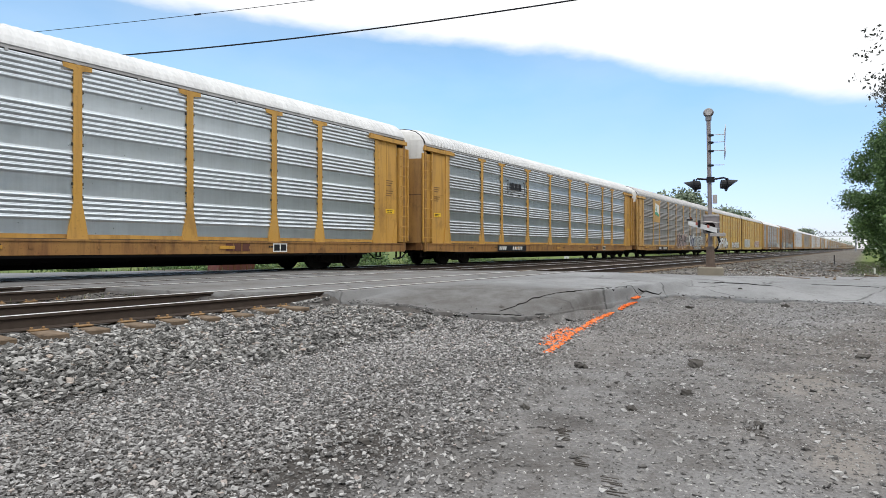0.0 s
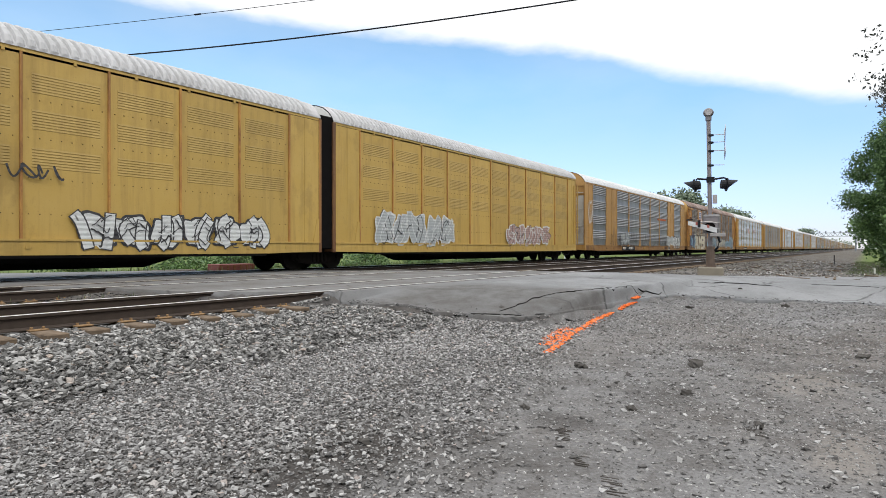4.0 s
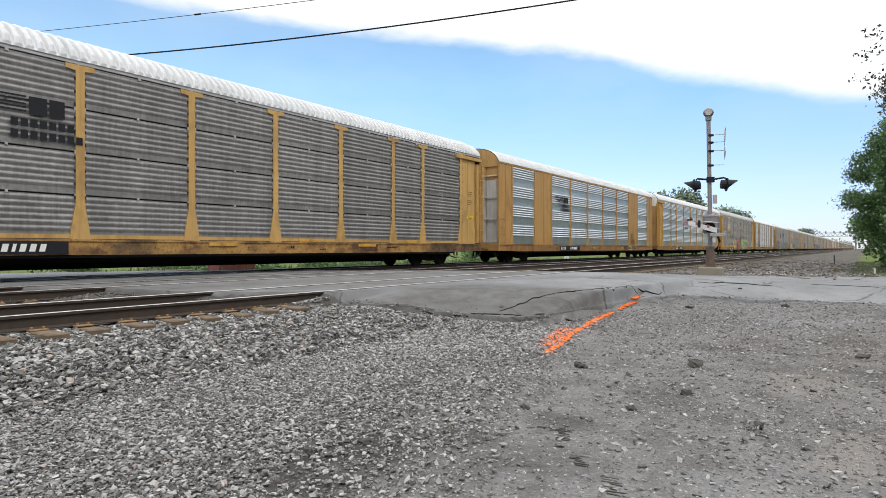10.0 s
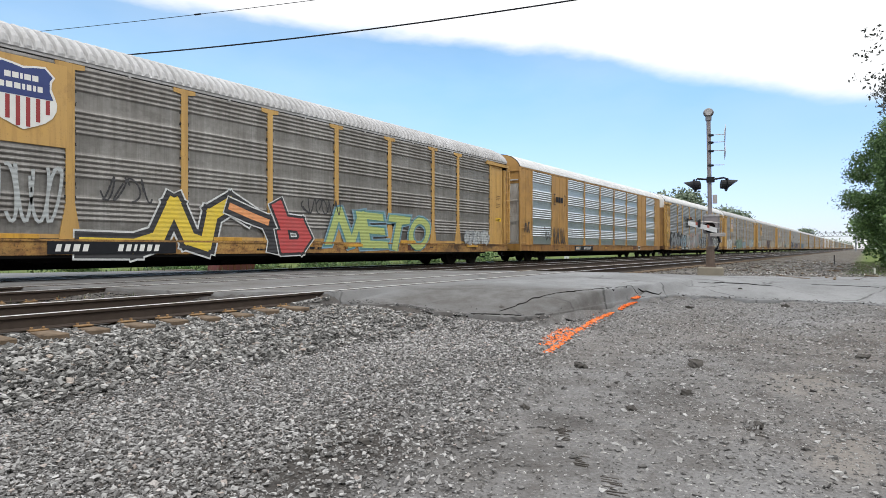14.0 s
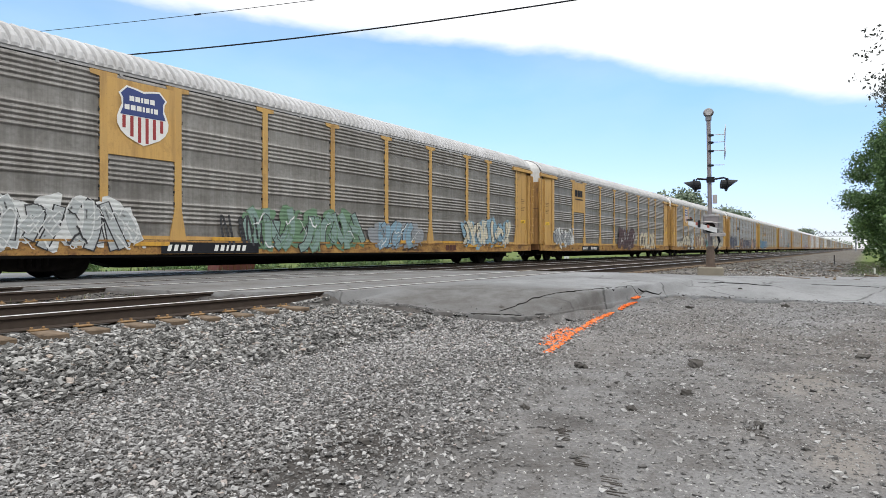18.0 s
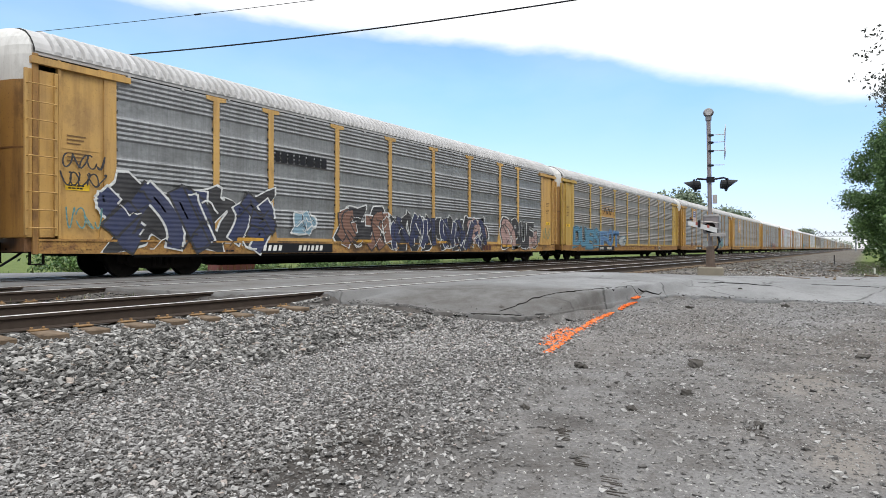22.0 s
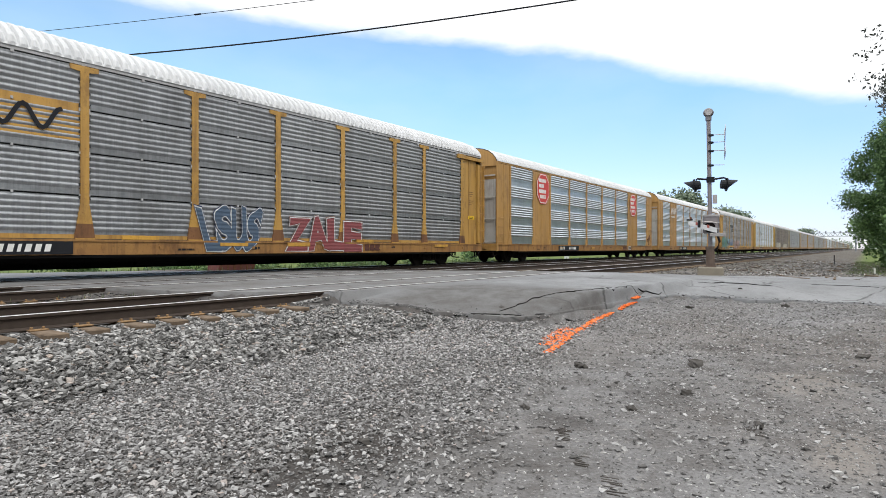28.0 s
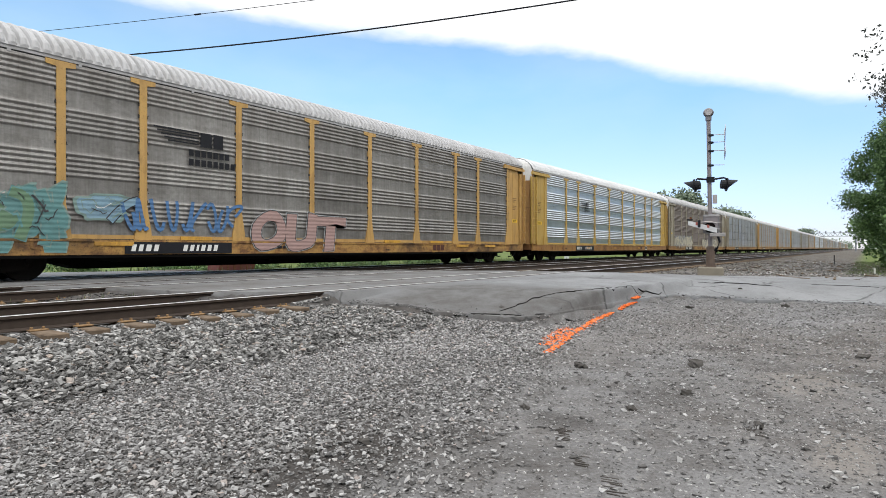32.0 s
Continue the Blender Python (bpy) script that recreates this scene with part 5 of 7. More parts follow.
def swoop(canvas):
    """A long low arrow in yellow that rises into two humps and a red face of a letter."""
    def draw(s):
        ink = SPRAY_NAMES.index
        yellow = [(6.9, 0.82), (8.1, 0.80), (8.7, 1.0), (9.15, 1.95), (9.6, 1.0), (10.1, 0.85), (10.3, 1.7), (10.9, 2.05), (11.5, 1.75)]
        ribbon(s, yellow, 0.74, ink("white"), 0.004)
        ribbon(s, yellow, 0.64, ink("black"), 0.008)
        ribbon(s, yellow, 0.36, ink("yellow"), 0.014)
        arm = [(10.9, 1.95), (11.6, 1.72), (12.2, 1.55), (12.5, 1.0), (12.45, 0.75)]
        ribbon(s, arm, 0.56, ink("white"), 0.020)
        ribbon(s, arm, 0.48, ink("black"), 0.024)
        ribbon(s, arm[:3], 0.20, ink("orange"), 0.029)
        bowl = [(12.6, 2.05), (12.85, 1.55), (13.5, 1.5), (13.75, 1.1), (13.5, 0.82), (12.9, 0.80), (12.8, 1.2)]
        ribbon(s, bowl, 0.66, ink("white"), 0.032)
        ribbon(s, bowl, 0.58, ink("black"), 0.036)
        ribbon(s, bowl, 0.42, ink("red"), 0.041)
    canvas.piece(draw)


def spray_part(car, draw, label):
    draw(Canvas(car, "graffiti", [spray(n, SPRAY[n]) for n in SPRAY_NAMES], label))


def badge_part(car, draw, label, extra=()):
    s = Shape()
    draw(s)
    child("badge", s.mesh("badge", [M_white, M_blue, M_red, M_black, *extra]), car, None, label)


def number_mesh():
    def make():
        s = Shape()
        flat(s, [(0, 0.60), (3.1, 0.60), (3.1, 0.90), (0, 0.90)], 0.020, 3)
        x = 0.16
        for w in (0.11, 0.11, 0.14, 0.12, -0.55, 0.12, 0.12, 0.07, 0.12, 0.12, 0.12):
            if w > 0:
                flat(s, [(x, 0.665), (x + w, 0.665), (x + w + 0.04, 0.835), (x + 0.04, 0.835)], 0.024, 0)
            x += abs(w) + 0.075
        return s.mesh("number_board", [M_white, M_blue, M_red, M_black])
    return cached("number", make)


def dark_number_mesh():
    def make():
        s = Shape()
        bar_row(s, 0.0, 0.64, 0.22, (0.6, 0.6, -0.7, 0.6, 0.4, 0.6, 0.6, 0.6, 0.6), 0, 0.010, 0.2)
        return s.mesh("number_marks", M_black)
    return cached("dark_number", make)


def owner_mesh():
    def make():
        s = Shape()
        bar_row(s, 0.0, 0.66, 0.22, (1.1, 1.1, 1.2), 0, 0.010, 0.2)
        return s.mesh("owner_marks", cached("mark_brown", lambda: mat_plain("mark_brown", (0.09, 0.03, 0.02), 0.6)))
    return cached("owner", make)


def label_pieces():
    """Small stencilled stencils on an end sheet, one mesh each."""
    def make():
        mats = [cached("vivid", lambda: mat_plain("vivid_yellow", (0.80, 0.52, 0.02), 0.5)), M_black]
        out, low = [], -0.045
        for z in (3.35, 2.95):
            s = Shape()
            for j, w in enumerate((0.42, 0.38, 0.30)):
                flat(s, [(0.75, z - 0.09 * j), (0.75 + w, z - 0.09 * j), (0.75 + w, z - 0.09 * j + 0.03), (0.75, z - 0.09 * j + 0.03)], low, 1)
            flat(s, [(0.752, z - 0.18), (0.757, z - 0.18), (0.757, z), (0.752, z)], low + 0.001, 1)
            out.append(s.mesh("stencil_note", [mats[0], cached("stencil_ink", lambda: mat_plain("stencil_ink", (0.17, 0.095, 0.035), 0.7))]))
        s = Shape()
        flat(s, [(0.72, 2.1), (1.25, 2.1), (1.25, 2.26), (0.72, 2.26)], low, 0)
        bar_row(s, 0.78, 2.19, 0.03, (3, 2, 3, 2), 1, low + 0.003, 0.5)
        bar_row(s, 0.78, 2.13, 0.03, (2, 3, 2, 2), 1, low + 0.003, 0.5)
        out.append(s.mesh("warning_label", mats))
        return out
    return cached("labels", make)


def add_labels(car, x):
    stencils = label_pieces()
    for me in stencils[:2]:
        child("stencil_note", me, car, pose(x, 0, 0))
    child("warning_label", stencils[2], car, pose(x, 0, 0), "small yellow warning label")


def add_sill_marks(car, seed, strips):
    """Stencil lines, reflector strips and the inspection panel along the sill, each its own part."""
    r = random.Random(seed)
    for k in range(5):
        def line():
            s = Shape()
            bar_row(s, 0, 0, r.choice((0.04, 0.05, 0.08)), [r.choice((0.7, 1.5, 2.5)) for _ in range(r.randrange(2, 6))], 0, 0.004, 0.4)
            return s.mesh("stencil_line", M_black)
        x, z = r.uniform(3, 24), r.uniform(0.64, 0.8)
        child("stencil_line", cached(("stencil", seed, k), line), car, pose(x, 0, z))

    def strip(w, h):
        s = Shape()
        s.box((0, FACE - 0.024, 0), (w, FACE, h), 0, 0.004)
        return s.mesh("reflector_strip", M_reflector)
    if strips:
        for x in (2.3, 5.0, 7.2, 9.9, 12.8, 15.7, 18.5, 21.2, 23.2):
            if r.random() < 0.55:
                child("reflector_strip", cached("strip_long", lambda: strip(0.95, 0.10)), car, pose(x + r.uniform(-0.2, 0.5), 0, r.choice((0.955, 0.80))), "orange-yellow reflector strip")
    else:
        for x in (8.0, 13.2, 19.0):
            child("reflector_strip", cached("strip_short", lambda: strip(0.5, 0.09)), car, pose(x, 0, 0.72), "orange-yellow reflector strip")

    def panel():
        s = Shape()
        flat(s, [(0, 0), (0.56, 0), (0.56, 0.28), (0, 0.28)], 0.005, 0)
        flat(s, [(0.04, 0.04), (0.26, 0.04), (0.26, 0.24), (0.04, 0.24)], 0.008, 1)
        flat(s, [(0.30, 0.04), (0.52, 0.04), (0.52, 0.24), (0.30, 0.24)], 0.008, 1)
        return s.mesh("inspection_panel", [M_white, M_black])
    if not strips:
        child("inspection_panel", cached("inspection", panel), car, pose(20.9, 0, 0.62), "black and white inspection panel")


M_reflector = mat_paint("worn_reflector", (0.62, 0.34, 0.04), (0.50, 0.27, 0.05), (0.12, 0.06, 0.03), 0.7)


WAVE = 24053.0      # metres of track for each unit of the passage law below
START, STEP, LONG, PACE, SLOW = 0.00128674, 0.00119111, 0.00067164, 0.00088398, -1.22625e-6
OFFSET = 10.62


# stretch in the couplings: how far each car stands from an even spacing
SLACK = {0: -0.25, 1: -0.1, 4: -0.2, 5: -0.18, 8: 0.15, 9: 0.32, 10: 0.34, 11: 0.12, 12: 0.42, 13: 0.24, 14: 0.27, 16: 0.08, 18: 0.4, 19: 0.22, 20: 0.29, 21: 0.16, 22: 0.3, 23: 0.14, 24: 0.1}


def car_head(i, t):
    """Where along the track the leading end of car i is at t seconds."""
    q = START + STEP * (i - 1) + (LONG if i >= 4 else 0.0) - PACE * t - 0.5 * SLOW * t * t
    return WAVE * q - OFFSET + SLACK.get(i, 0.0)


def roll_angle(t):
    """Degrees that a wheel has turned by t seconds."""
    return math.degrees(WAVE * (PACE * t + 0.5 * SLOW * t * t) / 0.46)


CARS = []


def both(name, me, car, x, turn):
    """A part on the near side and its twin on the far side, turned round the car's middle."""
    child(name, me, car, pose(x, 0, 0))
    child(name, me, car, turn @ pose(x, 0, 0))


def body_parts(car, segs, length, pan, style, yel, roof, post, rib=0.03, gold=False, x_off=0.0):
    turn = pose(2 * x_off + length, 0, 0, 0, 0, 180)
    trim = 0.05 if gold else 0.09
    child("roof", roof_mesh(length - 2 * trim, roof, rib, gold), car, pose(x_off + trim, 0, 0))
    child("underframe", underframe_mesh(length), car, pose(x_off, 0, 0))
    both("side_sill", sill_mesh(length, M_sill_clean if yel in (M_yel, M_yel_gold, M_yel_old, M_yel_pale) else M_sill), car, x_off, turn)
    both("eave_rail", eave_mesh(length, yel if gold else (M_foot if roof is M_roof_rust else M_roof_grey), 0), car, x_off, turn)
    x = 0.0
    for n, (k, w) in enumerate(segs):
        if k == "p":
            both("panel", panel_mesh(w, style, pan, None if gold or yel is M_yel_rust else yel), car, x_off + x, turn)
        elif k == "e":
            both("end_sheet", solid_panel_mesh(w - 0.55, yel, "end" if n == 0 else "end2"), car, x_off + (0.55 if n == 0 else x), turn)
        elif k == "g":
            both("end_sheet", solid_panel_mesh(w - 0.1, yel, "broad"), car, x_off + x + (0.1 if n == 0 else 0), turn)
        elif k == "y":
            both("side_sheet", solid_panel_mesh(w, yel, "broad"), car, x_off + x, turn)
        x += w
        if n < len(segs) - 1:
            both("post", post_mesh(post, yel), car, x_off + x, turn)


def autorack(i, pan=None, style="bands", yel=None, roof=None, post="cap", gold=False, rolling=True, label="", logo_bay=False, rib=0.052):
    segs = SEGS_GOLD if gold else SEGS_POST
    length = sum(w for _, w in segs)
    off = 0.42 if gold else 0.0
    car = thing("autorack_car", pose(car_head(i, 0), TRAIN_Y, 0), label, "freight car", "cars of the train")
    body_parts(car, segs, length, pan, style, yel, roof, post, rib, gold, off)
    cap = M_hood if roof is not M_roof_rust else M_yel_fade
    for m in (pose(off, 0, 0), pose(off + length, 0, 0, 0, 0, 180)):
        if gold:
            add_end(car, m, yel, cap, gold, "white and yellow folding end door")
        else:
            add_round_end(car, m, M_door_yel, cap)
    if gold:
        turn = pose(2 * off + length, 0, 0, 0, 0, 180)
        for x in (off + 0.05, off + length - 0.75):
            for z in (1.05, 1.45, 1.85, 2.3):
                child("grab_iron", grab_mesh(yel), car, pose(x, 0, z))
                child("grab_iron", grab_mesh(yel), car, turn @ pose(x, 0, z))
    else:
        turn = pose(length, 0, 0, 0, 0, 180)
        both("corner_sheet", corner_sheet_mesh(yel, False), car, -0.05, turn)
        both("corner_sheet", corner_sheet_mesh(yel, True), car, length - 0.44, turn)
        both("ladder", ladder_mesh(yel, 0.60), car, -0.10, turn)
        both("ladder", ladder_mesh(yel), car, length - 0.44, turn)
        both("header_beam", header_mesh(yel), car, 0, turn)
        both("header_beam", header_mesh(yel), car, length - 2.2, turn)
    if logo_bay:
        s = Shape()
        s.box((4.74, -(SIDE - 0.005), 3.05), (6.53, -(SIDE - 0.09), 4.95), 0, 0.006)
        child("badge_sheet", s.mesh("badge_sheet", yel), car)
    if i < 26:
        add_labels(car, off)
        add_labels(car, off + length - 1.95)
    if yel is M_yel_rust:
        child("number_marks", dark_number_mesh(), car, pose(7.0, 0, 0), "worn black bars on the sill")
    else:
        child("number_board", number_mesh(), car, pose(off + (7.4 if gold else 6.1), 0, 0), "black board with pale bars")
    child("owner_marks", owner_mesh(), car, pose(off + 19.2, 0, 0), "dark brown bars on the sill")
    if i < 26:
        add_sill_marks(car, i % 5, yel in (M_yel_fade, M_yel_old))
    if i in (2, 5, 21):
        add_brake(car, off + length - (1.35 if gold else 1.75))
    for x in (3.3, length - 3.3):
        add_truck(car, off + x, rolling)
    add_ends(car, off, off + length)
    CARS.append((car, i))
    return car


def articulated(i):
    """A two-unit car in solid yellow with louvred sheets."""
    car = thing("articulated_autorack_car", pose(car_head(i, 0), TRAIN_Y, 0), "solid yellow two-unit autorack car with louvred panels and graffiti", "freight car", "cars of the train")
    for unit, off in enumerate((0.0, 22.1)):
        length = 21.6
        child("roof", roof_mesh(length - 0.1, M_roof_grey, 0.045), car, pose(off + 0.05, 0, 0))
        child("underframe", underframe_mesh(length), car, pose(off, 0, 0))
        turn = pose(2 * off + length, 0, 0, 0, 0, 180)
        both("eave_rail", eave_mesh(length, M_yel_pale, 0), car, off, turn)
        segs = (("e", 1.4),) + (("y", 1.88),) * 10 + (("e", 1.4),)
        x = 0.1
        for n, (k, w) in enumerate(segs):
            if k == "e":
                both("end_sheet", solid_panel_mesh(1.3, M_yel_pale, "broad"), car, off + x, turn)
                x += 1.3
            else:
                me = louvre_mesh(w, M_yel_pale)
                both("panel", me, car, off + x, turn)
                x += w
            both("post", post_mesh("rib", M_yel_rust), car, off + x, turn)
        both("side_sill", sill_mesh(length, M_yel_pale), car, off, turn)
        for m in (pose(off, 0, 0), pose(off + length, 0, 0, 0, 0, 180)):
            if abs(m.translation.x - 21.85) < 1:
                add_end(car, m, M_end, M_white, False)
            else:
                add_round_end(car, m, M_yel_pale, M_hood)
    child("ladder", ladder_mesh(M_yel_pale), car, pose(-0.06, 0, 0))
    child("ladder", ladder_mesh(M_yel_pale), car, pose(43.26, 0, 0))
    child("header_beam", header_mesh(M_yel_pale), car)
    s = Shape()
    s.box((21.5, -1.46, 0.7), (22.2, 1.46, 5.3), 0, 0.05)
    child("bellows", s.mesh("bellows", M_under), car, None, "dark flexible joint between the units")
    for x in (2.6, 21.85, 41.1):
        add_truck(car, x, True)
    add_ends(car, 0, 43.7)
    CARS.append((car, i))
    return car


def build_train():
    new_, mid, old, dark, rust = M_pan_new, M_pan_mid, M_pan_old, M_pan_dark, M_pan_rust
    W, B, R, K = 0, 1, 2, 3
    rib_lo = 0.012

    def shield_on(car, xc=5.64, zc=4.1, w=1.35, h=1.5):
        badge_part(car, lambda s: shield(s, xc, zc, w, h, (W, B, 4)), "red, white and blue shield badge", (M_shield_red,))

    def stripes_on(car, x, z, k=1.0, mi=K):
        def draw(s):
            for j in range(5):
                flat(s, [(x + 0.1 * j * k, z + (0.36 - 0.08 * j) * k), (x + 1.3 * k, z + (0.36 - 0.08 * j) * k), (x + 1.3 * k, z + (0.40 - 0.08 * j) * k), (x + 0.1 * j * k, z + (0.40 - 0.08 * j) * k)], 0.006, mi)
            bar_row(s, x + 1.35 * k, z, 0.4 * k, (0.9, 0.8), mi, 0.006, 0.12)
            bar_row(s, x + 1.0 * k, z - 0.28 * k, 0.18 * k, (0.8,) * 7, mi, 0.006, 0.25)
            bar_row(s, x + 1.0 * k, z - 0.54 * k, 0.18 * k, (0.8,) * 8, mi, 0.006, 0.25)
        badge_part(car, draw, "black striped badge")

    # the cars in the order in which they pass
    autorack(-1, new_, "bands", M_yel, M_roof_white, label="yellow-framed autorack car with bright galvanised panels")
    autorack(0, new_, "bands", M_yel, M_roof_white, label="yellow autorack car with bright galvanised panels and smooth white roof", rib=rib_lo)
    c = autorack(1, M_pan_soft, "bands", M_yel, M_roof_white, label="yellow-framed autorack car with silver panels and a black bracketed badge")

    def bracket(s):
        bar_row(s, 7.45, 3.8, 0.36, (1.0, 1.0, 1.0), K, 0.006, 0.2)
        for x, sg in ((7.1, 1), (9.0, -1)):
            ribbon(s, [(x + 0.12 * sg, 4.25), (x, 4.25), (x, 3.62), (x + 0.12 * sg, 3.62)], 0.06, K, 0.006)
        bar_row(s, 7.45, 3.5, 0.10, (1, 1, -5, 1, 1), K, 0.006, 0.4)
    badge_part(c, bracket, "black bracketed badge on pale metal")
    c = autorack(2, old, "bands", M_yel_fade, M_roof_grey, label="faded yellow autorack car with dull grey panels and pink graffiti", logo_bay=True)

    def flag(s):
        flat(s, [(5.0, 3.75), (6.2, 3.55), (6.35, 4.55), (5.1, 4.75)], 0.004, W)
        flat(s, [(5.0, 3.75), (6.2, 3.55), (6.22, 3.75), (5.6, 4.0), (5.05, 3.95)], 0.008, 4)
        flat(s, [(5.12, 4.1), (5.6, 4.0), (5.4, 4.5)], 0.008, 4)
    badge_part(c, flag, "white and green landscape badge", (cached("badge_green", lambda: mat_plain("badge_green", (0.05, 0.33, 0.22), 0.5)),))
    spray_part(c, lambda s: (letters(s, 12.6, 16.4, 0.85, 2.2, "black", "pink", 21, 5, "white", 0.6), letters(s, 17.6, 19.8, 0.85, 2.1, "navy", "white", 22, 2, None, 0.6), word(s, "RWE", 19.8, 22.7, 0.66, 1.95, "silver", "black", 22, "white", 0.012, 0.065), word(s, "FRESH", 23.2, 24.1, 1.68, 1.98, "white", None, 23, None, 0.01), scrawl(s, 23.2, 24.2, 1.2, 1.62, "white", 25), scrawl(s, 9.6, 10.6, 1.6, 2.2, "silver", 24)), "pink, black and white spray-painted letter shapes")
    c = articulated(3)
    stripes_on(c, 3.0, 3.75, 0.85)
    badge_part(c, lambda s: bar_row(s, 3.0, 2.45, 0.27, (0.45, 0.45, -0.9, 0.2, 0.2, 0.45, 0.45, 0.45, 0.2), K, 0.006, 0.3), "black number bars")
    spray_part(c, lambda s: (word(s, "UPFU", 4.0, 8.4, 0.78, 2.05, "white", "black", 31, None, 0.035, 0.03), letters(s, 8.5, 10.4, 0.75, 2.1, "white", "black", 31, 1, "silver", 0.55), letters(s, 13.8, 19.2, 0.75, 1.65, "white", "black", 32, 6, None, 0.3), scrawl(s, 2.1, 3.4, 1.2, 2.2, "silver", 33), letters(s, 24.4, 29.6, 0.9, 2.2, "silver", "white", 34, 5, None, 0.4), letters(s, 34.5, 39.5, 0.9, 2.0, "pink", "white", 35, 5, None, 0.4), scrawl(s, 0.7, 1.4, 1.2, 3.0, "black", 36), scrawl(s, 12.4, 13.6, 2.3, 2.6, "black", 37)), "large white block graffiti with black edges")
    c = autorack(4, mid, "bands", M_yel_gold, M_roof_white, "slim", True, label="golden autorack car with galvanised panels and black tags")
    spray_part(c, lambda s: (scrawl(s, 5.1, 7.4, 1.0, 1.8, "black", 41, 0.028), scrawl(s, 0.9, 2.0, 2.4, 4.0, "white", 42, 0.06), letters(s, 7.6, 9.6, 1.0, 2.0, "silver", "grey", 43, 4), scrawl(s, 10.0, 11.5, 1.2, 2.0, "black", 44, 0.03), scrawl(s, 12.9, 16.6, 0.9, 1.9, "black", 45, 0.035, 9), scrawl(s, 17.2, 20.6, 1.0, 1.7, "black", 46, 0.03), letters(s, 20.2, 22.6, 1.0, 1.9, "silver", "white", 47, 3), letters(s, 22.6, 25.2, 0.7, 1.9, "white", "black", 48, 3)), "black and white spray-painted tags")
    s = Shape()
    s.box((17.6, -(SIDE - 0.02), 3.25), (20.2, -(SIDE - 0.06), 3.4), 0)
    child("red_stripe", s.mesh("red_stripe", mat_plain("rust_stripe", (0.45, 0.10, 0.03), 0.6)), c)
    c = autorack(5, rust, "seams", M_yel_rust, M_roof_rust, "plain", label="grimy brown autorack car with rusted roof and shield badge", logo_bay=True)
    shield_on(c)
    spray_part(c, lambda s: (word(s, "RUMER", 3.1, 8.1, 0.66, 2.15, "cream", "grey", 51, None, 0.035, 0.025, 0.1), word(s, "LAER NASTY ERO SLOG", 2.65, 7.9, 2.22, 2.72, "cream", None, 52, None, -0.012), letters(s, 0.9, 3.2, 0.8, 2.2, "sky", "navy", 57, 3, None, 0.6), letters(s, 9.3, 14.6, 0.9, 2.0, "grey", "sky", 53, 5, None, 0.6), letters(s, 15.0, 19.9, 0.9, 1.9, "cream", "grey", 54, 6, None, 0.5), letters(s, 20.2, 23.0, 0.9, 1.7, "sky", "grey", 55, 4), letters(s, 23.0, 25.8, 0.7, 2.3, "grey", "sky", 56, 3, None, 0.7)), "cream and pale blue graffiti across the lower panels")
    c = autorack(6, new_, "bands", M_yel, M_roof_white, label="yellow-framed autorack car with silver panels and small red badges")
    for x in (10.9, 16.6):
        badge_part(c, lambda s: octagon(s, x, 3.5, 0.64, 0.62, R, W), "red octagonal badge with white bars")
    c = autorack(7, dark, "seams", M_yel_fade, M_roof_white, "cap", label="autorack car with dark grey seamed panels and faded yellow posts")
    stripes_on(c, 7.05, 3.7)
    c = autorack(8, new_, "bands", M_yel_gold, M_roof_white, "slim", True, label="golden autorack car with bright silver panels and white roof")
    stripes_on(c, 7.2, 3.5, 0.9)
    spray_part(c, lambda s: (scrawl(s, 21.3, 22.3, 1.05, 1.5, "black", 81, 0.035, 6), scrawl(s, 21.3, 21.8, 1.6, 1.9, "black", 82, 0.05, 2)), "small black tag")
    c = autorack(9, new_, "bands", M_yel, M_roof_white, label="yellow autorack car with silver panels and a red ribbon badge", rib=rib_lo)
    badge_part(c, lambda s: (worm(s, 10.5, 3.45, 1.7, 0.75, R), bar_row(s, 10.0, 2.75, 0.14, (0.8,) * 7, K, 0.006, 0.3)), "red ribbon-shaped badge")
    spray_part(c, lambda s: scrawl(s, 2.4, 3.8, 1.0, 1.7, "grey", 91), "small grey tag")
    c = autorack(10, old, "bands", M_yel_fade, M_roof_grey, label="autorack car with dirty panels, shield badge and vivid graffiti", logo_bay=True)
    shield_on(c)
    spray_part(c, lambda s: (swoop(s), word(s, "NETO", 14.9, 20.7, 0.72, 2.1, "lime", "teal", 104, "sky", 0.03, 0.03, 0.4), scrawl(s, 7.2, 8.6, 1.9, 2.5, "black", 105), scrawl(s, 13.6, 15.4, 1.9, 2.4, "black", 106), scrawl(s, 4.9, 6.4, 1.3, 2.6, "silver", 107, 0.07), letters(s, 23.4, 25.6, 0.95, 1.6, "silver", "grey", 108, 3), scrawl(s, 2.2, 4.2, 1.1, 2.2, "silver", 109)), "yellow, red and lime spray-painted letter shapes")
    c = autorack(11, new_, "bands", M_yel_gold, M_roof_white, "slim", True, label="golden autorack car with silver panels and black bracket badge")
    badge_part(c, lambda s: (bar_row(s, 5.0, 3.5, 0.32, (0.9, 0.9, 0.9), K, 0.006, 0.2), ribbon(s, [(4.9, 3.95), (4.75, 3.95), (4.75, 3.35), (4.9, 3.35)], 0.06, K, 0.006), ribbon(s, [(6.2, 3.95), (6.35, 3.95), (6.35, 3.35), (6.2, 3.35)], 0.06, K, 0.006)), "black bracketed badge")
    spray_part(c, lambda s: (scrawl(s, 4.7, 6.4, 1.0, 2.0, "black", 111, 0.06), scrawl(s, 3.4, 4.3, 1.2, 2.0, "black", 112), scrawl(s, 0.9, 1.6, 1.6, 2.2, "black", 113)), "black tags")
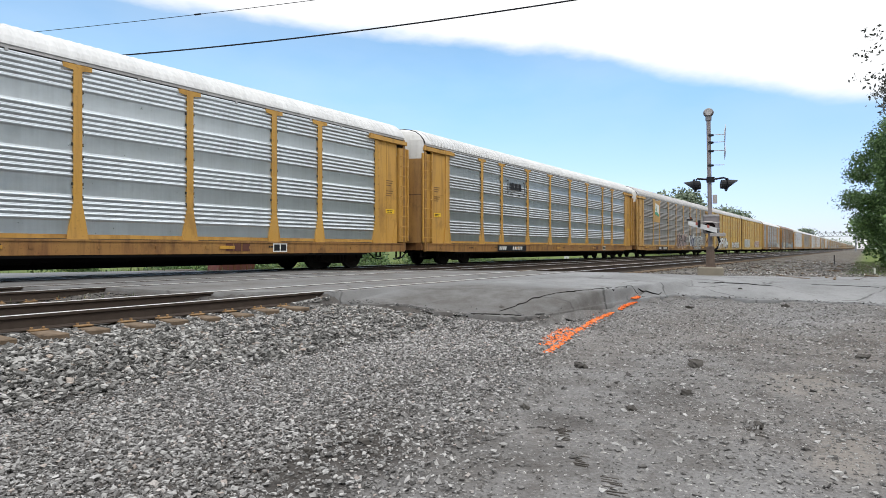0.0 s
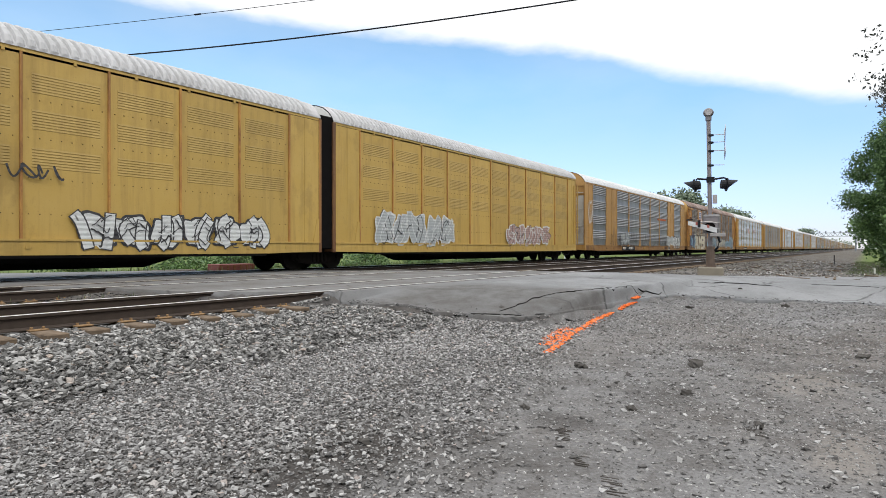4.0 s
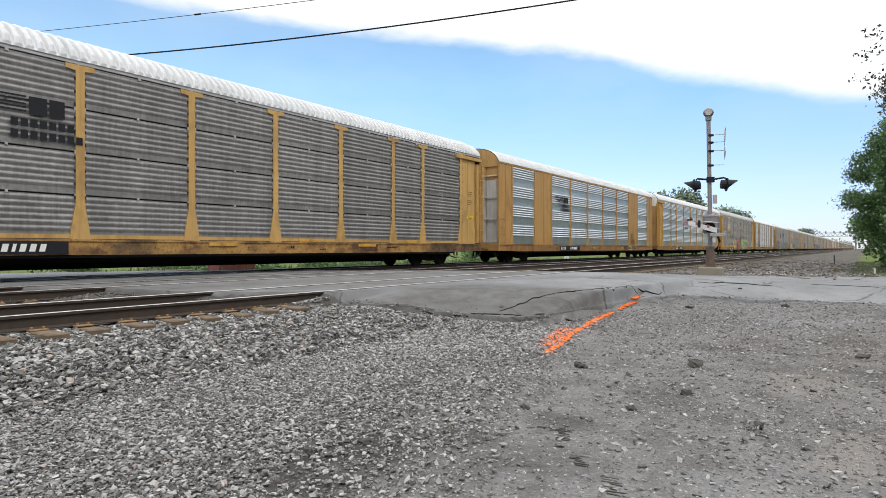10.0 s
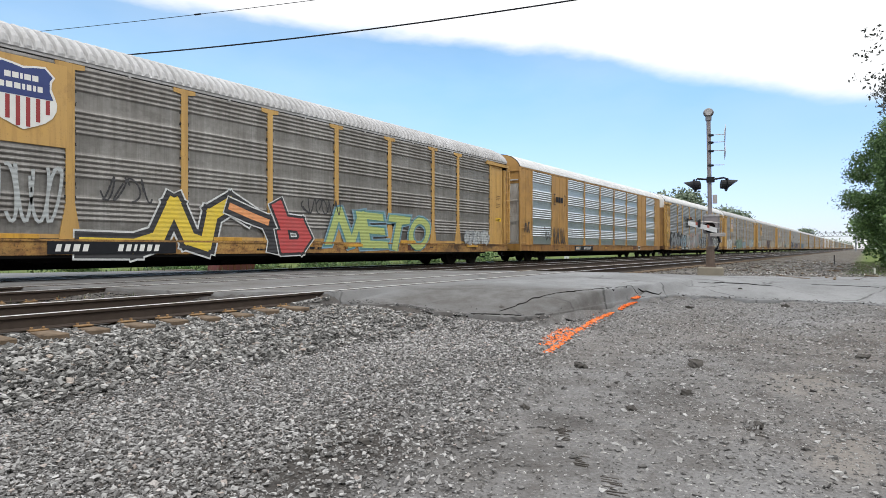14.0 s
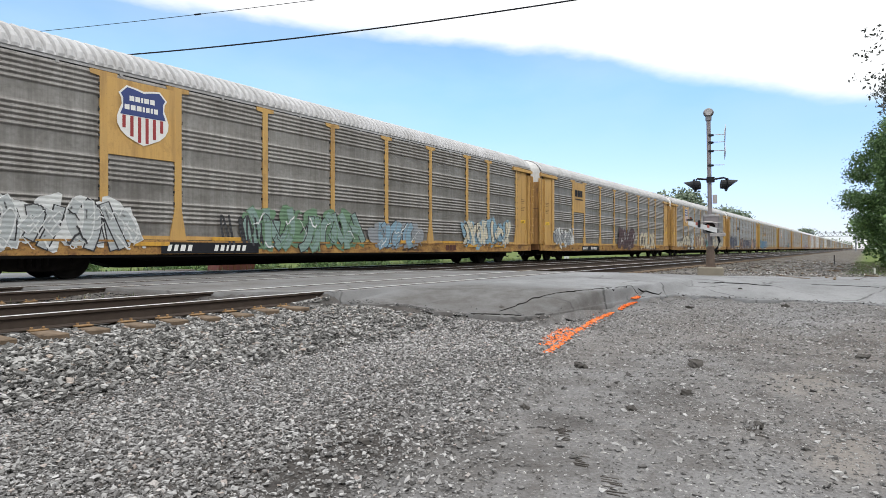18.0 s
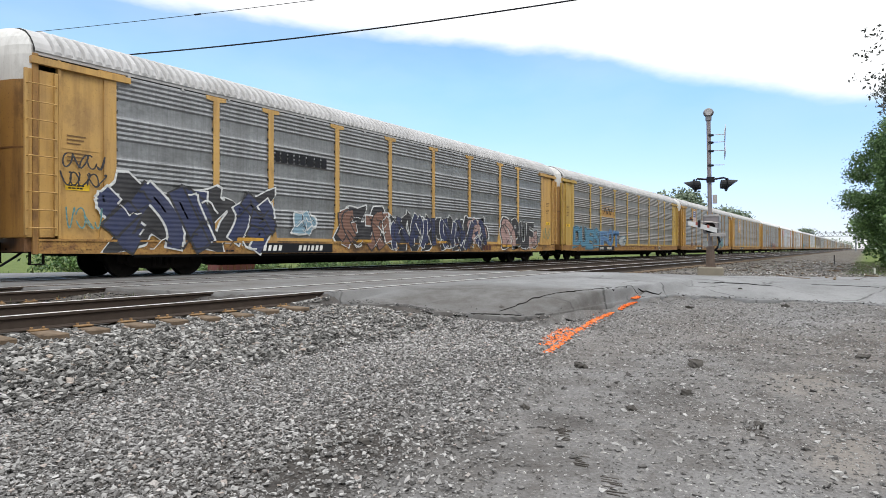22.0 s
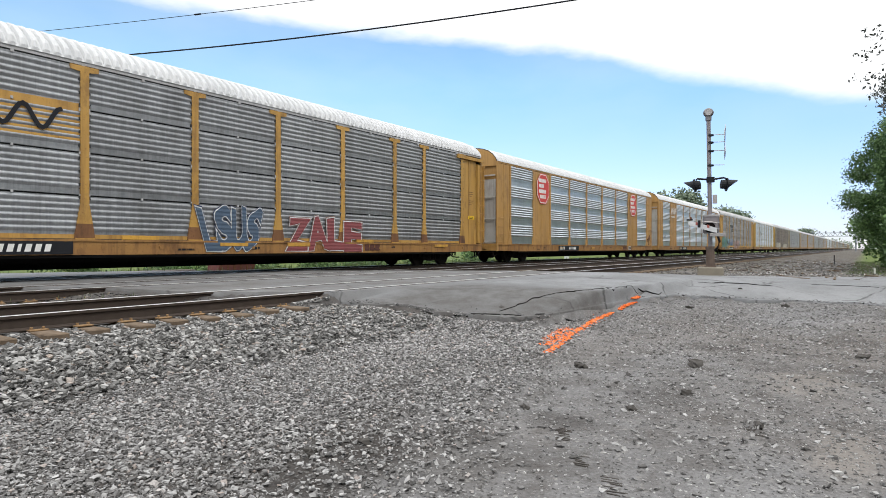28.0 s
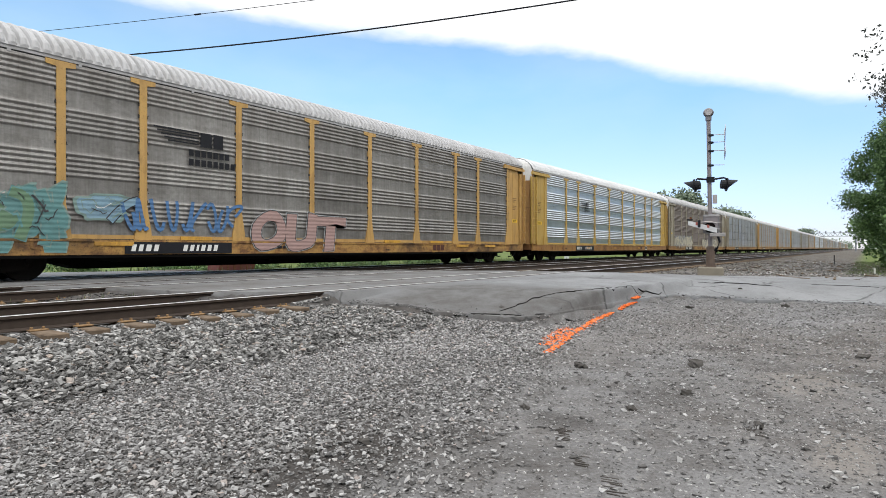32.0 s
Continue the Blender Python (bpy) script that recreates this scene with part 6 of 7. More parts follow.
    c = autorack(12, mid, "seams", M_yel_fade, M_roof_white, "cap", label="autorack car with grey seamed panels and black and white graffiti")
    stripes_on(c, 6.9, 3.5, 1.1)
    spray_part(c, lambda s: (letters(s, 1.6, 6.9, 0.8, 2.2, "grey", "black", 121, 4, "black", 0.6), letters(s, 5.4, 7.9, 0.85, 2.1, "sky", "black", 122, 2, "white", 0.5), letters(s, 8.2, 13.4, 0.72, 2.3, "silver", "pink", 123, 4, "mint", 0.5, "grey"), letters(s, 14.0, 17.5, 0.8, 1.9, "silver", "black", 124, 4, "sky", 0.7), word(s, "SORE", 18.5, 25.0, 0.66, 2.1, "silver", "black", 125, None, 0.0, 0.085, 0.1), letters(s, 12.7, 15.0, 3.15, 4.05, "black", "black", 126, 5, "silver", 0.3), scrawl(s, 0.75, 1.6, 1.2, 2.4, "black", 127), scrawl(s, 0.75, 1.7, 3.8, 4.5, "black", 128), word(s, "KSK", 26.15, 26.75, 1.5, 4.3, "white", "black", 129, None, 0.015, 0.05, 0.05, True)), "grey, black and pale blue graffiti over the whole length")
    c = autorack(13, old, "bands", M_yel_fade, M_roof_grey, label="dirty grey autorack car with shield badge and whitish graffiti", logo_bay=True)
    shield_on(c)
    spray_part(c, lambda s: (letters(s, 2.0, 5.5, 0.7, 1.95, "silver", "white", 131, 4, None, 0.5), letters(s, 8.8, 13.7, 0.68, 2.05, "mint", "green", 132, 5, None, 0.6), letters(s, 14.3, 17.4, 0.75, 1.75, "sky", "grey", 133, 3, None, 0.6), letters(s, 20.6, 24.8, 0.85, 2.1, "cream", "sky", 134, 5, None, 0.7), scrawl(s, 7.9, 9.6, 0.8, 1.7, "black", 135, 0.07)), "cream and pale green graffiti")
    c = autorack(14, old, "bands", M_yel_fade, M_roof_grey, label="weathered autorack car with yellow badge sheet and rusty graffiti", logo_bay=True)
    badge_part(c, lambda s: (bar_row(s, 4.95, 4.05, 0.42, (0.9, 0.85, 0.9), K, 0.006, 0.12), bar_row(s, 4.95, 3.85, 0.07, (18,), K, 0.006)), "black bars on a yellow sheet")
    spray_part(c, lambda s: (letters(s, 1.9, 4.7, 0.85, 1.9, "grey", "white", 141, 3, None, 0.7), letters(s, 13.2, 16.9, 0.68, 2.3, "mauve", "mauve", 142, 4, None, 0.7), scrawl(s, 17.1, 17.8, 1.3, 1.8, "cream", 143, 0.025), word(s, "COLOR", 18.4, 22.7, 0.7, 2.05, "cream", "brown", 144, "silver", 0.035, 0.025, 0.12), scrawl(s, 23.4, 24.8, 1.0, 1.4, "cream", 145, 0.03)), "brown and cream bubble graffiti")
    c = autorack(15, old, "bands", M_yel_fade, M_roof_grey, label="dirty autorack car with shield badge and pale graffiti", logo_bay=True)
    shield_on(c)
    spray_part(c, lambda s: (letters(s, 4.4, 7.3, 0.85, 2.1, "cream", "black", 151, 2, None, 0.4), word(s, "OF", 7.45, 9.0, 0.85, 2.15, "silver", "black", 156, "white", 0.05, 0.03, 0.1), letters(s, 9.6, 13.9, 0.75, 2.1, "brown", "cream", 152, 4, None, 0.6), letters(s, 14.8, 17.9, 0.8, 1.7, "teal", "black", 153, 3, "silver", 0.6), letters(s, 18.8, 25.0, 0.8, 1.95, "cream", "grey", 154, 6, None, 0.5), letters(s, 1.9, 4.2, 0.85, 1.5, "cream", "grey", 155, 3)), "cream and brown graffiti")
    c = autorack(16, mid, "bands", M_yel_fade, M_roof_grey, label="grey autorack car with faded yellow ends and dark blue graffiti")
    badge_part(c, lambda s: bar_row(s, 6.75, 3.45, 0.34, (0.5, 0.7, 0.6, 0.5, 0.7, 0.9, 0.7, 0.7), K, 0.006, 0.16), "black lettering bars")
    spray_part(c, lambda s: (letters(s, 1.6, 6.6, 0.7, 2.4, "navy", "black", 161, 3, "white", 0.9), letters(s, 7.4, 8.4, 1.2, 2.0, "sky", "white", 162, 1), letters(s, 9.6, 12.4, 0.8, 2.2, "brown", "black", 163, 2, "white", 0.8), letters(s, 12.4, 19.4, 0.75, 2.1, "navy", "black", 164, 7, "white", 0.8), letters(s, 17.6, 19.6, 1.0, 2.2, "pink", "black", 166, 1, "white", 0.4), letters(s, 20.95, 22.3, 0.7, 2.3, "pink", "black", 167, 1, "white", 0.35), word(s, "BUF", 22.2, 24.6, 0.72, 2.2, "black", "white", 165, "black", 0.045, 0.022, 0.1), letters(s, 24.0, 25.2, 0.7, 1.7, "pink", "black", 170, 1, "silver", 0.3), scrawl(s, 0.65, 1.55, 2.62, 2.95, "black", 168, 0.035, 5), scrawl(s, 0.6, 1.6, 2.2, 2.52, "black", 171, 0.035, 5), scrawl(s, 0.7, 1.5, 1.2, 1.7, "teal", 172, 0.03, 4), scrawl(s, 25.9, 26.8, 1.3, 1.9, "green", 169)), "dark blue, pink and white graffiti figures")
    c = autorack(17, old, "bands", M_yel_pale, M_roof_grey, label="autorack car with yellow-tinted grimy panels and blue graffiti", logo_bay=False)
    sh = Shape()
    sh.box((6.68, -(SIDE - 0.04), 2.95), (9.40, -(SIDE - 0.09), 3.85), 0)
    child("badge_sheet", sh.mesh("badge_sheet", M_yel_gold), c)
    badge_part(c, lambda s: worm(s, 8.0, 3.4, 1.7, 0.5, K, -0.02), "black ribbon-shaped badge")
    spray_part(c, lambda s: (word(s, "DUES", 1.7, 6.2, 0.8, 2.1, "ocean", "black", 171, "sky", 0.04, 0.025, 0.15), word(s, "FOT", 6.5, 10.3, 0.8, 2.0, "blue", "sky", 172, "blue", 0.03, 0.025, 0.3), letters(s, 10.4, 11.8, 0.9, 1.7, "silver", "sky", 173, 1)), "pale and deep blue graffiti")
    c = autorack(18, mid, "seams", M_yel_old, M_roof_grey, "cap", label="autorack car with grey seamed panels, shield badge and teal tag", logo_bay=True)
    shield_on(c)
    spray_part(c, lambda s: (letters(s, 18.3, 21.2, 0.75, 1.9, "teal", "navy", 181, 3, "sky", 0.6), scrawl(s, 15.2, 17.9, 0.9, 1.6, "black", 182, 0.05), letters(s, 9.6, 12.8, 0.8, 1.6, "silver", "grey", 183, 4)), "teal and black graffiti")
    c = autorack(19, old, "bands", M_yel_fade, M_roof_grey, label="dirty grey autorack car with faded frame and shield badge", logo_bay=True)
    shield_on(c)
    c = autorack(20, mid, "seams", M_yel_old, M_roof_white, label="autorack car with ribbed grey panels and yellow badge sheet")
    sh = Shape()
    sh.box((6.68, -(SIDE - 0.04), 3.25), (9.40, -(SIDE - 0.09), 4.15), 0)
    child("badge_sheet", sh.mesh("badge_sheet", M_yel), c)
    badge_part(c, lambda s: worm(s, 8.0, 3.7, 1.9, 0.6, K, -0.02), "black ribbon-shaped badge")
    spray_part(c, lambda s: (word(s, "LSUS", 12.5, 14.5, 0.68, 1.9, "denim", "white", 201, "navy", 0.05, 0.018, 0.3), word(s, "ZALE", 15.6, 19.0, 0.68, 1.75, "maroon", "white", 202, "brown", 0.05, 0.018, 0.15)), "blue and red spray-painted letter shapes")
    c = autorack(21, new_, "bands", M_yel_gold, M_roof_white, "slim", True, label="golden autorack car with silver panels and red octagon badges")
    for x in (5.72, 22.08):
        badge_part(c, lambda s: octagon(s, x, 4.15, 1.5, 1.6, R, W), "red octagonal badge with white bars")
    c = autorack(22, new_, "bands", M_yel_gold, M_roof_white, "slim", True, label="golden autorack car with silver panels and white ribbon badge")
    badge_part(c, lambda s: (worm(s, 5.55, 4.3, 1.7, 0.75, W), bar_row(s, 4.85, 3.68, 0.14, (0.8,) * 8, W, 0.006, 0.3)), "white ribbon-shaped badge")
    spray_part(c, lambda s: scrawl(s, 2.1, 3.0, 1.7, 2.0, "black", 221, 0.03), "small black tag")
    c = autorack(23, old, "bands", M_yel_fade, M_roof_grey, label="grimy grey autorack car with striped badge and green graffiti")
    stripes_on(c, 6.85, 3.55, 1.0)
    spray_part(c, lambda s: (letters(s, 1.3, 4.8, 0.8, 2.2, "green", "teal", 231, 4, "mint", 0.8, "teal"), letters(s, 5.0, 6.2, 1.4, 2.1, "sky", "mint", 234, 1), scrawl(s, 6.0, 9.5, 1.2, 2.0, "blue", 232, 0.09, 9), word(s, "OUT", 9.9, 13.8, 0.66, 1.85, "pink", "black", 233, "silver", 0.06, 0.015, 0.15)), "green, grey and pink graffiti")
    c = autorack(24, new_, "bands", M_yel_pale, M_roof_white, label="yellow-framed autorack car with bright silver panels")
    stripes_on(c, 7.0, 3.5, 0.6)
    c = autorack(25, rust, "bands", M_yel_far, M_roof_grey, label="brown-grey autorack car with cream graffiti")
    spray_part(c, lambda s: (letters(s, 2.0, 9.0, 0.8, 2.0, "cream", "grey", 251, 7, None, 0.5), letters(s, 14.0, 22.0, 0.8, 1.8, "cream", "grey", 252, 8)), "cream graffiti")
    # M_yel_far carries painted haze for cars that stay far off
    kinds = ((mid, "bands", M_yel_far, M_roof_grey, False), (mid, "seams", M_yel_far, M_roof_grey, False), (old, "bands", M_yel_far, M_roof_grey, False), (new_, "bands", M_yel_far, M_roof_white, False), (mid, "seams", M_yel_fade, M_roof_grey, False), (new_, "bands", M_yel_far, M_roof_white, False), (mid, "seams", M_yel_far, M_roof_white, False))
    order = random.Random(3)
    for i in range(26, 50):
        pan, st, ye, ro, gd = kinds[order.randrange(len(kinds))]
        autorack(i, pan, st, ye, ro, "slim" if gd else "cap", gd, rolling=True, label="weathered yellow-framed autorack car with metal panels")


build_train()


# ---- crossing signal ----
M_mast = mat_plain("weathered_mast", (0.235, 0.215, 0.222), 0.6, 0.2, 0.25, 5)


def build_signal():
    m = thing("crossing_signal", pose(20.4, 4.0, -0.2), "grey metal crossing signal mast with black lights on concrete base", "crossing signal")
    toward = math.degrees(math.atan2(-4.0, -20.4))
    t = pose(0, 0, 0, 0, 0, toward + 90)  # local x runs across the line of sight, to the right; local y away

    def add(name, shape, mats, label="", shift=None):
        return child(name, shape.mesh(name, mats), m, t if shift is None else t @ shift, label)
    add("foundation", Shape().box((-0.37, -0.37, -0.25), (0.37, 0.37, 0.345), 0, 0.03), M_concrete, "weathered concrete block")
    s = Shape()
    s.box((-0.17, -0.17, 0.345), (0.17, 0.17, 0.385), 0, 0.01)
    s.tube([(0, 0, 0.37), (0, 0, 0.95), (0, 0, 1.0)], 0.135, 14, 0, 0.11)
    add("mast_base", s, mat_plain("stained_metal", (0.13, 0.095, 0.075), 0.8, 0.1, 0.5))
    add("mast", Shape().tube([(0, 0, 0.9), (-0.03, 0, 3.0), (-0.06, 0, 5.0)], 0.064, 14), M_mast)
    s = Shape()
    s.tube([(-0.06, 0, 4.97), (-0.06, 0, 5.05), (-0.06, 0, 5.11)], 0.09, 16)
    bm = bmesh.new()
    bmesh.ops.create_uvsphere(bm, u_segments=16, v_segments=10, radius=0.155, matrix=Matrix.Translation((-0.06, 0, 5.22)) @ Matrix.Diagonal((1, 0.8, 0.95, 1)))
    s.take(bm)
    add("bell", s, mat_plain("bell_grey", (0.20, 0.195, 0.20), 0.55, 0.4, 0.25, 9), "round grey metal bell")
    add("bell_face", Shape().disc((-0.06, -0.115, 5.22), "y", 0.105, 0.03, 18), M_alu)
    # arm with the two light units
    add("cross_arm", Shape().tube([(-0.42, 0, 3.1), (-0.38, 0, 3.15), (0, 0, 3.1), (0.38, 0, 3.15), (0.46, 0, 3.1)], 0.03, 8), M_black)
    s = Shape()
    s.disc((0, 0, 3.1), "z", 0.12, 0.16, 12)
    add("arm_clamp", s, M_black)
    for sg, lean in ((-1, 4), (1, -3)):
        u = child("light_unit", Shape().disc((0, 0, 0), "x", 0.21, 0.03, 24).mesh("light_unit", M_black), m, t @ pose(sg * 0.46, 0.0, 2.93, 0, lean * -1.5, 12 * sg), "black round light with hood")
        hood = Shape()
        pts = []
        for k in range(13):
            a = math.pi * (-0.22 + 1.44 * k / 12)
            pts.append((0.16 * math.cos(a), 0.16 * math.sin(a)))
        n = len(hood.v)
        for far in (0, 1):
            for w in (1.0, 0.93):
                for y, z in pts:
                    out = 0.015 if not far else 0.04 + 0.28 * max(0.0, (z / 0.16 + 0.62) / 1.62)
                    hood.v.append((sg * out, y * w, z * w))
        K = 13
        for k in range(K - 1):
            hood.f += [(n + k, n + k + 1, n + 2 * K + k + 1, n + 2 * K + k), (n + K + k, n + 3 * K + k, n + 3 * K + k + 1, n + K + k + 1)]
            hood.i += [0, 0]
        child("hood", hood.mesh("hood", M_black), u)
        child("lens", Shape().disc((sg * 0.03, 0, 0), "x", 0.13, 0.04, 18).mesh("lens", mat_plain("red_lens", (0.20, 0.01, 0.01), 0.15)), u, None, "unlit red lens")
        child("housing", Shape().disc((-sg * 0.09, 0, 0), "x", 0.14, 0.15, 16).mesh("housing", M_black), u)
    # crossed boards seen on edge, on thin brackets
    for k, z in enumerate((3.55, 4.0, 4.27, 4.5)):
        add("bracket", Shape().tube([(0, 0, z), (0.12, 0, z + 0.01), (0.40, -0.02, z)], 0.011, 5), M_alu)
        add("bracket_clamp", Shape().disc((0, 0, z), "z", 0.095, 0.05, 12), M_black)
    for a in (45, -45):
        b = Shape().box((-0.006, -0.60, -0.11), (0.006, 0.60, 0.11), 0)
        child("crossbuck_board", b.mesh("crossbuck_board", M_alu), m, t @ pose(0.41, -0.02, 4.25, a, 0, 1.0), "white crossed warning board")
    # gate mechanism
    box = add("gate_mechanism", Shape().box((-0.21, -0.52, 1.40), (0.25, -0.06, 1.98), 0, 0.03), mat_plain("drive_box_grey", (0.19, 0.19, 0.20), 0.5, 0.2, 0.3, 8), "grey gate drive box")
    child("mechanism_door", Shape().box((-0.17, -0.545, 1.46), (0.21, -0.515, 1.92), 0, 0.01).mesh("mechanism_door", M_mast), box)
    add("gear_case", Shape().disc((-0.02, -0.5, 1.58), "y", 0.16, 0.12, 18), M_truck)
    weight = add("counterweight", Shape().box((-0.02, -0.66, 1.30), (0.42, -0.58, 1.40), 0, 0.015), M_alu)
    for x in (0.12, 0.24, 0.36):
        child("bolt", Shape().disc((x, -0.67, 1.41), "y", 0.025, 0.03, 8).mesh("bolt", M_alu), weight)
    for z in (1.52, 1.72, 1.92):
        child("rail", Shape().box((-0.19, -0.57, z), (0.27, -0.545, z + 0.025), 0).mesh("rail", M_alu), box)
    arm = add("gate_arm", Shape().prism([(-0.84, 1.76), (-0.02, 1.50), (-0.02, 1.66), (-0.84, 1.90)], "y", -0.66, -0.62), mat_plain("grey_white_paint", (0.58, 0.59, 0.60), 0.5, 0.0, 0.25, 9), "short grey-white gate arm with red bands", pose(0.20, 0, -0.10))
    for x in (-0.62, -0.30):
        z = 1.79 - (x + 0.8) * 0.253
        child("red_band", Shape().prism([(x, z + 0.012), (x + 0.07, z - 0.006), (x + 0.07, z + 0.088), (x, z + 0.106)], "y", -0.665, -0.615).mesh("red_band", mat_plain("faded_red", (0.35, 0.10, 0.08), 0.6)), arm)
    child("arm_lamp", Shape().disc((-0.76, -0.64, 1.97), "y", 0.035, 0.09, 10).mesh("arm_lamp", M_rust), arm)
    child("lamp_case", Shape().box((-0.88, -0.68, 1.90), (-0.70, -0.60, 1.94), 0, 0.008).mesh("lamp_case", M_black), arm)
    child("arm_clamp", Shape().box((-0.56, -0.69, 1.68), (-0.48, -0.59, 1.90), 0, 0.008).mesh("arm_clamp", M_black), arm)
    child("arm_brace", Shape().tube([(-0.5, -0.6, 1.84), (-0.2, -0.58, 1.86), (0.0, -0.55, 1.80)], 0.018, 6).mesh("arm_brace", M_alu), arm)
    add("junction_box", Shape().box((0.06, -0.1, 2.35), (0.19, 0.06, 2.62), 0, 0.01), M_alu)
    add("conduit", Shape().tube([(0.2, -0.1, 1.36), (0.26, -0.1, 1.15), (0.2, -0.08, 0.95), (0.1, 0, 0.85)], 0.035, 8), M_wire)


# ---- wires, far gantry and small things ----
def build_wires():
    def strand(a, b, sag, r, n=40, ext=0.9):
        a, b = Vector(a), Vector(b)
        pts = []
        for k in range(n + 1):
            u = -ext + (1 + 2 * ext) * k / n
            p = a.lerp(b, u)
            p.z += 4 * sag * (u - 0.5) ** 2 - sag
            pts.append(p)
        return Shape().tube(pts, r, 5)
    for n, (dz, dy) in enumerate(((0.0, 0.0), (-0.012, 0.14))):
        ob = new("overhead_wire", strand((13.5, 26.0 + dy, 9.11 + dz), (20.3, 8.0 + dy, 9.57 + dz), 0.17, 0.016).mesh("overhead_wire", M_wire))
        tagged(ob, "thin black utility cable strung over the tracks", "cable", "overhead cables")
    ob = new("overhead_wire", strand((10.0, 26.0, 9.06), (14.6, 15.6, 9.37), 0.04, 0.011).mesh("overhead_wire", M_wire))
    tagged(ob, "thin black utility cable with a splice", "cable", "overhead cables")
    sp = Shape().tube([(12.70, 19.9, 9.205), (12.80, 19.67, 9.212)], 0.032, 8)
    child("splice", sp.mesh("splice", M_wire), ob)


# distance haze is mixed into this steel's own blue-grey
M_far_steel = mat_plain("hazy_steel", (0.21, 0.235, 0.265), 0.8, 0, 0.15)


def build_gantry():
    X = 340.0
    g = thing("signal_gantry", pose(X, 0, 0), "distant dark steel signal bridge over the tracks", "signal bridge")
    y0, y1, zb, zt = 3.6, 26.0, 6.5, 8.1
    for y in (y0, y1):
        child("leg", Shape().box((-0.35, y - 0.3, -0.6), (0.35, y + 0.3, zt), 0).mesh("leg", M_far_steel), g)
    for z in (zb, zt):
        for x in (-0.6, 0.6):
            child("chord", Shape().tube([(x, y0 - 0.5, z), (x, y1 + 0.5, z)], 0.12, 5).mesh("chord", M_far_steel), g)
    y, up = y0, True
    while y < y1 - 0.5:
        a, b = (zb, zt) if up else (zt, zb)
        child("brace", Shape().tube([(-0.6, y, a), (-0.6, y + 0.9, b)], 0.09, 4).mesh("brace", M_far_steel), g)
        y, up = y + 0.9, not up
    for y in (5.2, 7.4, 9.6, 12.2, 15.5, 18.0, 20.8):
        h = child("signal_head", Shape().box((-0.3, y - 0.35, zt - 0.2), (0.0, y + 0.35, zt + 0.85), 0, 0.1).mesh("signal_head", M_far_steel), g)


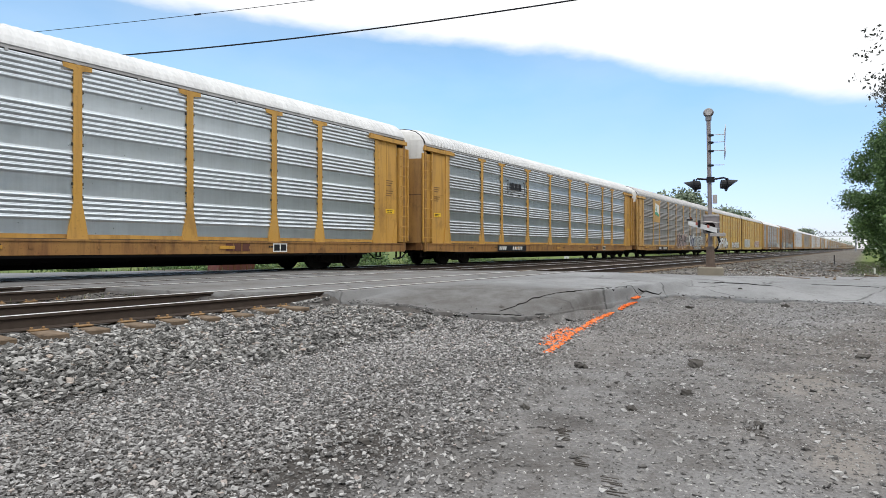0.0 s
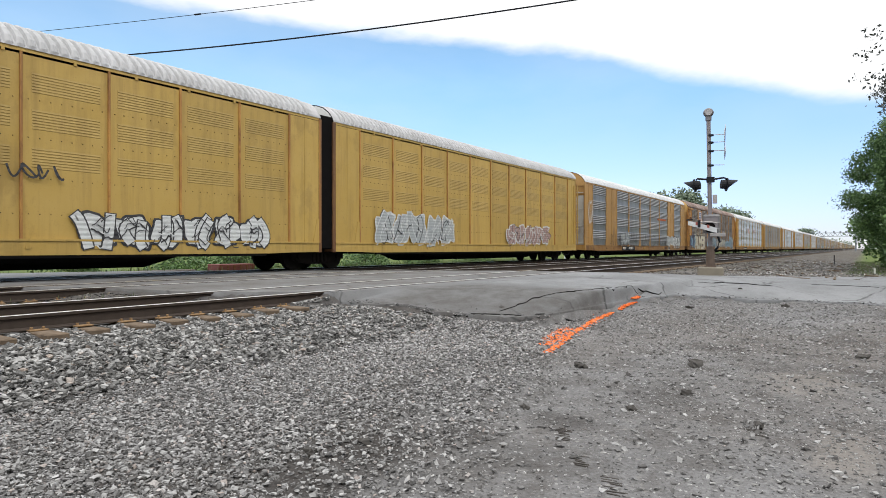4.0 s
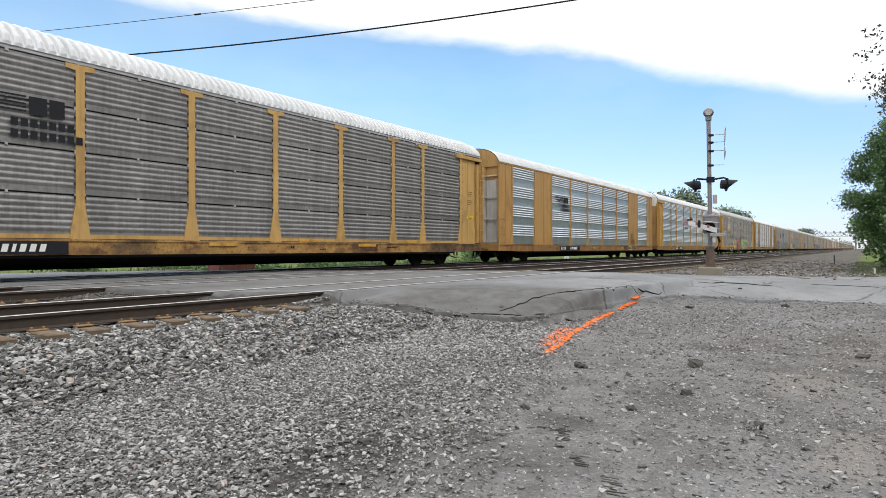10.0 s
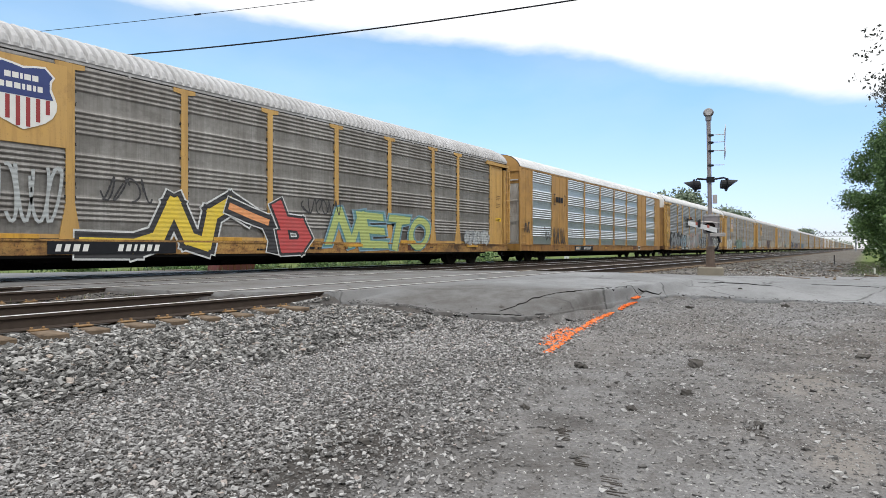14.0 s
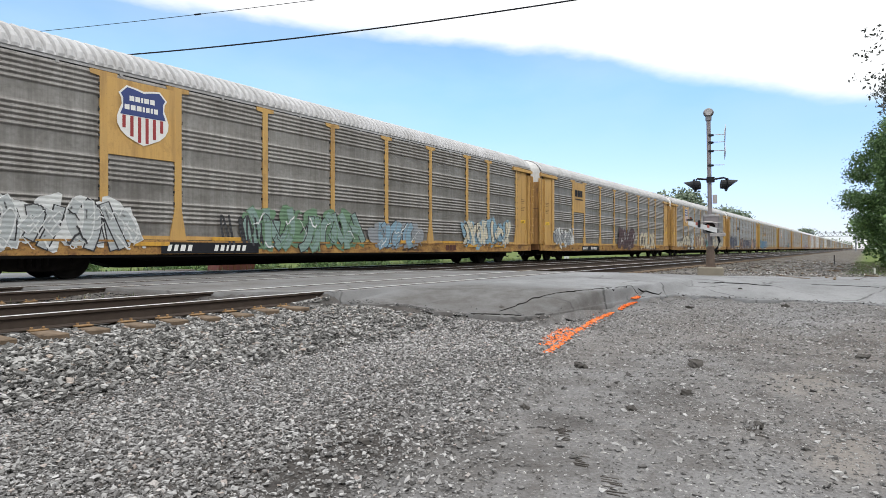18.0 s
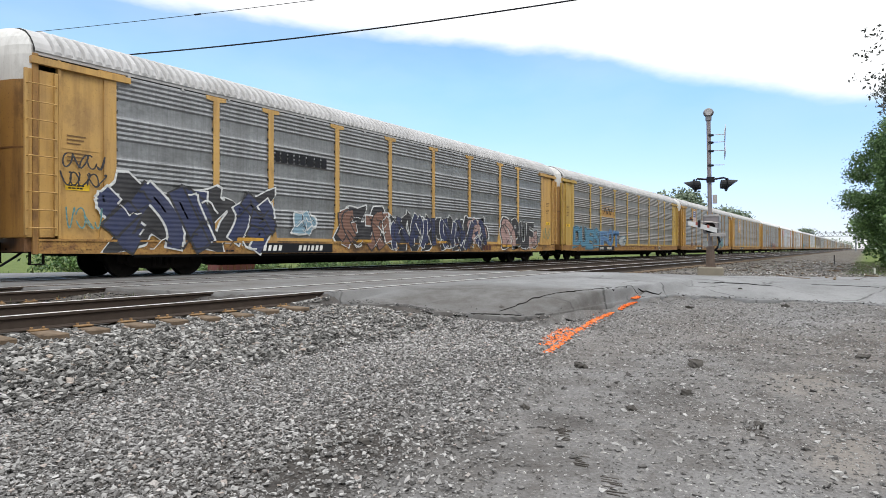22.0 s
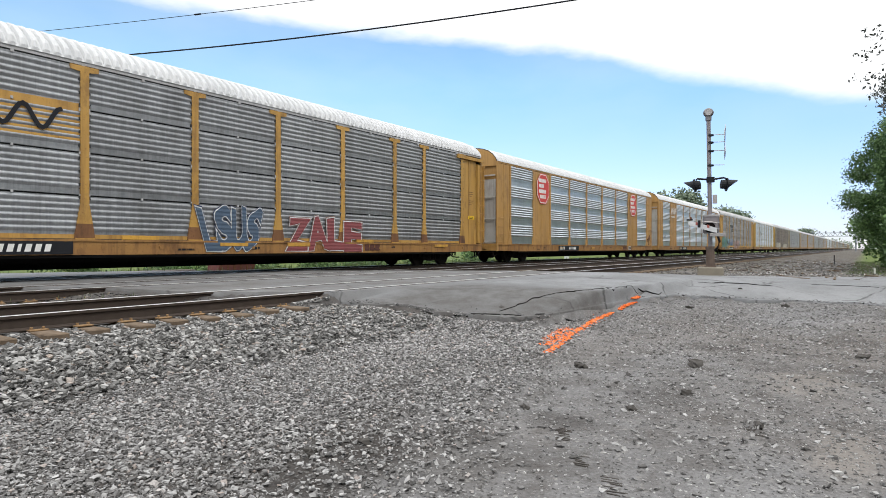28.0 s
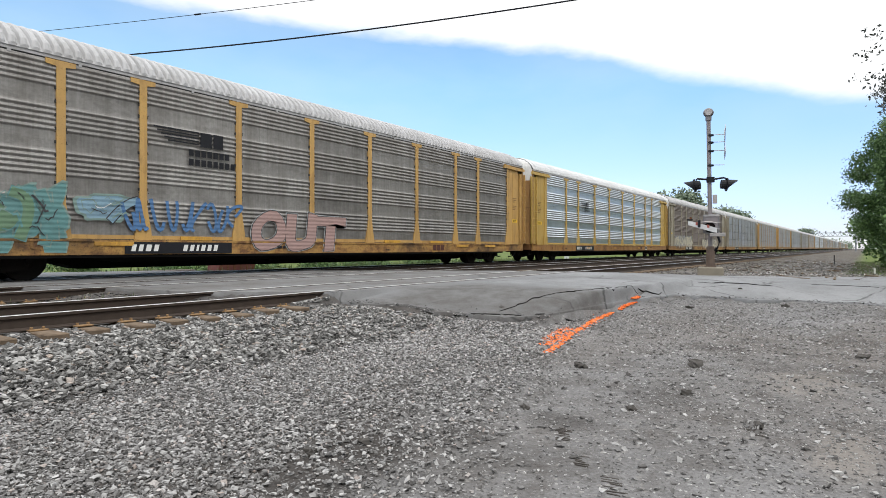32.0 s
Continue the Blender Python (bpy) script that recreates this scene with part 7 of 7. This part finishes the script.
def build_small():
    ob = thing("rusty_steel_box", pose(15.9, 22.2, -0.75), "low rusty red steel box beyond the tracks", "box")
    child("body", Shape().box((-0.9, -0.4, 0), (0.9, 0.4, 0.82), 0, 0.02).mesh("body", mat_plain("oxide_red", (0.16, 0.05, 0.045), 0.8, 0, 0.4)), ob)
    for x in np.arange(-0.8, 0.85, 0.32):
        child("rib", Shape().box((x - 0.04, -0.43, 0.03), (x + 0.04, -0.40, 0.79), 0).mesh("rib", M_rust), ob)
    ob = thing("stacked_timber", pose(13.7, 23.6, -0.78), "dark stack of old sleepers beyond the tracks", "timber stack")
    for k in range(3):
        for j in range(3):
            child("sleeper", cached("stack_log", lambda: Shape().box((-1.1, -0.11, 0), (1.1, 0.11, 0.2), 0, 0.015).mesh("log", M_bark)), ob, pose(0.05 * k, (j - 1) * 0.25, 0.21 * k, 0, 0, 2 * (k - 1)))
    ob = thing("marker_post", pose(49.0, 21.2, -0.7), "small white trackside marker post", "post")
    child("post", Shape().box((-0.08, -0.08, 0), (0.08, 0.08, 0.8), 0, 0.02).mesh("post", M_white), ob)
    child("plate", Shape().box((-0.10, -0.22, 0.45), (-0.08, 0.22, 0.85), 0, 0.008).mesh("plate", M_white), ob)
    for (x, y, h) in ((62.0, 2.2, 0.8), (38.5, -0.4, 0.3)):
        ob = thing("marker_post", pose(x, y, float(ground_height(x, y))), "small trackside marker stake", "post")
        child("post", Shape().tube([(0, 0, 0), (0, 0, h)], 0.04, 6).mesh("post", M_white if h < 0.6 else M_black), ob)
    rd = random.Random(23)
    s = Shape()
    for _ in range(170):
        x, y = rd.uniform(20.5, 70), rd.uniform(-1.0, 6.2)
        if x < 23 and 3 < y < 5:
            continue
        z = float(ground_height(x, y))
        L, w, a = rd.uniform(0.12, 0.7), rd.uniform(0.02, 0.05), rd.uniform(-0.7, 1.4)
        dx, dy = math.cos(a) * L / 2, math.sin(a) * L / 2
        s.tube([(x - dx, y - dy, z + w * 0.5), (x, y, z + w * rd.uniform(0.4, 1.2)), (x + dx, y + dy, z + w * rd.uniform(0.4, 2.0))], w, 5, rd.choice((0, 0, 1)), w * 0.7)
    tagged(new("trackside_debris", s.mesh("trackside_debris", [M_bark, M_tie])), "broken wood and branches strewn beside the tracks", "debris", kind="stuff")
    q = np.random.default_rng(31)
    pts, sz = [], []
    for k in range(1500):
        lat = q.uniform(-0.6, 7.2)
        near = float(road_edges(lat)[0])
        x = near + q.normal() * (0.16 if lat > 4.3 or lat < 3.5 else 0.5)
        pts.append((x, lat, top_at(x, lat)))
        sz.append(0.005 + 0.022 * q.uniform() ** 3)
    for k in range(700):
        x, lat = 7.3 + q.normal() * 0.3, 7.2 + q.normal() * 0.2
        if 7.6 < lat < 7.74:
            continue
        pts.append((x, lat, top_at(x, lat)))
        sz.append(0.004 + 0.016 * q.uniform() ** 3)
    tagged(new("asphalt_rubble", stones("asphalt_rubble", np.array(pts), np.array(sz), M_rubble, q)), "dark crumbled asphalt along the broken road edge", "rubble", kind="stuff")
    # dark lumps lying on the dirt
    r = np.random.default_rng(11)
    for (px, py, rad) in ((1230, 651, 0.06), (1027, 650, 0.05), (930, 724, 0.03), (1215, 703, 0.04), (1118, 727, 0.03), (1343, 762, 0.045), (868, 602, 0.05), (890, 572, 0.05), (645, 786, 0.035), (1526, 634, 0.05), (1220, 548, 0.06), (1390, 545, 0.06), (1308, 530, 0.05), (470, 676, 0.04), (550, 805, 0.04)):
        d = direction(px - 784, 441 - py)
        k = (EYE_H + 0.5) / -d.z
        x, y = d.x * k, d.y * k
        z = float(ground_height(x, y))
        rad *= 1.15
        me = stones("rock", np.array([[0, 0, rad * 0.3]]), np.array([rad]), M_rock, r, False, True)
        ob = new("rock", me)
        ob.location = (x, y, z)
        tagged(ob, "small dark lump of stone on the dirt", "rock", "scattered rocks")


M_rubble = mat_stones("crumbled_asphalt", (0.05, 0.05, 0.05), (0.26, 0.255, 0.25), (0.40, 0.39, 0.38))
M_rock = mat_plain("dark_rock", (0.06, 0.055, 0.05), 0.9, 0, 0.4, 30)


def top_at(x, y):
    """The surface that one would stand on: the road or the ground."""
    near, far = road_edges(y)
    if near < x < far:
        return max(float(road_height(np.array(x), np.array(y))), float(ground_height(x, y)))
    return float(ground_height(x, y))


def build_paint_mark():
    """Sprayed utility mark: ragged blots along a line, wider and doubled at one end."""
    r = random.Random(8)
    at, size = [], []

    def blot(x, y, rad):
        at.append((x, y, top_at(x, y) + (0.008 if x < 10.5 else 0.028)))
        size.append(rad)

    def stroke(a, b, wide, count, rad):
        for k in range(count):
            u = r.uniform(0, 1)
            w = r.gauss(0, wide)
            dx, dy = b[0] - a[0], b[1] - a[1]
            L = math.hypot(dx, dy)
            blot(a[0] + dx * u - dy / L * w, a[1] + dy * u + dx / L * w, rad * r.uniform(0.6, 1.6))
    stroke((6.58, 3.11), (8.0, 3.42), 0.022, 420, 0.017)
    stroke((8.0, 3.42), (9.9, 3.80), 0.020, 460, 0.019)
    stroke((9.9, 3.80), (11.25, 3.96), 0.018, 300, 0.020)
    stroke((11.7, 3.985), (13.0, 3.98), 0.018, 320, 0.022)
    stroke((7.45, 3.55), (8.75, 3.78), 0.030, 260, 0.017)
    stroke((7.1, 3.36), (8.3, 3.56), 0.05, 300, 0.016)
    stroke((8.66, 3.80), (8.5, 3.58), 0.03, 90, 0.017)
    stroke((8.0, 3.45), (11.0, 3.95), 0.07, 120, 0.010)
    ob = new("paint_mark", stones("paint_mark", np.array(at), np.array(size), M_orange, np.random.default_rng(3), True))
    tagged(ob, "bright orange spray-painted line on the gravel", "paint mark")


# ---- trees and grass ----
def leaves_mesh(name, centres, per, spread, size, mat, seed):
    r = np.random.default_rng(seed)
    c = np.repeat(np.array(centres), per, axis=0)
    n = len(c)
    p = c + r.normal(size=(n, 3)) * np.array([spread, spread, spread * 0.75])
    u = r.normal(size=(n, 3))
    u /= np.linalg.norm(u, axis=1, keepdims=True)
    w = np.cross(u, r.normal(size=(n, 3)))
    w /= np.linalg.norm(w, axis=1, keepdims=True)
    k = size * r.uniform(0.6, 1.3, (n, 1))
    quad = np.stack([p - u * k, p + w * k * 0.55, p + u * k, p - w * k * 0.55], 1).reshape(-1, 3)
    me = bpy.data.meshes.new(name)
    me.vertices.add(4 * n)
    me.vertices.foreach_set("co", quad.ravel())
    me.loops.add(4 * n)
    me.loops.foreach_set("vertex_index", np.arange(4 * n, dtype=np.int32))
    me.polygons.add(n)
    me.polygons.foreach_set("loop_start", np.arange(0, 4 * n, 4, dtype=np.int32))
    me.materials.append(mat)
    me.update(calc_edges=True)
    return me


def tree(x, y, height, radius, seed, label, clumps=90, per=160, spread=0.4, leaf=0.12, mat=None, low=0.18, limbs=9, trunk=0.22):
    r = random.Random(seed)
    z0 = float(ground_height(x, y)) - 0.05
    t = thing("tree", pose(x, y, z0), label, "tree", "trees")
    wood = Shape()
    top = height * 0.88
    bend = [(r.uniform(-0.2, 0.2) * k, r.uniform(-0.2, 0.2) * k, top * k / 6) for k in range(7)]
    wood.tube(bend, trunk, 8, 0, trunk * 0.2)
    cs = []
    for k in range(limbs):
        u = 0.2 + 0.75 * (k + 0.5) / limbs
        base = Vector(bend[min(6, int(u * 6))])
        a = k * 2.4 + r.uniform(-0.4, 0.4)
        reach = radius * (0.95 - 0.5 * abs(u - 0.45)) * r.uniform(0.75, 1.1)
        tip = base + Vector((math.cos(a) * reach, math.sin(a) * reach, r.uniform(0.1, 0.35) * reach))
        mid = base.lerp(tip, 0.5) + Vector((0, 0, -0.08 * reach))
        wood.tube([base, mid, tip], trunk * 0.4, 6, 0, trunk * 0.08)
        for q in range(3):
            e = mid.lerp(tip, r.uniform(0.3, 1.0))
            wood.tube([e, e + Vector((r.uniform(-1, 1), r.uniform(-1, 1), r.uniform(0.1, 0.9))) * radius * 0.25], trunk * 0.12, 4, 0, trunk * 0.04)
    for k in range(clumps):
        u = r.uniform(low, 1.0)
        prof = math.sin(math.pi * min(1, max(0.04, (u - low) / (1.04 - low))) ** 0.75) ** 0.6
        a, q = r.uniform(0, 6.283), math.sqrt(r.uniform(0.15, 1.0))
        wob = 1 + 0.22 * math.sin(3 * a + 5 * u + seed)
        cs.append((math.cos(a) * radius * prof * q * wob, math.sin(a) * radius * prof * q * wob, u * height))
    child("trunk", wood.mesh("trunk", M_bark), t)
    child("crown", leaves_mesh("crown", cs, per, spread, leaf, mat or M_leaf, seed), t)
    return t


def build_plants():
    # dense trees close to the line
    tree(43.0, -2.85, 9.6, 3.5, 1, "leafy green tree beside the railway", 300, 420, 0.30, 0.068)
    tree(50.0, -4.6, 11.5, 4.2, 2, "leafy green tree beside the railway", 190, 240, 0.40, 0.11)
    tree(62.0, -4.9, 21.5, 6.2, 3, "tall sparse tree with thin upper branches", 150, 26, 0.42, 0.17, M_leaf_dull, 0.4, 18, 0.3)
    tree(39.5, -3.6, 4.2, 2.6, 4, "low green shrub at the edge of the lot", 80, 170, 0.3, 0.11, None, 0.05, 5, 0.08)
    tree(58.0, -2.6, 5.0, 3.0, 5, "low green shrub beside the tracks", 80, 120, 0.34, 0.14, None, 0.05, 5, 0.08)
    tree(75.0, -3.2, 7.5, 3.6, 6, "green tree beside the railway", 90, 110, 0.45, 0.18)
    for k, (x, y, h, rad) in enumerate(((13.0, 30.0, 1.6, 1.6), (17.5, 28.5, 1.3, 1.4), (21.5, 29.5, 1.8, 1.7), (26.0, 27.5, 1.2, 1.3), (31.0, 28.5, 1.5, 1.6), (8.0, 33.5, 1.7, 1.8), (37.0, 28.0, 1.4, 1.5), (3.0, 36.5, 1.6, 1.8), (24.0, 31.0, 1.6, 1.6), (46.0, 28.5, 1.5, 1.8))):
        tree(x, y, h, rad, 60 + k, "low green shrub beyond the tracks", 40, 60, 0.25, 0.09, None, 0.05, 4, 0.04)
    # far trees behind the train, their haze put into the leaf colour
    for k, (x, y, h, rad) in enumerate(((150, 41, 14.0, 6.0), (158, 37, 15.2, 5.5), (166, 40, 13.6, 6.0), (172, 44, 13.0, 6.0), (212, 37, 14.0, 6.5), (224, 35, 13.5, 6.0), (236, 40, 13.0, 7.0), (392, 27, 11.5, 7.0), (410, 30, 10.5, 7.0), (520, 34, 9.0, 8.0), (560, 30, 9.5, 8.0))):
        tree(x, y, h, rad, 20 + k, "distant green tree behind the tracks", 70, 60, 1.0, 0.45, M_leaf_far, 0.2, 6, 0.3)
    rw = random.Random(9)
    cs = []
    for k in range(520):
        x = rw.uniform(700, 1500)
        y = rw.uniform(22, 90) if k % 3 else rw.uniform(-60, -6)
        cs.append((x, y, rw.uniform(0.5, 9.0 if y > 0 else 12.0)))
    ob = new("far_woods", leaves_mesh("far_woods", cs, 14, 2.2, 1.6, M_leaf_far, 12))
    tagged(ob, "hazy line of distant woods along the horizon", "woods", kind="stuff")
    # tree belt added out of view, to darken what the cars' metal reflects
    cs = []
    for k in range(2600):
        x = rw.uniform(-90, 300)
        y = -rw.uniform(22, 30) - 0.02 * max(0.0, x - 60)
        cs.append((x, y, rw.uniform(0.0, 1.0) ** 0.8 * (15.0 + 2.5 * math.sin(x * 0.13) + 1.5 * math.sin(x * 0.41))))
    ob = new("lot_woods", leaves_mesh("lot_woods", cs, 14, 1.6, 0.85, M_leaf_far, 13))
    tagged(ob, "unseen belt of green trees added for the cars' reflections", "woods", kind="stuff")
    # grass and weeds
    r = np.random.default_rng(4)

    def tufts(name, n, x0, x1, y0, y1, h0, h1, label):
        x, y = r.uniform(x0, x1, n), r.uniform(y0, y1, n)
        near, far = road_edges(y)
        ok = (x < near - 0.3) | (x > far + 0.3)
        x, y = x[ok], y[ok]
        z = ground_height(x, y)
        n = len(x)
        h, a = r.uniform(h0, h1, n), r.uniform(0, 6.283, n)
        w = h * 0.10
        lean = r.normal(size=(n, 2)) * h[:, None] * 0.3
        b = np.stack([np.stack([x - w * np.cos(a), y - w * np.sin(a), z - 0.02], 1), np.stack([x + w * np.cos(a), y + w * np.sin(a), z - 0.02], 1), np.stack([x + lean[:, 0], y + lean[:, 1], z + h], 1)], 1)
        me = mesh_of(name, b.reshape(-1, 3).tolist(), np.arange(3 * n).reshape(-1, 3).tolist(), M_grass)
        tagged(new(name, me), label, "grass", kind="stuff")
    tufts("grass_verge", 26000, -25, 60, 20.0, 32, 0.12, 0.55, "green grass and weeds beyond the tracks")
    tufts("roadside_grass", 14000, 36, 80, -7, 0.8, 0.03, 0.16, "green grass under the trees")
    tufts("track_weeds", 260, 2.5, 7.3, 9.6, 12.3, 0.04, 0.12, "small weeds between the tracks")


def build_cracks_and_lip_shade():
    """Open cracks in the asphalt, and dark strips for the shadow under its broken lips."""
    def strip(pts, wide, seed):
        r = random.Random(seed)
        line = []
        for (x0, y0), (x1, y1) in zip(pts, pts[1:]):
            n = max(3, int(math.hypot(x1 - x0, y1 - y0) / 0.14))
            for k in range(n):
                u = k / n
                line.append((x0 + (x1 - x0) * u + r.gauss(0, 0.035), y0 + (y1 - y0) * u + r.gauss(0, 0.035)))
        v, f = [], []
        for k, (x, y) in enumerate(line):
            w = wide * r.uniform(0.25, 1.3) * min(1.0, 0.25 + k / 4, 0.25 + (len(line) - 1 - k) / 4)
            z = max(top_at(x - w, y), top_at(x + w, y), top_at(x, y)) + 0.008
            v += [(x - w, y - 0.3 * w, z), (x + w, y + 0.3 * w, z), (x - w * 0.4, y, z - 0.05), (x + w * 0.4, y, z - 0.05)]
            if k:
                a, b = 4 * k - 4, 4 * k
                f += [(a, a + 1, b + 1, b), (a, b, b + 2, a + 2), (a + 1, a + 3, b + 3, b + 1)]
        return mesh_of("road_crack", v, f, M_crack_lip)
    road = bpy.data.objects["road"]
    for k, (pts, wide) in enumerate((
            (((8.61, 4.85), (9.66, 4.72), (10.69, 4.42), (12.3, 4.25)), 0.03),
            # this strip and the next paint the shadow line along the road's lip
            (((7.85, 5.5), (8.2, 5.0), (8.45, 4.45), (9.1, 4.1), (10.2, 4.05)), 0.045),
            (((11.6, 4.2), (12.8, 4.15), (13.6, 4.0), (14.4, 3.75)), 0.07),
            (((16.3, 3.5), (16.85, 2.75), (17.1, 1.75)), 0.035),
            (((18.0, 1.1), (18.2, 0.3), (18.1, -0.4)), 0.035))):
        child("road_crack", strip(pts, wide, 40 + k), road)


M_crack_lip = mat_plain("crack_and_lip_black", (0.022, 0.021, 0.020), 0.95, 0, 0.4, 30, 0.15)


def build_tyre_marks():
    """Short patches where a tyre's lugs pressed ridges into the dirt."""
    r = random.Random(17)
    for n, (x, y, turn, rows) in enumerate(((3.76, 1.64, 25, 9), (3.11, 1.07, 25, 8), (3.35, 1.36, 25, 6), (4.5, 0.59, 20, 7))):
        s = Shape()
        for k in range(rows):
            u = (k - rows / 2) * 0.032
            w0, w1 = r.uniform(-0.05, 0.0), r.uniform(0.03, 0.075)
            s.prism([(u - 0.006, w0), (u + 0.005, w0), (u + 0.03, w1), (u + 0.021, w1)], "z", -0.006, r.uniform(0.002, 0.006))
        ob = new("tyre_mark", s.mesh("tyre_mark", M_mud))
        ob.matrix_basis = pose(x, y, float(ground_height(x, y)), 0, 0, turn)
        tagged(ob, "dark ridged tyre mark pressed into the dirt", "tyre mark", "tyre marks")


M_mud = mat_plain("damp_dirt", (0.055, 0.048, 0.043), 0.95, 0, 0.35, 25)

build_cracks_and_lip_shade()
build_tyre_marks()
build_signal()
build_wires()
build_gantry()
build_small()
build_paint_mark()
build_plants()


# ---- motion of the train ----
def motions():
    for car, i in CARS:
        walk(car, [(t, pose(car_head(i, t), TRAIN_Y, 0)) for t in range(0, 33)])
    # every axle turns alike: key the first of each kind, the rest turn with the same keys
    first = {}
    for w, dx in WHEELS:
        if dx not in first:
            walk(w, [(k / FPS, pose(dx, 0, 0.46, 0, -roll_angle(k / FPS) % 360.0, 0)) for k in range(0, 32 * FPS + 1)])
            first[dx] = w.animation_data
        else:
            w.rotation_mode = "QUATERNION"
            keys = w.animation_data_create()
            keys.action = first[dx].action
            keys.action_slot = first[dx].action_slot


motions()
